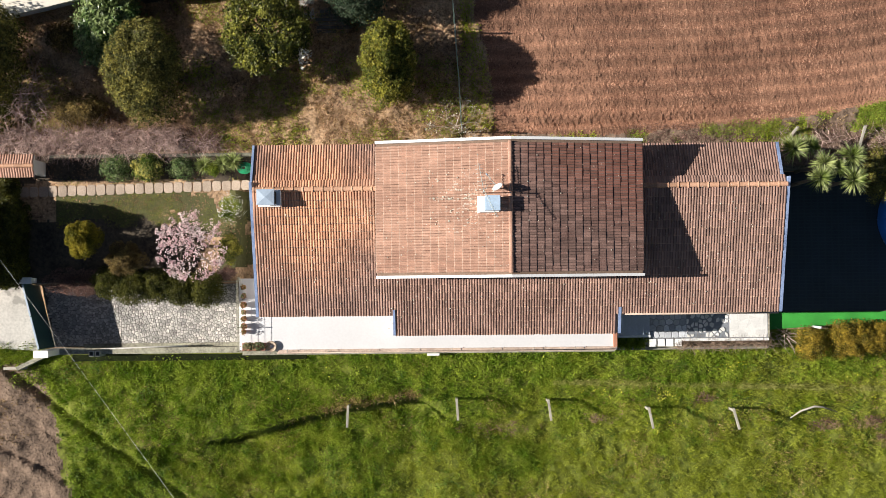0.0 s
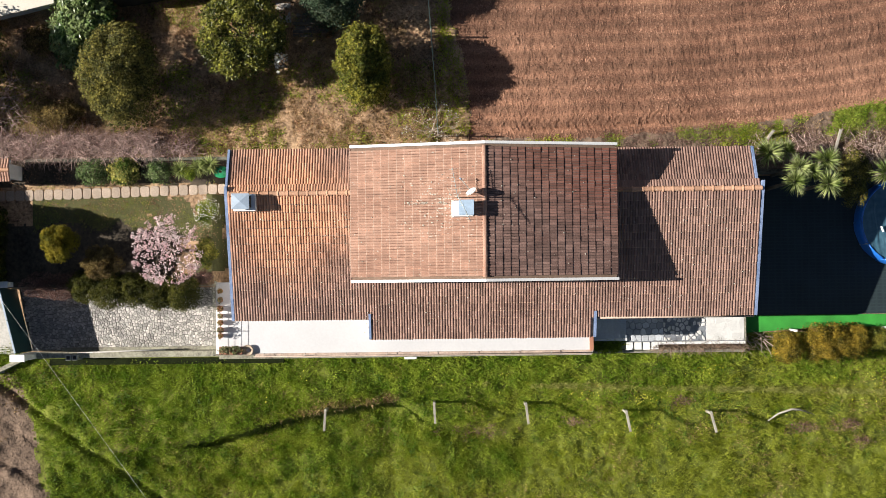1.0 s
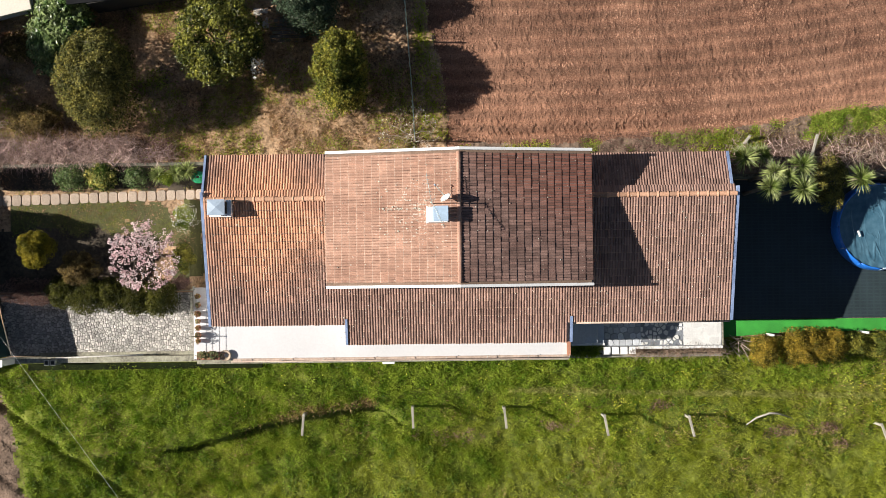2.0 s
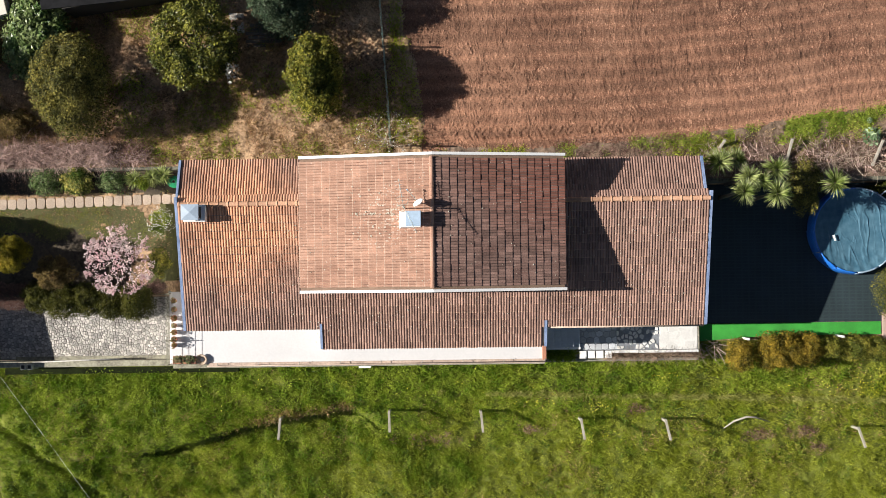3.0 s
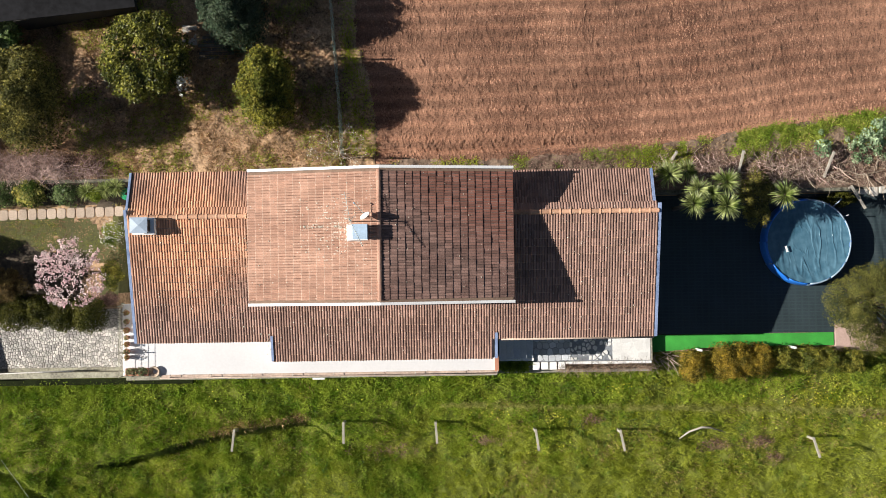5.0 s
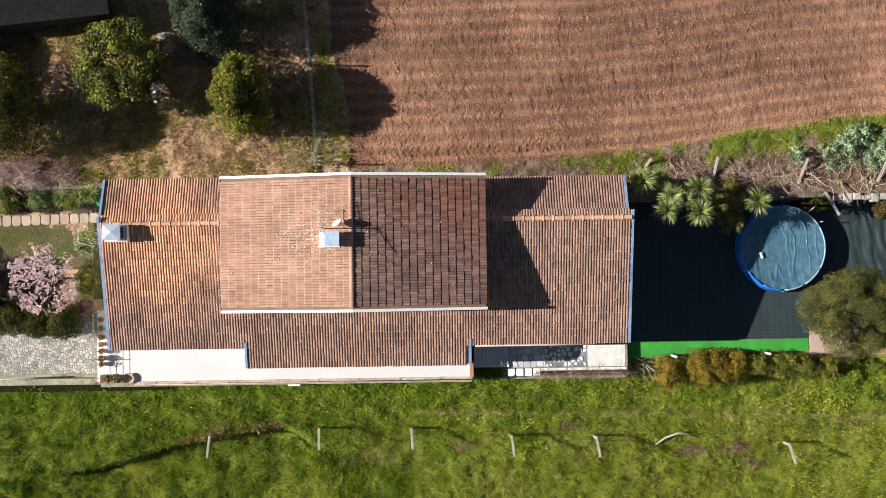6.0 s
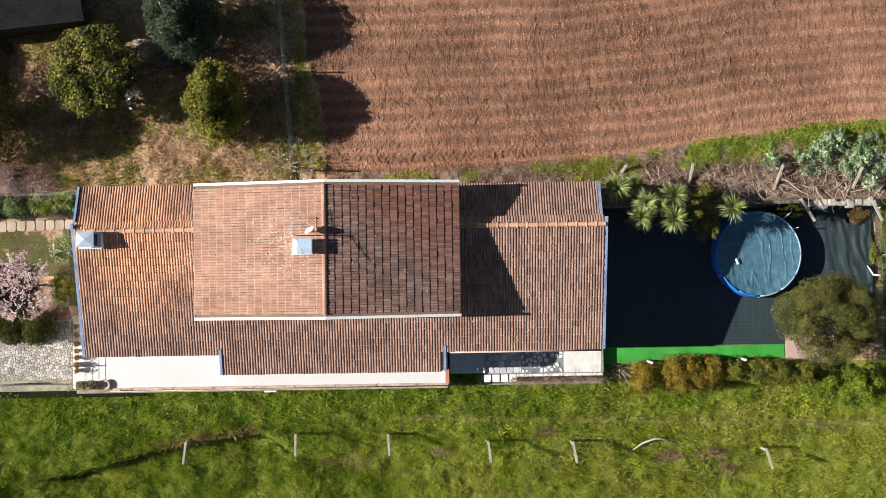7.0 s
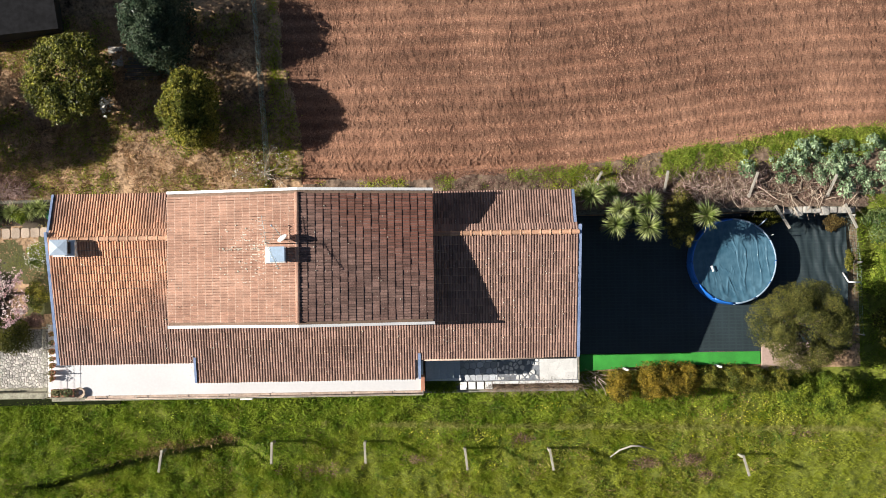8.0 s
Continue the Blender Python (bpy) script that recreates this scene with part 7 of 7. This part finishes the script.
for i, y in enumerate((-0.25, -0.62, -0.98, -1.28, -1.56, -1.86, -2.1)):
    build_pot(-8.38, y, 0.95, 0.10 + 0.012 * (i % 3), 0.24 + 0.03 * (i % 2), 600 + i, "succulent" if i % 2 else "russet")
trough = holder("planter_trough", "long terracotta trough with succulents at the terrace corner", "planter")
part("trough", box((-8.46, -2.88, 0.95), (-7.5, -2.56, 1.16), 0.02), M["terracotta"], trough, "terracotta trough")
rngp = np.random.default_rng(3)
pp, dd = crown_points([(-8.2, -2.7, 1.18, 0.28, 0.16, 0.16), (-7.75, -2.7, 1.18, 0.28, 0.16, 0.14)], 150, rngp, 0.5)
vv, ff = leaf_quads(pp, dd + np.array((0, 0, 0.5)), 0.14, rngp, 0.4, 0.25)
piece("plant", vv, ff, M["succulent"], trough, "green and brown succulent leaves")
basket = holder("round_basket", "round woven pale brown basket at the terrace corner", "basket", at=(-7.28, -2.72, 0.95))
for k in range(6):
    rr = 0.10 + 0.024 * k
    tube("coil", [(rr * math.cos(a), rr * math.sin(a), 0.03 + 0.025 * k) for a in np.linspace(0, 2 * math.pi, 19)], 0.02, M["pale_twig"], basket, sides=6)
coil = holder("hose_coil", "coiled bright green garden hose by the garden wall", "hose", at=(-8.32, 4.68, 1.1))
for k in range(8):
    a0 = np.linspace(0, 2 * math.pi, 25)
    tube("loop", [((0.30 - 0.03 * k) * math.cos(a), (0.23 - 0.022 * k) * math.sin(a), 0.03 + 0.025 * k + 0.01 * math.sin(3 * a + k)) for a in a0], 0.024, M["hose"], coil, sides=6)


def build_sheds():
    shed = holder("shed", "long low shed with a dark fibre-cement roof behind the garden", "shed", at=(-7.45, 12.15, 0))
    m = Matrix.Rotation(radians(189), 4, "Z")
    # the shadow below the roof edge is put into this wall's colour
    part("wall", box((0.3, -4.2, 0.8), (5.0, -0.2, 2.75), 0.02, m), M["near_black"], shed, "shed wall coloured near-black for the shadow below the roof")
    bm = box((0.0, -4.6, 0.0), (5.5, 0.12, 0.08), 0.01)
    bm.transform(m @ Matrix.Translation((0, 0, 2.95)) @ Matrix.Rotation(radians(-13), 4, "Y"))
    part("roof", bm, M["fibre_roof"], shed, "dark grey fibre-cement sheets")
    # made-up separate block for the sunlit cream slope of the shed's building
    out = holder("outbuilding", "flat cream-roofed block in place of the shed's sunlit slope", "outbuilding", at=(-14.85, 11.55, 0))
    m2 = Matrix.Rotation(radians(193), 4, "Z")
    part("wall", box((0.15, -5, 0.8), (7.0, -0.15, 1.95), 0.02, m2), M["white_wall"], out)
    part("roof", box((0, -5.2, 1.95), (7.2, 0, 2.15), 0.03, m2), M["cream"], out, "cream coated flat roof")
    slab = part("stone_slab", box((-6.0, 10.85, 0.95), (-5.35, 11.7, 1.16), 0.05), M["pale_concrete"])
    tagged(slab, "pale worn stone slab beside the boards", "stone slab")
    rng = np.random.default_rng(70)
    stack = holder("board_stack", "stack of old dark boards lying on the ground", "boards")
    for i in range(7):
        y = 10.25 + 0.17 * i
        part("board", box((-5.25 + rng.uniform(-0.1, 0.1), y, 1.02), (-3.9 + rng.uniform(-0.1, 0.1), y + 0.14, 1.14 + 0.02 * (i % 2)), 0.01), M["wood"], stack)


build_sheds()
